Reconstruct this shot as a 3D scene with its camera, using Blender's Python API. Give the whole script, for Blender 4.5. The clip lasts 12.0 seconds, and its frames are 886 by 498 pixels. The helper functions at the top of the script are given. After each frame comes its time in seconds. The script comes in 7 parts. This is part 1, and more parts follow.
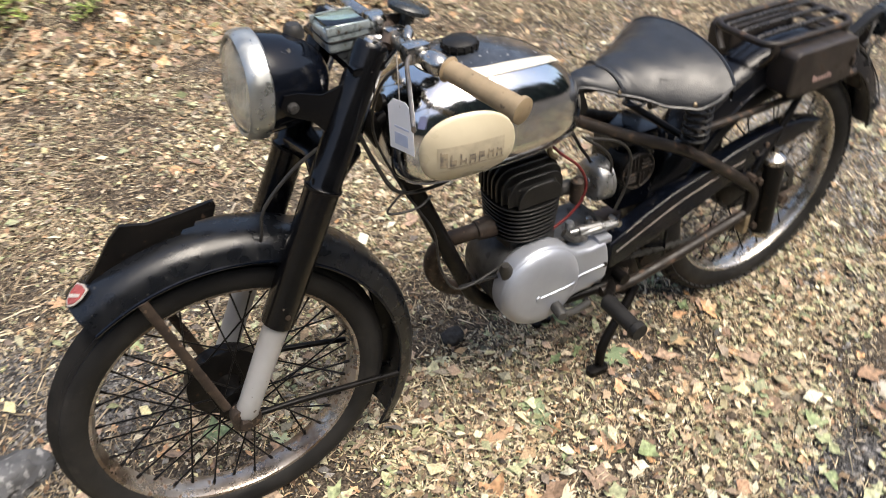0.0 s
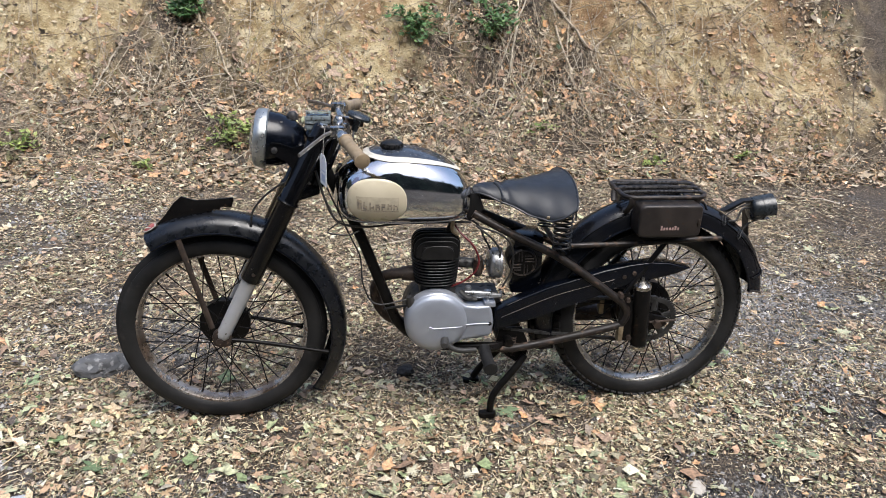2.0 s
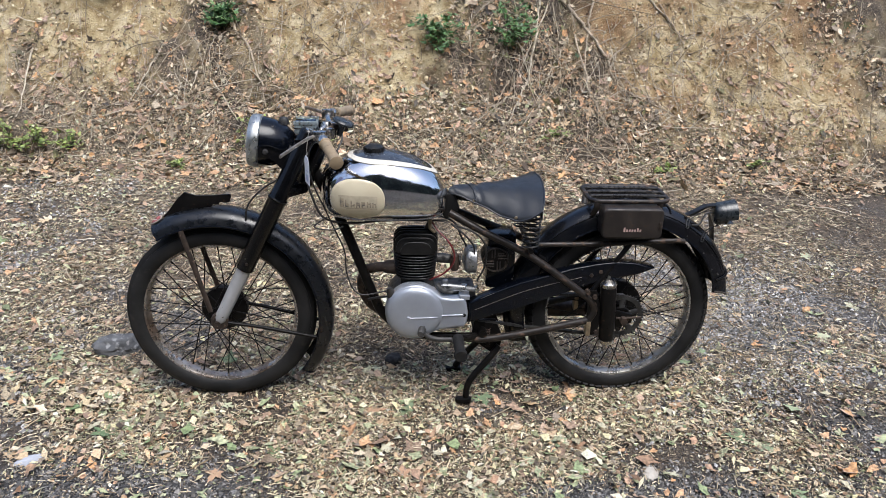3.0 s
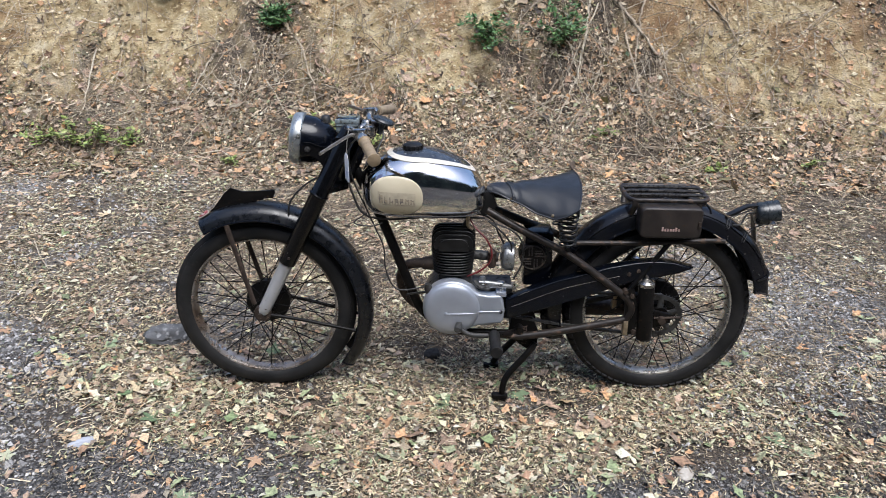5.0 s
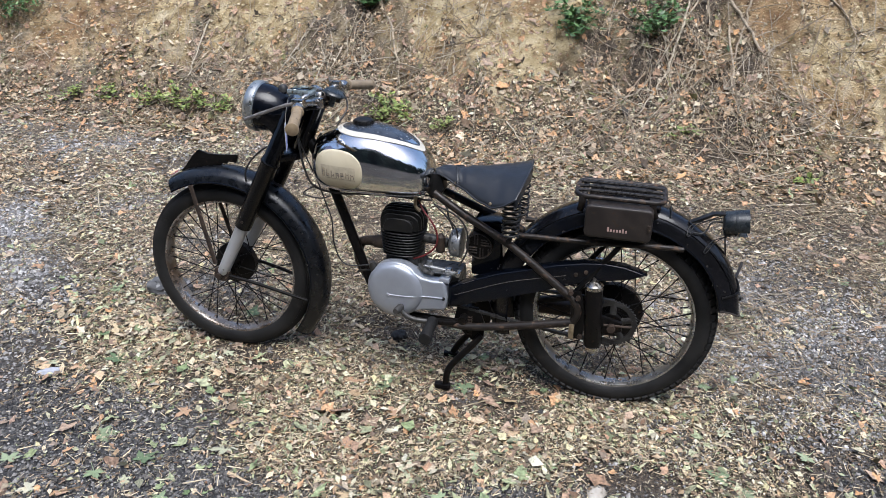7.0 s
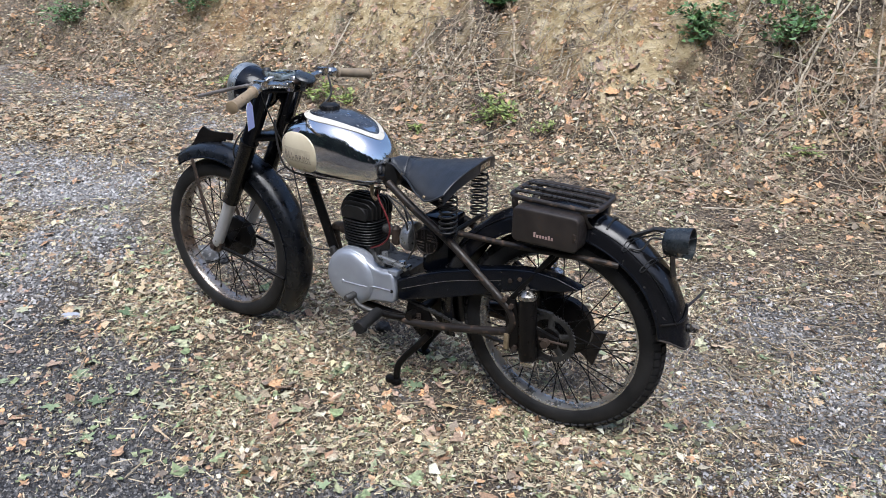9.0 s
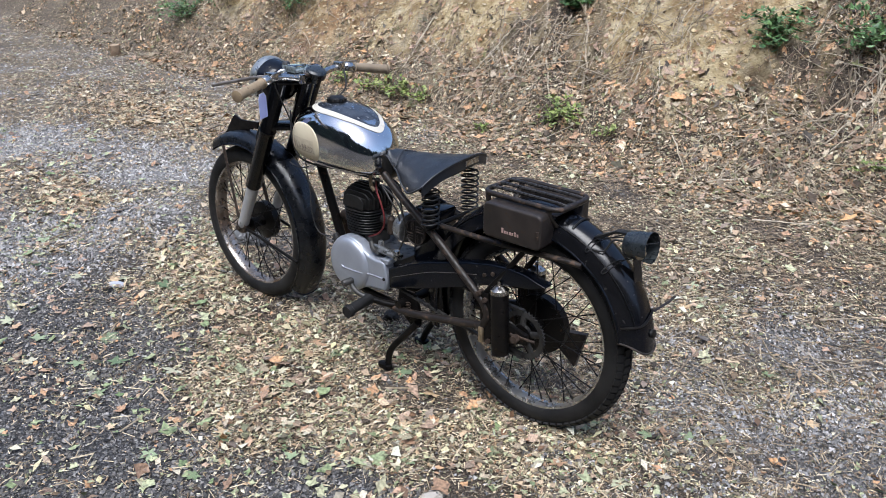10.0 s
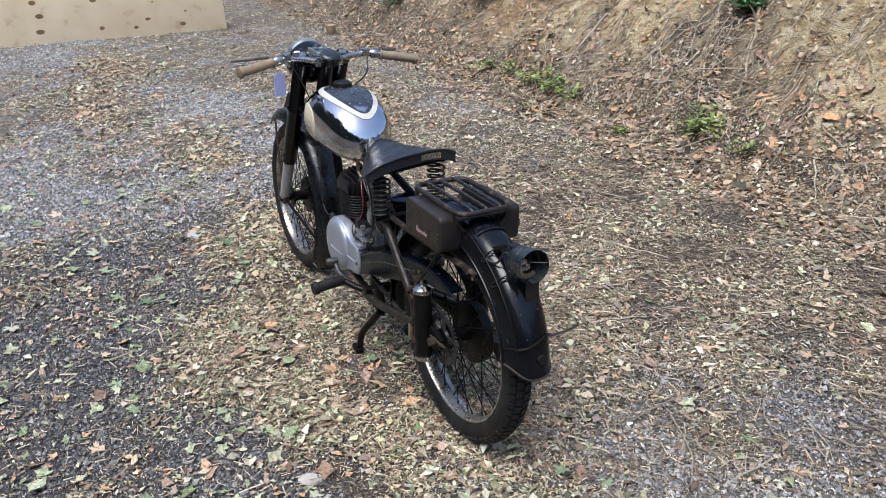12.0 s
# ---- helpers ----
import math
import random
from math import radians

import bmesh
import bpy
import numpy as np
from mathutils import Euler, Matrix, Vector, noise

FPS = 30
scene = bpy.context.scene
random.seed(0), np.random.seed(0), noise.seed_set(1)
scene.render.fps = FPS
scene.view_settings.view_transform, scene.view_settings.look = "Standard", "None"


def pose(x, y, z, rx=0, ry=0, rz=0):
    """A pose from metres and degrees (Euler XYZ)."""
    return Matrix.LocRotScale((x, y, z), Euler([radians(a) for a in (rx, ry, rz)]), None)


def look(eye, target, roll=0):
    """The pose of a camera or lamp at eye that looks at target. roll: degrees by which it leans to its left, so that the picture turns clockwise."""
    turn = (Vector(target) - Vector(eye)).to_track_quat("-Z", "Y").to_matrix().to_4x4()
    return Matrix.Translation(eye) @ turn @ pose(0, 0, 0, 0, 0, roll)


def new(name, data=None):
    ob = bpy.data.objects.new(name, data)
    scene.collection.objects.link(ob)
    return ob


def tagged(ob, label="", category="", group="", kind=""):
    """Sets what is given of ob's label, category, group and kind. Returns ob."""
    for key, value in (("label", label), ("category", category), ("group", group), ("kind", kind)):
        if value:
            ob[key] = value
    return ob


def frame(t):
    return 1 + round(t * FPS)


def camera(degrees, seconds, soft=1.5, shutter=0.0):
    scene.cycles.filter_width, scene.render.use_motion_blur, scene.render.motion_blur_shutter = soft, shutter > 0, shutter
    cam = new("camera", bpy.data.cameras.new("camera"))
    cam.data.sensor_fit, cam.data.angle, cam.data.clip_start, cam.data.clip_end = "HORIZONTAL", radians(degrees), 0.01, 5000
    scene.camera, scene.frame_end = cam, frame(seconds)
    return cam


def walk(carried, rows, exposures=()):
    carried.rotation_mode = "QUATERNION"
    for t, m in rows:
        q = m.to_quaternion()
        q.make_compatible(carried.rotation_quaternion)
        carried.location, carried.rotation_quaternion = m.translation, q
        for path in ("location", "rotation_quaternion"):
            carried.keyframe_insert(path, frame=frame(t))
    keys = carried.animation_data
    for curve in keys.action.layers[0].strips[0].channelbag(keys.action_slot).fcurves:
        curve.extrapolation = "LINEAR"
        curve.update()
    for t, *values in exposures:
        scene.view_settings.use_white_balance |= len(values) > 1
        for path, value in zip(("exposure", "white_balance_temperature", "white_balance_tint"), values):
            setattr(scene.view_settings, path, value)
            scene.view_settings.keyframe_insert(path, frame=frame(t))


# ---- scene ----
cam = camera(59.3, 12.0, soft=0.75, shutter=0.3)
METRES, EYE, TILT, LEAN, TURN = 4.52, 1.419, -39.116, 1.127, -28.148
ROWS = [
    (0.0, 0.0, 0.0, 0.0, 0.0, 0.0, -0.0),
    (0.5, 0.0524, -0.0458, -0.025, 9.21, 6.47, -11.25),
    (1.0, 0.1038, -0.0914, -0.0487, 13.02, 9.74, -11.7),
    (1.5, 0.1434, -0.1261, -0.0733, 12.2, 11.23, -15.13),
    (2.0, 0.2056, -0.1362, -0.083, 15.51, 13.1, -16.12),
    (2.5, 0.2567, -0.1518, -0.0798, 19.35, 12.48, -17.55),
    (3.0, 0.2674, -0.1602, -0.0827, 18.96, 12.39, -18.2),
    (5.0, 0.281, -0.1622, -0.0814, 22.91, 11.0, -19.76),
    (5.5, 0.3183, -0.1496, -0.0716, 26.4, 9.29, -21.5),
    (6.0, 0.3391, -0.1275, -0.0569, 28.38, 8.34, -23.82),
    (6.5, 0.3654, -0.1017, -0.0398, 31.01, 7.01, -26.05),
    (7.0, 0.4035, -0.0792, -0.0208, 35.42, 5.23, -27.44),
    (9.0, 0.5106, 0.0446, 0.0654, 53.84, -3.56, -33.94),
    (9.5, 0.5506, 0.0705, 0.0935, 60.16, -7.09, -35.29),
    (10.0, 0.5615, 0.1013, 0.1126, 64.75, -9.75, -36.42),
    (10.5, 0.5607, 0.1391, 0.1402, 69.64, -13.18, -38.22),
    (11.0, 0.5742, 0.1794, 0.1722, 76.69, -17.36, -37.64),
    (11.5, 0.5937, 0.2195, 0.212, 83.76, -21.35, -37.88),
    (12.0, 0.5891, 0.255, 0.2345, 89.89, -25.74, -38.82),
]
START = pose(-0.7355, -1.0873, EYE, TILT, LEAN, TURN)
walk(cam, [(t, START @ pose(METRES * x, METRES * y, METRES * z, 90 + pitch, roll, yaw))
           for t, x, y, z, yaw, pitch, roll in ROWS],
     exposures=[(0.0, 1.38, 7100, 10), (0.8, 1.22, 6820, 10), (1.5, 1.10, 6450, 10), (3.0, 1.00, 6100, 10), (6.5, 0.96, 5960, 10), (9.0, 1.01, 5900, 10), (12.0, 0.90, 5850, 10)])

# ---- world, sun, exposure: soft forest daylight under a bright, hazy sky ----
SUN_EL, SUN_AZ = 66.0, 152.0
world = bpy.data.worlds.new("sky")
world.use_nodes = True
scene.world = world
wn = world.node_tree.nodes
sky = wn.new("ShaderNodeTexSky")
sky.sky_type, sky.sun_disc = "NISHITA", False
sky.sun_elevation, sky.sun_rotation = radians(SUN_EL), radians(SUN_AZ)
sky.dust_density, sky.air_density, sky.ozone_density = 3.5, 1.0, 1.8
world.node_tree.links.new(sky.outputs[0], wn["Background"].inputs[0])
wn["Background"].inputs[1].default_value = 0.13
sun = new("sun", bpy.data.lights.new("sun", "SUN"))
sun.data.energy, sun.data.angle, sun.data.color = 2.0, radians(40), (1.0, 0.97, 0.92)
sa, se = radians(SUN_AZ), radians(SUN_EL)
sun.matrix_world = look((0, 0, 0), (-math.sin(sa) * math.cos(se), -math.cos(sa) * math.cos(se), -math.sin(se)))


# ---- materials ----
def surface(name, c1, c2, scale=8.0, rough=0.5, metal=0.0, bump=0.15, fine=90.0, rough_var=0.15,
            speck=None, speck_scale=60.0, speck_at=0.62, edge=0.04, coat=0.0, speck_rough=0.85, spec=0.5):
    """Two-tone surface with fine relief, uneven gloss, and specks of wear or dirt."""
    m = bpy.data.materials.new(name)
    m.use_nodes = True
    n, ln = m.node_tree.nodes, m.node_tree.links.new
    b = n["Principled BSDF"]
    tc = n.new("ShaderNodeTexCoord")

    def noise_at(s, detail=5.0):
        k = n.new("ShaderNodeTexNoise")
        k.inputs["Scale"].default_value, k.inputs["Detail"].default_value = s, detail
        ln(tc.outputs["Object"], k.inputs["Vector"])
        return k

    big, small = noise_at(scale), noise_at(fine, 3.0)
    r1 = n.new("ShaderNodeMapRange")
    r1.inputs[1].default_value, r1.inputs[2].default_value = 0.35, 0.65
    ln(big.outputs["Fac"], r1.inputs[0])
    mix = n.new("ShaderNodeMix")
    mix.data_type = "RGBA"
    ln(r1.outputs[0], mix.inputs[0])
    mix.inputs[6].default_value, mix.inputs[7].default_value = (*c1, 1), (*c2, 1)
    colour = mix.outputs[2]
    r2 = n.new("ShaderNodeMapRange")
    r2.inputs[1].default_value, r2.inputs[2].default_value = 0.3, 0.7
    r2.inputs[3].default_value, r2.inputs[4].default_value = max(0.02, rough - rough_var), min(1, rough + rough_var)
    ln(noise_at(scale * 2.3).outputs["Fac"], r2.inputs[0])
    roughness = r2.outputs[0]
    metallic = None
    if speck:
        sp = noise_at(speck_scale, 6.0)
        r3 = n.new("ShaderNodeMapRange")
        r3.inputs[1].default_value, r3.inputs[2].default_value = speck_at, speck_at + edge
        ln(sp.outputs["Fac"], r3.inputs[0])
        m2 = n.new("ShaderNodeMix")
        m2.data_type = "RGBA"
        ln(r3.outputs[0], m2.inputs[0])
        ln(colour, m2.inputs[6])
        m2.inputs[7].default_value = (*speck, 1)
        colour = m2.outputs[2]
        m3 = n.new("ShaderNodeMix")
        ln(r3.outputs[0], m3.inputs[0])
        ln(roughness, m3.inputs[2])
        m3.inputs[3].default_value = speck_rough
        roughness = m3.outputs[0]
        if metal:
            m4 = n.new("ShaderNodeMapRange")
            m4.inputs[3].default_value, m4.inputs[4].default_value = metal, 0.0
            ln(r3.outputs[0], m4.inputs[0])
            metallic = m4.outputs[0]
    ln(colour, b.inputs["Base Color"])
    ln(roughness, b.inputs["Roughness"])
    b.inputs["Metallic"].default_value = metal
    b.inputs["Specular IOR Level"].default_value = spec
    if metallic:
        ln(metallic, b.inputs["Metallic"])
    b.inputs["Coat Weight"].default_value = coat
    if bump:
        bp = n.new("ShaderNodeBump")
        bp.inputs["Strength"].default_value, bp.inputs["Distance"].default_value = bump, 0.002
        ln(small.outputs["Fac"], bp.inputs["Height"])
        ln(bp.outputs[0], b.inputs["Normal"])
    return m


def scattered(name, colours, rough=0.8, by="island", bump=0.3, fine=220.0, spread=0.35):
    """Loose natural bits: each takes one of the colours, and is mottled within."""
    m = bpy.data.materials.new(name)
    m.use_nodes = True
    n, ln = m.node_tree.nodes, m.node_tree.links.new
    b = n["Principled BSDF"]
    src = n.new("ShaderNodeNewGeometry").outputs["Random Per Island"] if by == "island" else n.new("ShaderNodeObjectInfo").outputs["Random"]
    ramp = n.new("ShaderNodeValToRGB")
    ramp.color_ramp.interpolation = "LINEAR"
    els = ramp.color_ramp.elements
    while len(els) < len(colours):
        els.new(0.5)
    for i, c in enumerate(colours):
        els[i].position, els[i].color = i / (len(colours) - 1), (*c, 1)
    ln(src, ramp.inputs[0])
    tc, nz = n.new("ShaderNodeTexCoord"), n.new("ShaderNodeTexNoise")
    nz.inputs["Scale"].default_value, nz.inputs["Detail"].default_value = fine, 3
    ln(tc.outputs["Object"], nz.inputs["Vector"])
    mr = n.new("ShaderNodeMapRange")
    mr.inputs[1].default_value, mr.inputs[2].default_value = 0.3, 0.7
    mr.inputs[3].default_value, mr.inputs[4].default_value = 1 - spread, 1 + spread
    ln(nz.outputs["Fac"], mr.inputs[0])
    mul = n.new("ShaderNodeVectorMath")
    mul.operation = "SCALE"
    ln(ramp.outputs[0], mul.inputs[0])
    ln(mr.outputs[0], mul.inputs["Scale"])
    ln(mul.outputs[0], b.inputs["Base Color"])
    b.inputs["Roughness"].default_value = rough
    bp = n.new("ShaderNodeBump")
    bp.inputs["Strength"].default_value, bp.inputs["Distance"].default_value = bump, 0.001
    ln(nz.outputs["Fac"], bp.inputs["Height"])
    ln(bp.outputs[0], b.inputs["Normal"])
    return m


M_BLACK = surface("worn_black_enamel", (0.0014, 0.0022, 0.0044), (0.0026, 0.0034, 0.0060), 9, 0.18, 0, 0.05, 160, 0.08,
                  speck=(0.05, 0.046, 0.04), speck_scale=60, speck_at=0.68, edge=0.05, spec=0.32)
M_GUARD = surface("scuffed_black_guard_enamel", (0.0022, 0.0028, 0.0042), (0.0055, 0.0062, 0.0078), 16, 0.30, 0, 0.10, 120, 0.13,
                  speck=(0.05, 0.047, 0.043), speck_scale=75, speck_at=0.675, edge=0.06, spec=0.45)
M_REARGUARD = surface("dusty_black_rear_guard_enamel", (0.0014, 0.0022, 0.0046), (0.0062, 0.0060, 0.0066), 6, 0.18, 0, 0.06, 160, 0.10,
                      speck=(0.05, 0.044, 0.038), speck_scale=60, speck_at=0.67, edge=0.06, spec=0.36)
M_FORK = surface("black_fork_enamel", (0.0014, 0.0015, 0.0020), (0.0026, 0.0027, 0.0032), 12, 0.19, 0, 0.05, 200, 0.07,
                 speck=(0.10, 0.085, 0.07), speck_scale=70, speck_at=0.72, spec=0.3)
M_FRAME = surface("rusty_dark_frame_paint", (0.0026, 0.0025, 0.0026), (0.0058, 0.0050, 0.0045), 22, 0.40, 0, 0.25, 150, 0.15,
                  speck=(0.045, 0.028, 0.018), speck_scale=60, speck_at=0.64, edge=0.1, spec=0.16)
M_TUBE = surface("brown_rusted_frame_tube", (0.011, 0.009, 0.0078), (0.021, 0.0158, 0.0128), 22, 0.45, 0, 0.25, 150, 0.15,
                 speck=(0.085, 0.055, 0.038), speck_scale=40, speck_at=0.58, edge=0.1, spec=0.3)
M_RUST = surface("rusted_steel", (0.055, 0.038, 0.028), (0.026, 0.019, 0.015), 30, 0.6, 0.25, 0.4, 180, 0.15,
                 speck=(0.11, 0.075, 0.052), speck_scale=80, speck_at=0.62, spec=0.4)
M_RIM = surface("pitted_rusty_chrome_rim", (0.40, 0.37, 0.34), (0.15, 0.115, 0.09), 14, 0.30, 0.8, 0.2, 160, 0.15,
                speck=(0.11, 0.07, 0.045), speck_scale=70, speck_at=0.57, edge=0.08)
M_CHROME = surface("aged_chrome", (0.66, 0.665, 0.67), (0.58, 0.58, 0.575), 10, 0.10, 1.0, 0.05, 260, 0.06,
                   speck=(0.06, 0.045, 0.03), speck_scale=130, speck_at=0.685, edge=0.05, speck_rough=0.5)
M_DULLCHROME = surface("dull_chrome", (0.50, 0.49, 0.47), (0.36, 0.34, 0.31), 25, 0.26, 1.0, 0.08, 200, 0.1,
                       speck=(0.12, 0.08, 0.05), speck_scale=110, speck_at=0.64)
M_ALU = surface("satin_silver_engine_paint", (0.36, 0.385, 0.435), (0.30, 0.32, 0.36), 8, 0.40, 0.55, 0.08, 260, 0.06,
                speck=(0.12, 0.10, 0.08), speck_scale=60, speck_at=0.72)
M_SILVER = surface("silver_paint", (0.42, 0.425, 0.435), (0.35, 0.35, 0.35), 12, 0.4, 0.4, 0.08, 220, 0.08,
                   speck=(0.10, 0.08, 0.06), speck_scale=80, speck_at=0.70)
M_CASTING = surface("oily_grey_casting", (0.060, 0.059, 0.057), (0.022, 0.021, 0.0195), 18, 0.5, 0.4, 0.3, 160, 0.15,
                    speck=(0.009, 0.008, 0.0075), speck_scale=40, speck_at=0.56, edge=0.1)
M_IRON = surface("black_cast_iron", (0.0055, 0.0055, 0.0056), (0.011, 0.0105, 0.0102), 25, 0.42, 0, 0.25, 220, 0.12, spec=0.28)
M_RUBBER = surface("weathered_tyre_rubber", (0.0085, 0.0085, 0.0088), (0.018, 0.0175, 0.0172), 12, 0.58, 0, 0.2, 260, 0.1,
                   speck=(0.040, 0.036, 0.032), speck_scale=25, speck_at=0.62, edge=0.15, spec=0.22)
M_SEAT = surface("black_saddle_leather", (0.009, 0.0102, 0.0125), (0.015, 0.0163, 0.019), 14, 0.40, 0, 0.25, 380, 0.10,
                 speck=(0.035, 0.033, 0.03), speck_scale=35, speck_at=0.66, edge=0.1)
M_CREAM = surface("cream_enamel", (0.58, 0.52, 0.38), (0.50, 0.44, 0.31), 12, 0.32, 0, 0.03, 220, 0.08,
                  speck=(0.30, 0.22, 0.13), speck_scale=70, speck_at=0.70)
M_STRIPE = surface("cream_lining_paint", (0.56, 0.53, 0.46), (0.48, 0.45, 0.38), 14, 0.35, 0, 0.03, 200)
M_LETTER = surface("faded_transfer_ink", (0.10, 0.09, 0.09), (0.36, 0.30, 0.21), 90, 0.5, 0, 0.0, 200)
M_SMUDGE = surface("worn_transfer_film", (0.50, 0.44, 0.32), (0.40, 0.35, 0.26), 60, 0.42, 0, 0.0, 200)
M_GRIP = surface("tan_rubber_grip", (0.27, 0.20, 0.12), (0.20, 0.15, 0.09), 30, 0.6, 0, 0.2, 240,
                 speck=(0.10, 0.07, 0.045), speck_scale=90, speck_at=0.66)
M_GRIPDARK = surface("brown_rubber_grip", (0.24, 0.19, 0.125), (0.17, 0.13, 0.09), 30, 0.65, 0, 0.2, 240)
M_CABLE = surface("black_cable_sheath", (0.012, 0.012, 0.012), (0.022, 0.02, 0.018), 40, 0.5)
M_RED = surface("red_ignition_lead", (0.12, 0.012, 0.014), (0.08, 0.010, 0.010), 40, 0.4)
M_PANEL = surface("scratched_black_top_panel", (0.020, 0.024, 0.032), (0.045, 0.052, 0.064), 30, 0.17, 0, 0.08, 200, 0.12,
                  speck=(0.16, 0.16, 0.155), speck_scale=80, speck_at=0.66, edge=0.03)
M_LAMP = surface("grey_blue_lamp_enamel", (0.012, 0.015, 0.017), (0.022, 0.026, 0.028), 30, 0.3, 0, 0.08, 200, 0.1)
M_CARB = surface("dull_carburettor_alloy", (0.30, 0.305, 0.31), (0.19, 0.19, 0.185), 40, 0.36, 0.8, 0.2, 200)
M_LILAC = surface("lilac_tag_back", (0.50, 0.53, 0.84), (0.46, 0.49, 0.80), 20, 0.7, 0, 0.0)
M_PAPER = surface("white_paper_tag", (0.80, 0.80, 0.81), (0.74, 0.74, 0.76), 20, 0.7, 0, 0.0)
M_BLUEINK = surface("printed_blue_ink", (0.42, 0.48, 0.62), (0.50, 0.54, 0.66), 40, 0.7, 0, 0.0)
M_GREYBOX = surface("grey_green_instrument_case", (0.26, 0.30, 0.31), (0.18, 0.21, 0.215), 40, 0.35, 0.3, 0.1, 200,
                    speck=(0.06, 0.045, 0.03), speck_scale=80, speck_at=0.62)
M_BADGE = surface("faded_pink_brand_transfer", (0.40, 0.27, 0.24), (0.28, 0.19, 0.17), 60, 0.5, 0, 0.0)
M_REDBADGE = surface("red_badge_enamel", (0.26, 0.055, 0.05), (0.20, 0.045, 0.04), 40, 0.3, 0, 0.0)
M_WHITE = surface("yellowed_white_enamel", (0.36, 0.33, 0.30), (0.28, 0.255, 0.23), 60, 0.4, 0, 0.0)
M_TOOLBOX = surface("scuffed_brown_black_tin", (0.015, 0.0127, 0.0114), (0.029, 0.0232, 0.0200), 16, 0.42, 0, 0.15, 180, 0.14,
                    speck=(0.042, 0.029, 0.021), speck_scale=45, speck_at=0.63, edge=0.1, spec=0.3)
M_LAMPRIM = surface("clouded_lamp_rim", (0.44, 0.455, 0.445), (0.33, 0.335, 0.32), 30, 0.36, 0.85, 0.1, 200)
M_LEVER = surface("brownish_worn_lever_metal", (0.22, 0.20, 0.18), (0.13, 0.11, 0.095), 40, 0.4, 0.6, 0.15, 200)
M_TAILRIM = surface("dulled_chrome_rim", (0.52, 0.51, 0.49), (0.32, 0.30, 0.27), 14, 0.27, 0.9, 0.15, 160, 0.12,
                    speck=(0.13, 0.085, 0.055), speck_scale=70, speck_at=0.62, edge=0.06)
M_DUSTED = surface("brown_dusted_tin", (0.035, 0.028, 0.023), (0.016, 0.013, 0.012), 26, 0.5, 0, 0.2, 160, 0.12,
                   speck=(0.09, 0.065, 0.048), speck_scale=50, speck_at=0.60, edge=0.1, spec=0.3)
M_RACKBAR = surface("worn_black_steel_bar", (0.03, 0.029, 0.029), (0.055, 0.05, 0.046), 40, 0.3, 0.5, 0.15, 200)
M_BRASS = surface("tarnished_yellowish_metal", (0.36, 0.29, 0.19), (0.22, 0.17, 0.11), 50, 0.45, 0.7, 0.15)


def glass(name, colour, rough=0.03, clear=1.0):
    m = bpy.data.materials.new(name)
    m.use_nodes = True
    b = m.node_tree.nodes["Principled BSDF"]
    b.inputs["Base Color"].default_value = (*colour, 1)
    b.inputs["Roughness"].default_value = rough
    b.inputs["Transmission Weight"].default_value = clear
    b.inputs["IOR"].default_value = 1.45
    return m


M_LENS = glass("fluted_headlamp_glass", (0.92, 0.91, 0.86), 0.10, 0.92)
# Pale teal: the sky's reflection in the glass, put into the dial's colour.
M_FACE = surface("dial_face_sky_tint", (0.34, 0.42, 0.40), (0.27, 0.34, 0.33), 30, 0.4, 0, 0.0)
M_DIAL = glass("dial_glass", (0.78, 0.84, 0.82), 0.04)


# ---- mesh helpers ----
def make_obj(name, bm, material, smooth=True):
    me = bpy.data.meshes.new(name)
    bmesh.ops.recalc_face_normals(bm, faces=bm.faces[:])
    bm.to_mesh(me)
    bm.free()
    if smooth:
        for p in me.polygons:
            p.use_smooth = True
        me.set_sharp_from_angle(angle=radians(38))
    me.materials.append(material)
    return new(name, me)


def part(name, bm, material, parent, label="", smooth=True):
    ob = make_obj(name, bm, material, smooth)
    ob.parent = parent
    if label:
        ob["label"] = label
    return ob


def spline(points, per=6):
    """A smooth run of points through the given ones."""
    p = [Vector(q) for q in points]
    if len(p) < 3:
        return p
    ext = [2 * p[0] - p[1], *p, 2 * p[-1] - p[-2]]
    out = []
    for i in range(1, len(ext) - 2):
        a, b, c, d = ext[i - 1:i + 3]
        for k in range(per):
            t = k / per
            out.append(0.5 * ((2 * b) + (c - a) * t + (2 * a - 5 * b + 4 * c - d) * t * t + (3 * b - a - 3 * c + d) * t ** 3))
    out.append(p[-1])
    return out


def tube(bm, points, radius, sides=12, cap=True, flat=1.0, loop=False):
    """A swept round (or flattened) bar; radius may be a list."""
    pts = [Vector(p) for p in points]
    n = len(pts)
    rad = radius if isinstance(radius, (list, tuple)) else [radius] * n
    rings, up = [], None
    for i, p in enumerate(pts):
        if loop:
            d = (pts[(i + 1) % n] - pts[i - 1]).normalized()
        else:
            d = (pts[min(i + 1, n - 1)] - pts[max(i - 1, 0)]).normalized()
        if up is None:
            up = Vector((0, 1, 0)) if abs(d.y) < 0.8 else Vector((0, 0, 1))
        side = d.cross(up).normalized()
        up = side.cross(d).normalized()
        rings.append([bm.verts.new(p + rad[i] * (math.cos(a) * side + flat * math.sin(a) * up))
                      for a in (2 * math.pi * k / sides for k in range(sides))])
    pairs = list(zip(rings, rings[1:])) + ([(rings[-1], rings[0])] if loop else [])
    for a, b in pairs:
        for k in range(sides):
            bm.faces.new((a[k], a[(k + 1) % sides], b[(k + 1) % sides], b[k]))
    if cap and not loop:
        bm.faces.new(rings[0][::-1])
        bm.faces.new(rings[-1])
    return bm


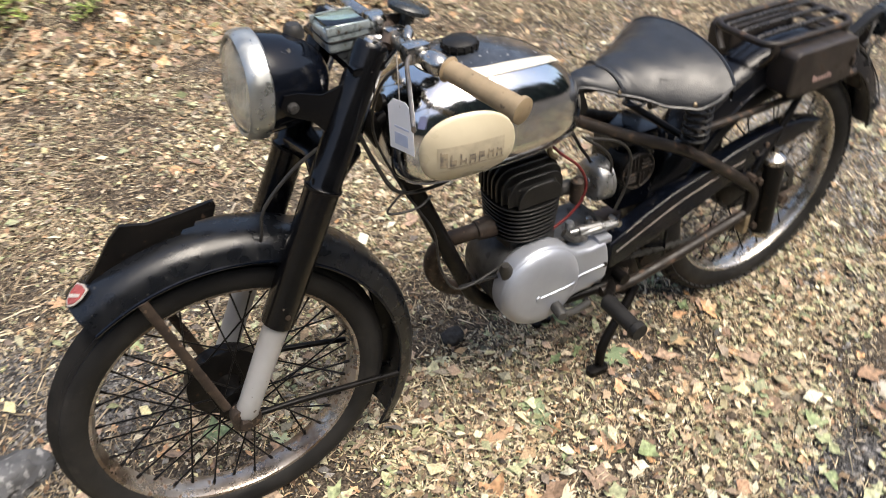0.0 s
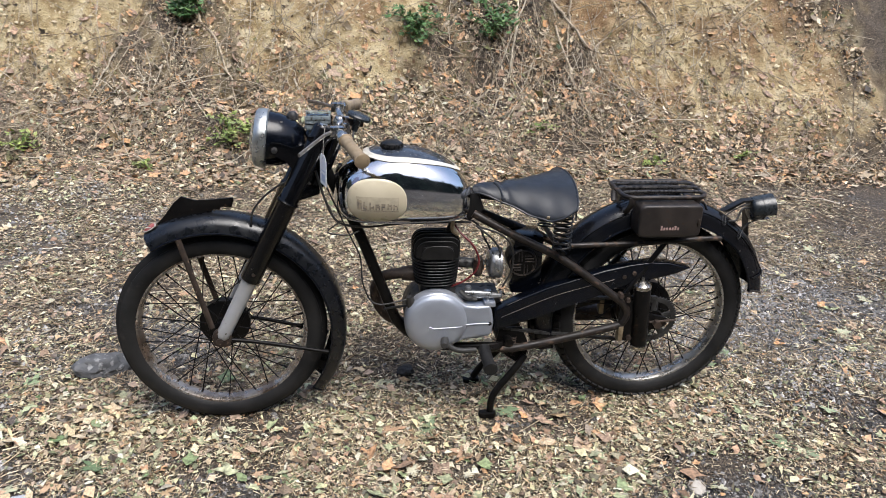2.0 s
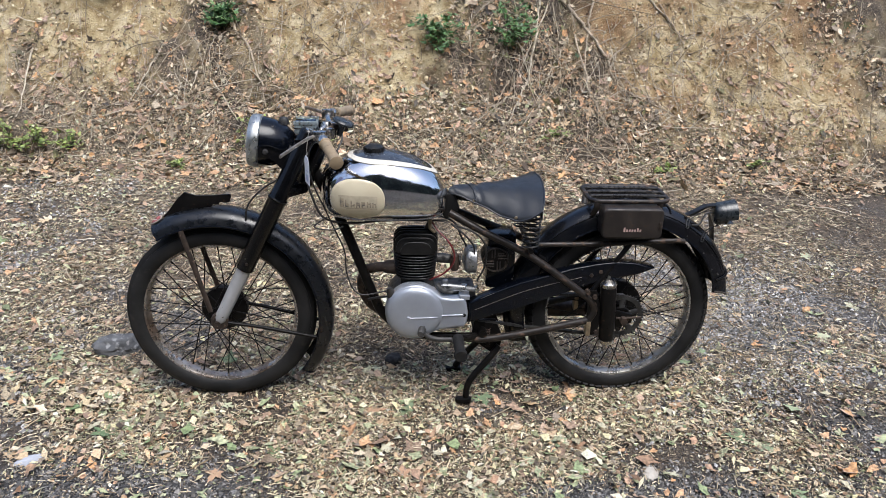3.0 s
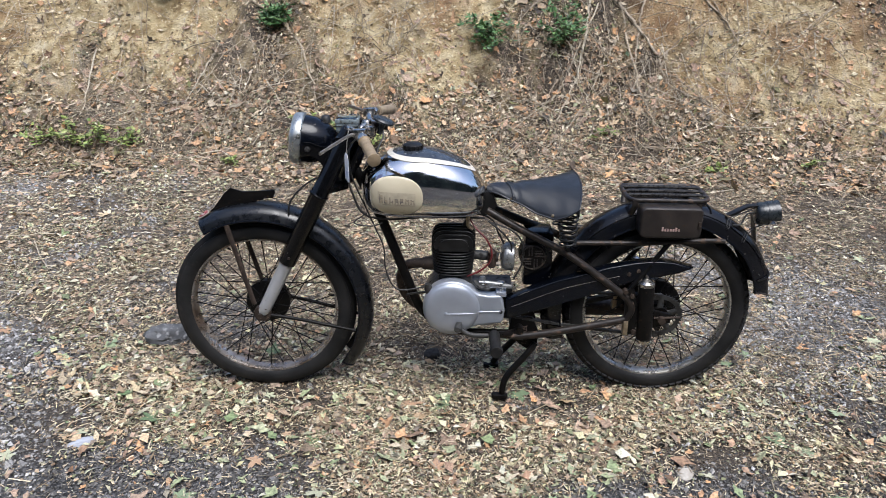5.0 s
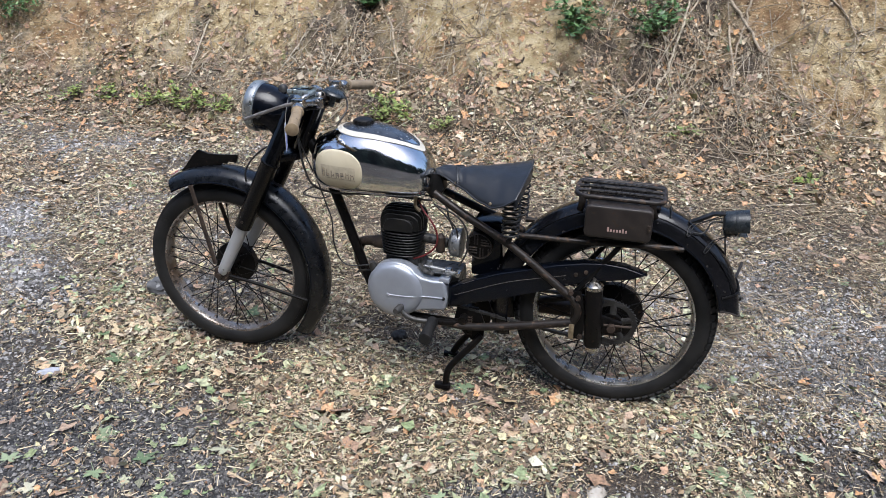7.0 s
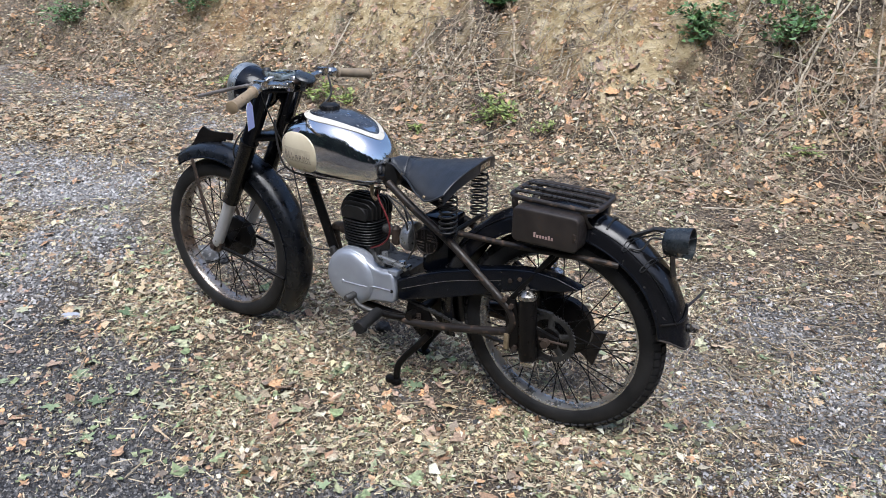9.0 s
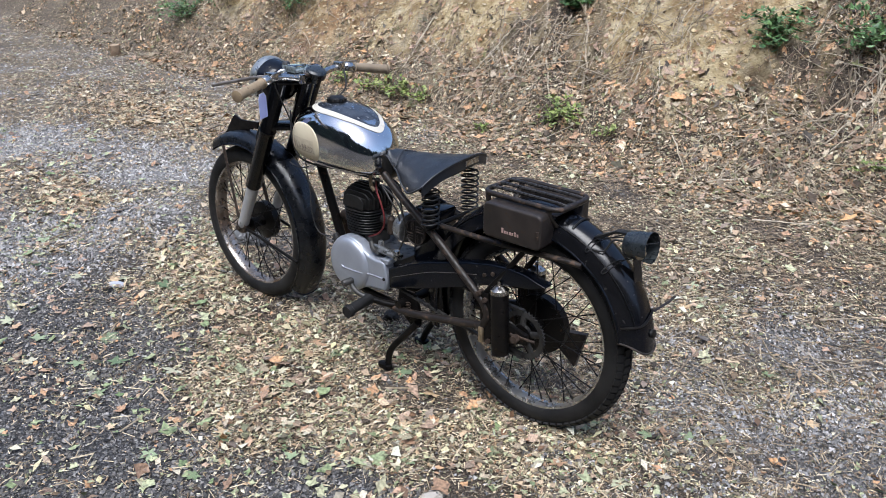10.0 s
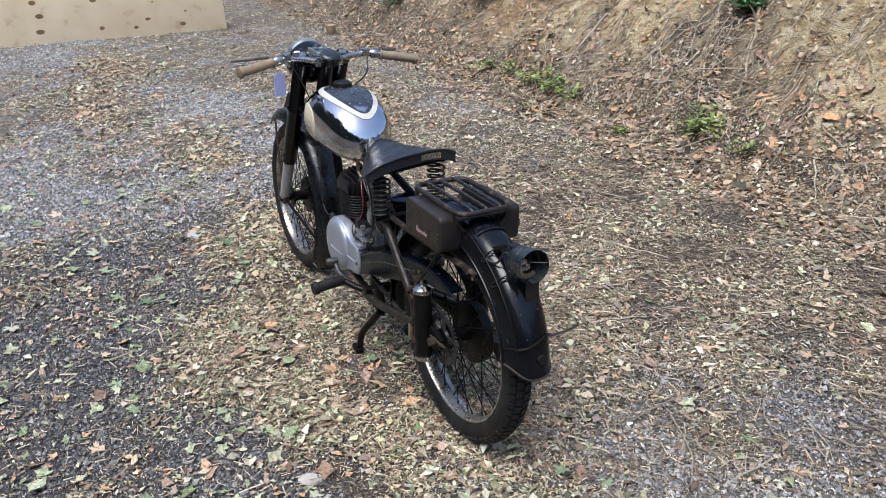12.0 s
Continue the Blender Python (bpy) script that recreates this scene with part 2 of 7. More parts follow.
def rod(points, radius, sides=12, per=6, flat=1.0):
    return tube(bmesh.new(), spline(points, per), radius, sides, True, flat)


def rod_r(points, radii, sides=16):
    return tube(bmesh.new(), points, list(radii), sides)


def lathe(profile, centre, axis="y", seg=48, closed=False, start=0.0, sweep=360.0):
    """Turns (radius, offset) pairs round an axis through centre."""
    bm = bmesh.new()
    c = Vector(centre)
    full = abs(sweep - 360) < 1e-6
    steps = seg if full else seg + 1
    rings = []
    for k in range(steps):
        a = radians(start + sweep * k / seg)
        ring = []
        for r, o in profile:
            u, v = r * math.cos(a), r * math.sin(a)
            q = {"y": (u, o, v), "x": (o, u, v), "z": (u, v, o)}[axis]
            ring.append(bm.verts.new(c + Vector(q)))
        rings.append(ring)
    m = len(profile)
    for k in range(seg):
        a, b = rings[k], rings[(k + 1) % steps]
        for j in range(m if closed else m - 1):
            bm.faces.new((a[j], a[(j + 1) % m], b[(j + 1) % m], b[j]))
    bmesh.ops.remove_doubles(bm, verts=bm.verts[:], dist=1e-6)
    return bm


def block(lo, hi, bevel=0.004, seg=2):
    bm = bmesh.new()
    bmesh.ops.create_cube(bm, size=1)
    lo, hi = Vector(lo), Vector(hi)
    for v in bm.verts:
        v.co = Vector([lo[i] + (v.co[i] + 0.5) * (hi[i] - lo[i]) for i in range(3)])
    if bevel:
        bmesh.ops.bevel(bm, geom=bm.edges[:], offset=bevel, segments=seg, profile=0.6, affect="EDGES")
    return bm


def slab(outline, y0, y1, bevel=0.003, seg=2, plane="xz"):
    """A closed outline given thickness from y0 to y1, edges rounded."""
    bm = bmesh.new()
    place = (lambda u, v, w: (u, w, v)) if plane == "xz" else (lambda u, v, w: (u, v, w)) if plane == "xy" else (lambda u, v, w: (w, u, v))
    vs = [bm.verts.new(place(u, v, y0)) for u, v in outline]
    f = bm.faces.new(vs)
    r = bmesh.ops.extrude_face_region(bm, geom=[f])
    top = [g for g in r["geom"] if isinstance(g, bmesh.types.BMVert)]
    move = Vector(place(0, 0, y1 - y0))
    for v in top:
        v.co += move
    if bevel:
        caps = [e for e in bm.edges if all(v in top for v in e.verts) or not any(v in top for v in e.verts)]
        bmesh.ops.bevel(bm, geom=caps, offset=bevel, segments=seg, profile=0.6, affect="EDGES")
    return bm


def rounded(x0, z0, x1, z1, r, n=5):
    out = []
    for cx, cz, a0 in ((x1 - r, z0 + r, -90), (x1 - r, z1 - r, 0), (x0 + r, z1 - r, 90), (x0 + r, z0 + r, 180)):
        out += [(cx + r * math.cos(radians(a0 + 90 * k / n)), cz + r * math.sin(radians(a0 + 90 * k / n))) for k in range(n + 1)]
    return out


def merge(*bms):
    out = bms[0]
    for b in bms[1:]:
        me = bpy.data.meshes.new("join")
        b.to_mesh(me)
        b.free()
        out.from_mesh(me)
        bpy.data.meshes.remove(me)
    return out


def helix(x, y, z0, z1, r, wire, turns):
    pts = [(x + r * math.cos(a), y + r * math.sin(a), z0 + (z1 - z0) * k / (turns * 14))
           for k, a in ((k, 2 * math.pi * k / 14) for k in range(turns * 14 + 1))]
    return tube(bmesh.new(), pts, wire, 7)


# ---- the ground: a track beside a cut bank, one sheet out to the distance ----
RNG = np.random.default_rng(7)
PH = RNG.uniform(0, 6.283, (24, 2))
AN = RNG.uniform(0, 6.283, 24)


def waves(x, y, wavelength, k0, n=5):
    """Smooth pseudo-random field in about -1..1."""
    out = 0
    for k in range(k0, k0 + n):
        f = 6.283 / wavelength * (0.7 + 0.6 * (k - k0) / n)
        out = out + np.sin(f * (x * math.cos(AN[k]) + y * math.sin(AN[k])) + PH[k, 0])
    return out / n * 1.6


PROFILE_D = np.array([-50, 0.0, 0.12, 0.3, 0.5, 0.7, 0.8, 1.1, 1.6, 2.3, 3.5, 8, 60])
PROFILE_Z = np.array([0, 0.0, 0.055, 0.25, 0.39, 0.62, 0.71, 1.08, 1.65, 2.2, 2.6, 3.4, 8])


def bank_d(x, y):
    return y - (2.40 - 0.02 * x + 0.07 * waves(x, 0 * x, 2.6, 0))


def terrain(x, y):
    x, y = np.asarray(x, float), np.asarray(y, float)
    d = bank_d(x, y)
    z = -0.006 + 0.010 * np.tanh(x / 0.5) + np.interp(d, PROFILE_D, PROFILE_Z)
    rough = np.clip(d / 0.6, 0, 1)
    z = z + rough * (0.030 * np.abs(waves(x, y, 0.22, 17)) + 0.070 * waves(x, y, 0.75, 5) + 0.038 * waves(x, y, 0.28, 10) + 0.016 * waves(x, y, 0.12, 15))
    near = np.clip((np.hypot(x, y) - 1.0) / 2, 0, 1)
    return z + near * (1 - rough) * 0.018 * waves(x, y, 1.6, 2) + 0.0025 * waves(x, y, 0.16, 12)


CLAY = ((-0.42, 0.80, 0.52, 0.32), (-0.05, 0.92, 0.26, 0.30), (-0.25, 0.58, 0.30, 0.16), (-2.2, 0.85, 0.42, 0.34), (-2.05, 0.62, 0.20, 0.16), (-3.1, 0.85, 0.45, 0.36), (2.2, 0.75, 0.62, 0.36), (2.65, 0.55, 0.45, 0.28),
        (1.80, 0.62, 0.28, 0.26), (-0.80, 0.92, 0.30, 0.22), (-3.9, 0.75, 0.5, 0.35), (-5.2, 1.0, 0.6, 0.4), (1.55, 0.95, 0.30, 0.20))


def soil_bare(x, y):
    """1 where the bank shows bare clay."""
    d = bank_d(x, y)
    s = np.zeros_like(d)
    for cx, cd, wx, wd in CLAY:
        s = np.maximum(s, np.clip(1.78 - np.hypot((x - cx) / wx, (d - cd) / wd) + 0.40 * waves(x, y, 0.30, 8) + 0.25 * waves(x, y, 0.11, 3), 0, 1))
    return np.clip(s, 0, 1)


GRAVEL = ((-2.8, 0.55, 0.75, 0.45), (-1.75, 0.10, 0.45, 0.30), (-1.85, -0.40, 0.60, 0.28), (-1.0, -0.62, 0.55, 0.32), (-0.28, -1.0, 0.60, 0.26), (-2.6, -1.05, 0.9, 0.45), (-3.9, 0.15, 0.8, 0.35),
          (-6.6, -0.7, 1.4, 0.7), (-1.05, 0.50, 0.40, 0.35), (0.55, -0.62, 0.30, 0.12), (1.15, 1.05, 0.36, 0.34), (1.40, 0.42, 0.35, 0.42), (0.92, 0.36, 0.20, 0.20), (0.88, -0.16, 0.20, 0.09), (2.2, 0.0, 0.7, 0.9))
DRIFTS = ((-0.15, -0.58, 0.30, 0.08), (0.0, -0.2, 0.8, 0.20), (-1.13, -0.05, 0.26, 0.14), (-2.52, -0.07, 0.40, 0.16), (-5.6, -0.27, 0.6, 0.22), (-4.15, -0.53, 0.6, 0.16), (0.40, 1.35, 0.6, 0.5), (0.45, 0.65, 0.3, 0.25), (-3.6, 1.2, 1.0, 0.35))


def gravel_bare(x, y):
    """1 where the track shows gravel through the litter."""
    d = bank_d(x, y)
    g = -0.10 + 0.30 * waves(x, y, 0.9, 4) + 0.30 * waves(x, y, 0.4, 9)
    for cx, cy, wx, wy in GRAVEL:
        g = g + 0.85 * np.exp(-((x - cx) / wx) ** 2 - ((y - cy) / wy) ** 2)
    for cx, cy, wx, wy in DRIFTS:
        g = g - 0.75 * np.exp(-((x - cx) / wx) ** 2 - ((y - cy) / wy) ** 2)
    g = g + 0.80 * np.clip((-0.36 - y) / 0.4, 0, 1) * np.clip((x + 2.5) / 1.0, 0, 1)
    return np.clip(g, 0, 1) * np.clip(-d / 0.4, 0, 1)


def pale_track(x, y):
    """1 on the paler far part of the track."""
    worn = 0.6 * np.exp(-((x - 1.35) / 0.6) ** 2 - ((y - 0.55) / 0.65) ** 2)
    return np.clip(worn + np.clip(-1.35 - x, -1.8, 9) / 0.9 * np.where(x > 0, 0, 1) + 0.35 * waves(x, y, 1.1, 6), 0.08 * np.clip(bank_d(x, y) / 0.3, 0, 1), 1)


def spaced(lo, a, b, hi, step, far):
    mid = np.arange(a, b, step)
    left = a - np.geomspace(step, a - lo, far)[::-1]
    right = b + np.geomspace(step, hi - b, far)
    return np.concatenate([left, mid, right])


def sheet_from(name, verts, faces, material, smooth=False):
    me = bpy.data.meshes.new(name)
    me.from_pydata(verts.tolist(), [], faces.tolist())
    me.materials.append(material)
    if smooth:
        me.polygons.foreach_set("use_smooth", [True] * len(me.polygons))
    me.update()
    return new(name, me)


def ground_material():
    m = bpy.data.materials.new("earth_gravel_and_clay")
    m.use_nodes = True
    n, ln = m.node_tree.nodes, m.node_tree.links.new
    b = n["Principled BSDF"]
    tc = n.new("ShaderNodeTexCoord")

    def nz(s, d=6.0, kind="ShaderNodeTexNoise"):
        k = n.new(kind)
        k.inputs["Scale"].default_value = s
        if kind == "ShaderNodeTexNoise":
            k.inputs["Detail"].default_value = d
        ln(tc.outputs["Object"], k.inputs["Vector"])
        return k

    def ramp(src, stops):
        r = n.new("ShaderNodeValToRGB")
        e = r.color_ramp.elements
        while len(e) < len(stops):
            e.new(0.5)
        for i, (p, c) in enumerate(stops):
            e[i].position, e[i].color = p, (*c, 1)
        ln(src, r.inputs[0])
        return r.outputs[0]

    def blend(f, a, c):
        k = n.new("ShaderNodeMix")
        k.data_type = "RGBA"
        ln(f, k.inputs[0]), ln(a, k.inputs[6]), ln(c, k.inputs[7])
        return k.outputs[2]

    def attr(name):
        a = n.new("ShaderNodeAttribute")
        a.attribute_name = name
        return a.outputs["Fac"]

    vor = nz(70, kind="ShaderNodeTexVoronoi")
    vor2 = nz(150, kind="ShaderNodeTexVoronoi")
    grains = ramp(nz(210, kind="ShaderNodeTexVoronoi").outputs["Color"], ((0.15, (0.014, 0.0105, 0.0085)), (0.50, (0.055, 0.042, 0.031)), (0.75, (0.13, 0.10, 0.07)), (0.95, (0.33, 0.27, 0.19))))
    mould = ramp(nz(60).outputs["Fac"], ((0.3, (0.030, 0.022, 0.016)), (0.5, (0.075, 0.057, 0.041)), (0.7, (0.17, 0.134, 0.094))))
    half = n.new("ShaderNodeValue")
    half.outputs[0].default_value = 0.6
    humus = blend(half.outputs[0], mould, grains)
    stones = ramp(nz(120, kind="ShaderNodeTexVoronoi").outputs["Color"], ((0.1, (0.012, 0.0117, 0.0118)), (0.45, (0.040, 0.039, 0.040)), (0.75, (0.095, 0.093, 0.095)), (0.95, (0.25, 0.246, 0.25))))
    clay = ramp(nz(9, 9).outputs["Fac"], ((0.30, (0.17, 0.11, 0.05)), (0.42, (0.33, 0.245, 0.12)), (0.54, (0.48, 0.385, 0.215)), (0.70, (0.60, 0.515, 0.345))))
    red = ramp(nz(1.1, 3).outputs["Fac"], ((0.53, (0, 0, 0)), (0.70, (1, 1, 1))))
    redclay = ramp(nz(14, 8).outputs["Fac"], ((0.3, (0.16, 0.085, 0.04)), (0.7, (0.36, 0.22, 0.11))))
    clay = blend(red, clay, redclay)
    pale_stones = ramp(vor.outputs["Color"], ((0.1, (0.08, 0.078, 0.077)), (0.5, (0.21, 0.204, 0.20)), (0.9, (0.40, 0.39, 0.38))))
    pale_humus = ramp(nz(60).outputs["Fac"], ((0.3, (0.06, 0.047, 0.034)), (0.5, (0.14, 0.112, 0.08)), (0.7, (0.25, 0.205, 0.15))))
    # This attribute only mixes in the paler earth and stone colours.
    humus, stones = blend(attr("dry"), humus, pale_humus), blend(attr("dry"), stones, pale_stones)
    c = blend(attr("gravel"), humus, stones)
    c = blend(attr("soil"), c, clay)
    ln(c, b.inputs["Base Color"])
    b.inputs["Roughness"].default_value = 0.9
    add = n.new("ShaderNodeMath")
    add.operation = "ADD"
    ln(vor2.outputs["Distance"], add.inputs[0])
    ln(nz(45, 8).outputs["Fac"], add.inputs[1])
    bp = n.new("ShaderNodeBump")
    bp.inputs["Strength"].default_value, bp.inputs["Distance"].default_value = 0.9, 0.012
    ln(add.outputs[0], bp.inputs["Height"])
    ln(bp.outputs[0], b.inputs["Normal"])
    return m


gx = np.concatenate([spaced(-70, -9.5, -3.2, 70, 0.045, 26)[:-26], np.arange(-3.2, 3.2, 0.026), spaced(-70, 3.2, 3.6, 70, 0.042, 26)[26:]])
gy = np.concatenate([spaced(-70, -2.0, 2.3, 70, 0.04, 26)[:-26], np.arange(2.3, 3.7, 0.02), spaced(-70, 3.7, 4.6, 70, 0.045, 26)[26:]])
GX, GY = np.meshgrid(gx, gy, indexing="ij")
nx_, ny_ = GX.shape
gv = np.stack([GX, GY, terrain(GX, GY)], -1).reshape(-1, 3)
ii = np.arange(nx_ * ny_).reshape(nx_, ny_)
gf = np.stack([ii[:-1, :-1], ii[1:, :-1], ii[1:, 1:], ii[:-1, 1:]], -1).reshape(-1, 4)
ground = tagged(sheet_from("ground", gv, gf, ground_material(), True), "leaf-strewn earth track at the foot of a cut clay bank", "ground", kind="structure")
for nm, val in (("gravel", gravel_bare(GX, GY)), ("soil", soil_bare(GX, GY)), ("dry", pale_track(GX, GY))):
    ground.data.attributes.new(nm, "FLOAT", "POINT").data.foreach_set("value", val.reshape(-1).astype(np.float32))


# ---- distance: the wood that stands round the clearing, beyond the view ----
def woodland():
    """Far leaves and trunks: clumps, with upright dark stems between."""
    m = surface("distant_foliage", (0.035, 0.048, 0.034), (0.085, 0.105, 0.070), 0.7, 0.9, 0, 0.0, 4, 0.05,
                speck=(0.014, 0.017, 0.015), speck_scale=1.6, speck_at=0.50, edge=0.08)
    n, ln = m.node_tree.nodes, m.node_tree.links.new
    tc, mp, wv = n.new("ShaderNodeTexCoord"), n.new("ShaderNodeMapping"), n.new("ShaderNodeTexNoise")
    mp.inputs["Scale"].default_value = (1.0, 1.0, 0.06)
    wv.inputs["Scale"].default_value, wv.inputs["Detail"].default_value = 1.6, 3
    ln(tc.outputs["Object"], mp.inputs[0]), ln(mp.outputs[0], wv.inputs["Vector"])
    mr, mx = n.new("ShaderNodeMapRange"), n.new("ShaderNodeMix")
    mr.inputs[1].default_value, mr.inputs[2].default_value = 0.52, 0.58
    mx.data_type = "RGBA"
    mx.inputs[7].default_value = (0.022, 0.019, 0.017, 1)
    b = n["Principled BSDF"]
    src = b.inputs["Base Color"].links[0].from_socket
    ln(wv.outputs["Fac"], mr.inputs[0]), ln(mr.outputs[0], mx.inputs[0]), ln(src, mx.inputs[6]), ln(mx.outputs[2], b.inputs["Base Color"])
    return m


def backdrop():
    """A ring of trees with a ragged, gappy top edge."""
    bm = bmesh.new()
    r_ = random.Random(21)
    seg, rows = 720, 10
    ring = []
    for k in range(seg):
        a = 2 * math.pi * k / seg
        r = 24 + 2.5 * math.sin(5 * a) + 1.2 * math.sin(13 * a)
        top = 7.0 + (5.8 if a > math.pi else -1.8) * abs(math.sin(a)) + 1.3 * math.sin(7 * a + 1) + 0.9 * math.sin(19 * a) + 0.7 * math.sin(41 * a + 2) + 1.9 * (r_.random() - 0.6) * (k % 3)
        ring.append([bm.verts.new((1.15 * r * math.cos(a), 0.62 * r * math.sin(a), -1 + (top + 1) * j / rows)) for j in range(rows + 1)])
    for k in range(seg):
        for j in range(rows):
            bm.faces.new((ring[k][j], ring[(k + 1) % seg][j], ring[(k + 1) % seg][j + 1], ring[k][j + 1]))
    m = woodland()
    tagged(make_obj("backdrop", bm, m), "distant wall of green woodland round the clearing", "woodland", kind="structure")


backdrop()


# ---- loose stuff on the ground ----
def normals(x, y):
    e = 0.03
    nx, ny = (terrain(x - e, y) - terrain(x + e, y)) / (2 * e), (terrain(x, y - e) - terrain(x, y + e)) / (2 * e)
    nn = np.stack([nx, ny, np.ones_like(nx)], -1)
    return nn / np.linalg.norm(nn, axis=1, keepdims=True)


def strewn(name, x, y, template, faces, length, width, tilt, lift, material, label, category, thick=None):
    """Many small flat bits lying on the ground, each turned and tilted its own way, in one mesh."""
    n = len(x)
    nn = normals(x, y)
    nn = nn + RNG.normal(0, 1, (n, 3)) * np.asarray(tilt)[..., None]
    nn /= np.linalg.norm(nn, axis=1, keepdims=True)
    a = RNG.normal(0, 1, (n, 3))
    u = a - (a * nn).sum(1, keepdims=True) * nn
    u /= np.linalg.norm(u, axis=1, keepdims=True)
    v = np.cross(nn, u)
    t = np.asarray(template, float)[None] * (1 + RNG.normal(0, 0.24 if len(template) > 8 else 0.16, (n, len(template), 3)))
    th = length if thick is None else thick
    p = (t[..., 0:1] * length[:, None, None] * u[:, None] + t[..., 1:2] * width[:, None, None] * v[:, None]
         + t[..., 2:3] * th[:, None, None] * nn[:, None])
    p += np.stack([x, y, terrain(x, y) + lift], -1)[:, None]
    f = np.asarray(faces)[None] + (np.arange(n) * len(template))[:, None, None]
    ob = sheet_from(name, p.reshape(-1, 3), f.reshape(-1, f.shape[-1]), material)
    return tagged(ob, label, category, kind="stuff")


def choose(n, x0, x1, y0, y1, density, first=None):
    """n random places, thinned by a density of 0..1, and before that by a quick one."""
    out_x, out_y, got = [], [], 0
    while got < n:
        x, y = RNG.uniform(x0, x1, n), RNG.uniform(y0, y1, n)
        if first:
            k = RNG.random(n) < first(x, y)
            x, y = x[k], y[k]
        k = RNG.random(len(x)) < density(x, y)
        out_x.append(x[k]), out_y.append(y[k])
        got += int(k.sum())
    return np.concatenate(out_x)[:n], np.concatenate(out_y)[:n]


def distance_fade(x, y):
    """Fewer bits where the camera never comes near."""
    return np.clip(1.15 - 0.10 * np.hypot(x - 0.3, y - 0.3), 0.2, 1)


def litter_density(x, y):
    return (1 - 0.86 * gravel_bare(x, y)) * (1 - 0.88 * soil_bare(x, y)) * distance_fade(x, y) * np.clip((2.75 - x) / 0.9, 0, 1) * np.clip((y + 1.75) / 0.6, 0, 1) * np.clip(0.62 + 0.8 * waves(x, y, 0.55, 3) + 0.3 * waves(x, y, 0.2, 14), 0.08, 1)


LITTER = [(0.017, 0.012, 0.009), (0.43, 0.35, 0.235), (0.045, 0.031, 0.022), (0.23, 0.16, 0.095), (0.38, 0.27, 0.155), (0.065, 0.046, 0.032), (0.46, 0.42, 0.235), (0.12, 0.082, 0.053), (0.54, 0.47, 0.35), (0.34, 0.19, 0.10), (0.035, 0.026, 0.019), (0.28, 0.30, 0.15), (0.34, 0.23, 0.15), (0.16, 0.12, 0.088), (0.21, 0.25, 0.125), (0.47, 0.43, 0.29), (0.027, 0.020, 0.015), (0.27, 0.20, 0.13)]
M_LITTER = scattered("dry_leaf_bits", [tuple(min(0.66, v * (1.32 if sum(q) > 0.75 else 0.66)) for v in q) for q in LITTER], 0.7)
# Same LITTER colours, all lifted and scaled paler for the far bits.
M_FARLITTER = scattered("pale_far_leaf_bits", [tuple(min(0.6, 0.045 + 1.2 * v) for v in q) for q in LITTER], 0.75)
M_BANKLEAF = scattered("dry_bank_leaves", [(0.018, 0.013, 0.010), (0.52, 0.37, 0.22), (0.045, 0.032, 0.023), (0.24, 0.17, 0.085), (0.028, 0.021, 0.016), (0.66, 0.545, 0.38), (0.030, 0.022, 0.017), (0.46, 0.28, 0.15), (0.06, 0.044, 0.031),
                                           (0.56, 0.44, 0.285), (0.022, 0.017, 0.013), (0.56, 0.32, 0.14), (0.09, 0.066, 0.046), (0.18, 0.17, 0.07), (0.026, 0.020, 0.015), (0.68, 0.585, 0.43), (0.10, 0.070, 0.045), (0.50, 0.38, 0.245), (0.04, 0.03, 0.022), (0.22, 0.22, 0.09)], 0.65)
M_STRAW = scattered("straw_and_needles", [(0.08, 0.055, 0.036), (0.30, 0.22, 0.13), (0.50, 0.41, 0.27), (0.62, 0.53, 0.37), (0.16, 0.12, 0.08)], 0.6)
M_PEBBLE = scattered("grey_gravel", [(0.021, 0.020, 0.020), (0.20, 0.192, 0.182), (0.043, 0.041, 0.039), (0.092, 0.088, 0.082), (0.34, 0.325, 0.305), (0.031, 0.030, 0.029), (0.067, 0.063, 0.059), (0.125, 0.115, 0.105), (0.26, 0.247, 0.232), (0.053, 0.047, 0.042)], 0.7)
M_PALEPEBBLE = scattered("dry_pale_gravel", [(0.08, 0.079, 0.079), (0.36, 0.352, 0.345), (0.14, 0.137, 0.135), (0.52, 0.505, 0.485), (0.22, 0.214, 0.21), (0.05, 0.048, 0.047)], 0.75)
M_CLAYBIT = scattered("clay_crumbs", [(0.22, 0.15, 0.078), (0.40, 0.31, 0.17), (0.54, 0.45, 0.28), (0.60, 0.52, 0.36), (0.38, 0.28, 0.15), (0.12, 0.082, 0.045), (0.50, 0.405, 0.235)], 0.9)
FLECK = [(-0.5, 0, 0), (-0.02, 0.42, 0.14), (0.5, 0.05, 0.03), (0.08, -0.40, 0.12)]
FLECK_F = [(0, 3, 1), (1, 3, 2)]
TORN = [(0.55 * q * math.cos(6.283 * k / 9), 0.5 * q * math.sin(6.283 * k / 9), 0.16 * (q - 0.5)) for k, q in enumerate((1.0, 0.66, 0.95, 0.60, 0.90, 0.84, 0.52, 1.0, 0.68))] + [(0, 0, 0)]
TORN_F = [(k, (k + 1) % 9, 9) for k in range(9)]
CHIP = [(-0.5, 0, 0), (0, -0.5, 0), (0.5, 0, 0), (0, 0.5, 0), (0.08, 0.05, 0.5)]
CHIP_F = [(0, 1, 4), (1, 2, 4), (2, 3, 4), (3, 0, 4)]
SLIVER = [(-0.5, -0.5, 0), (0.5, -0.3, 0), (0.5, 0.3, 0.05), (-0.5, 0.5, 0.05)]
SLIVER_F = [(0, 1, 2, 3)]
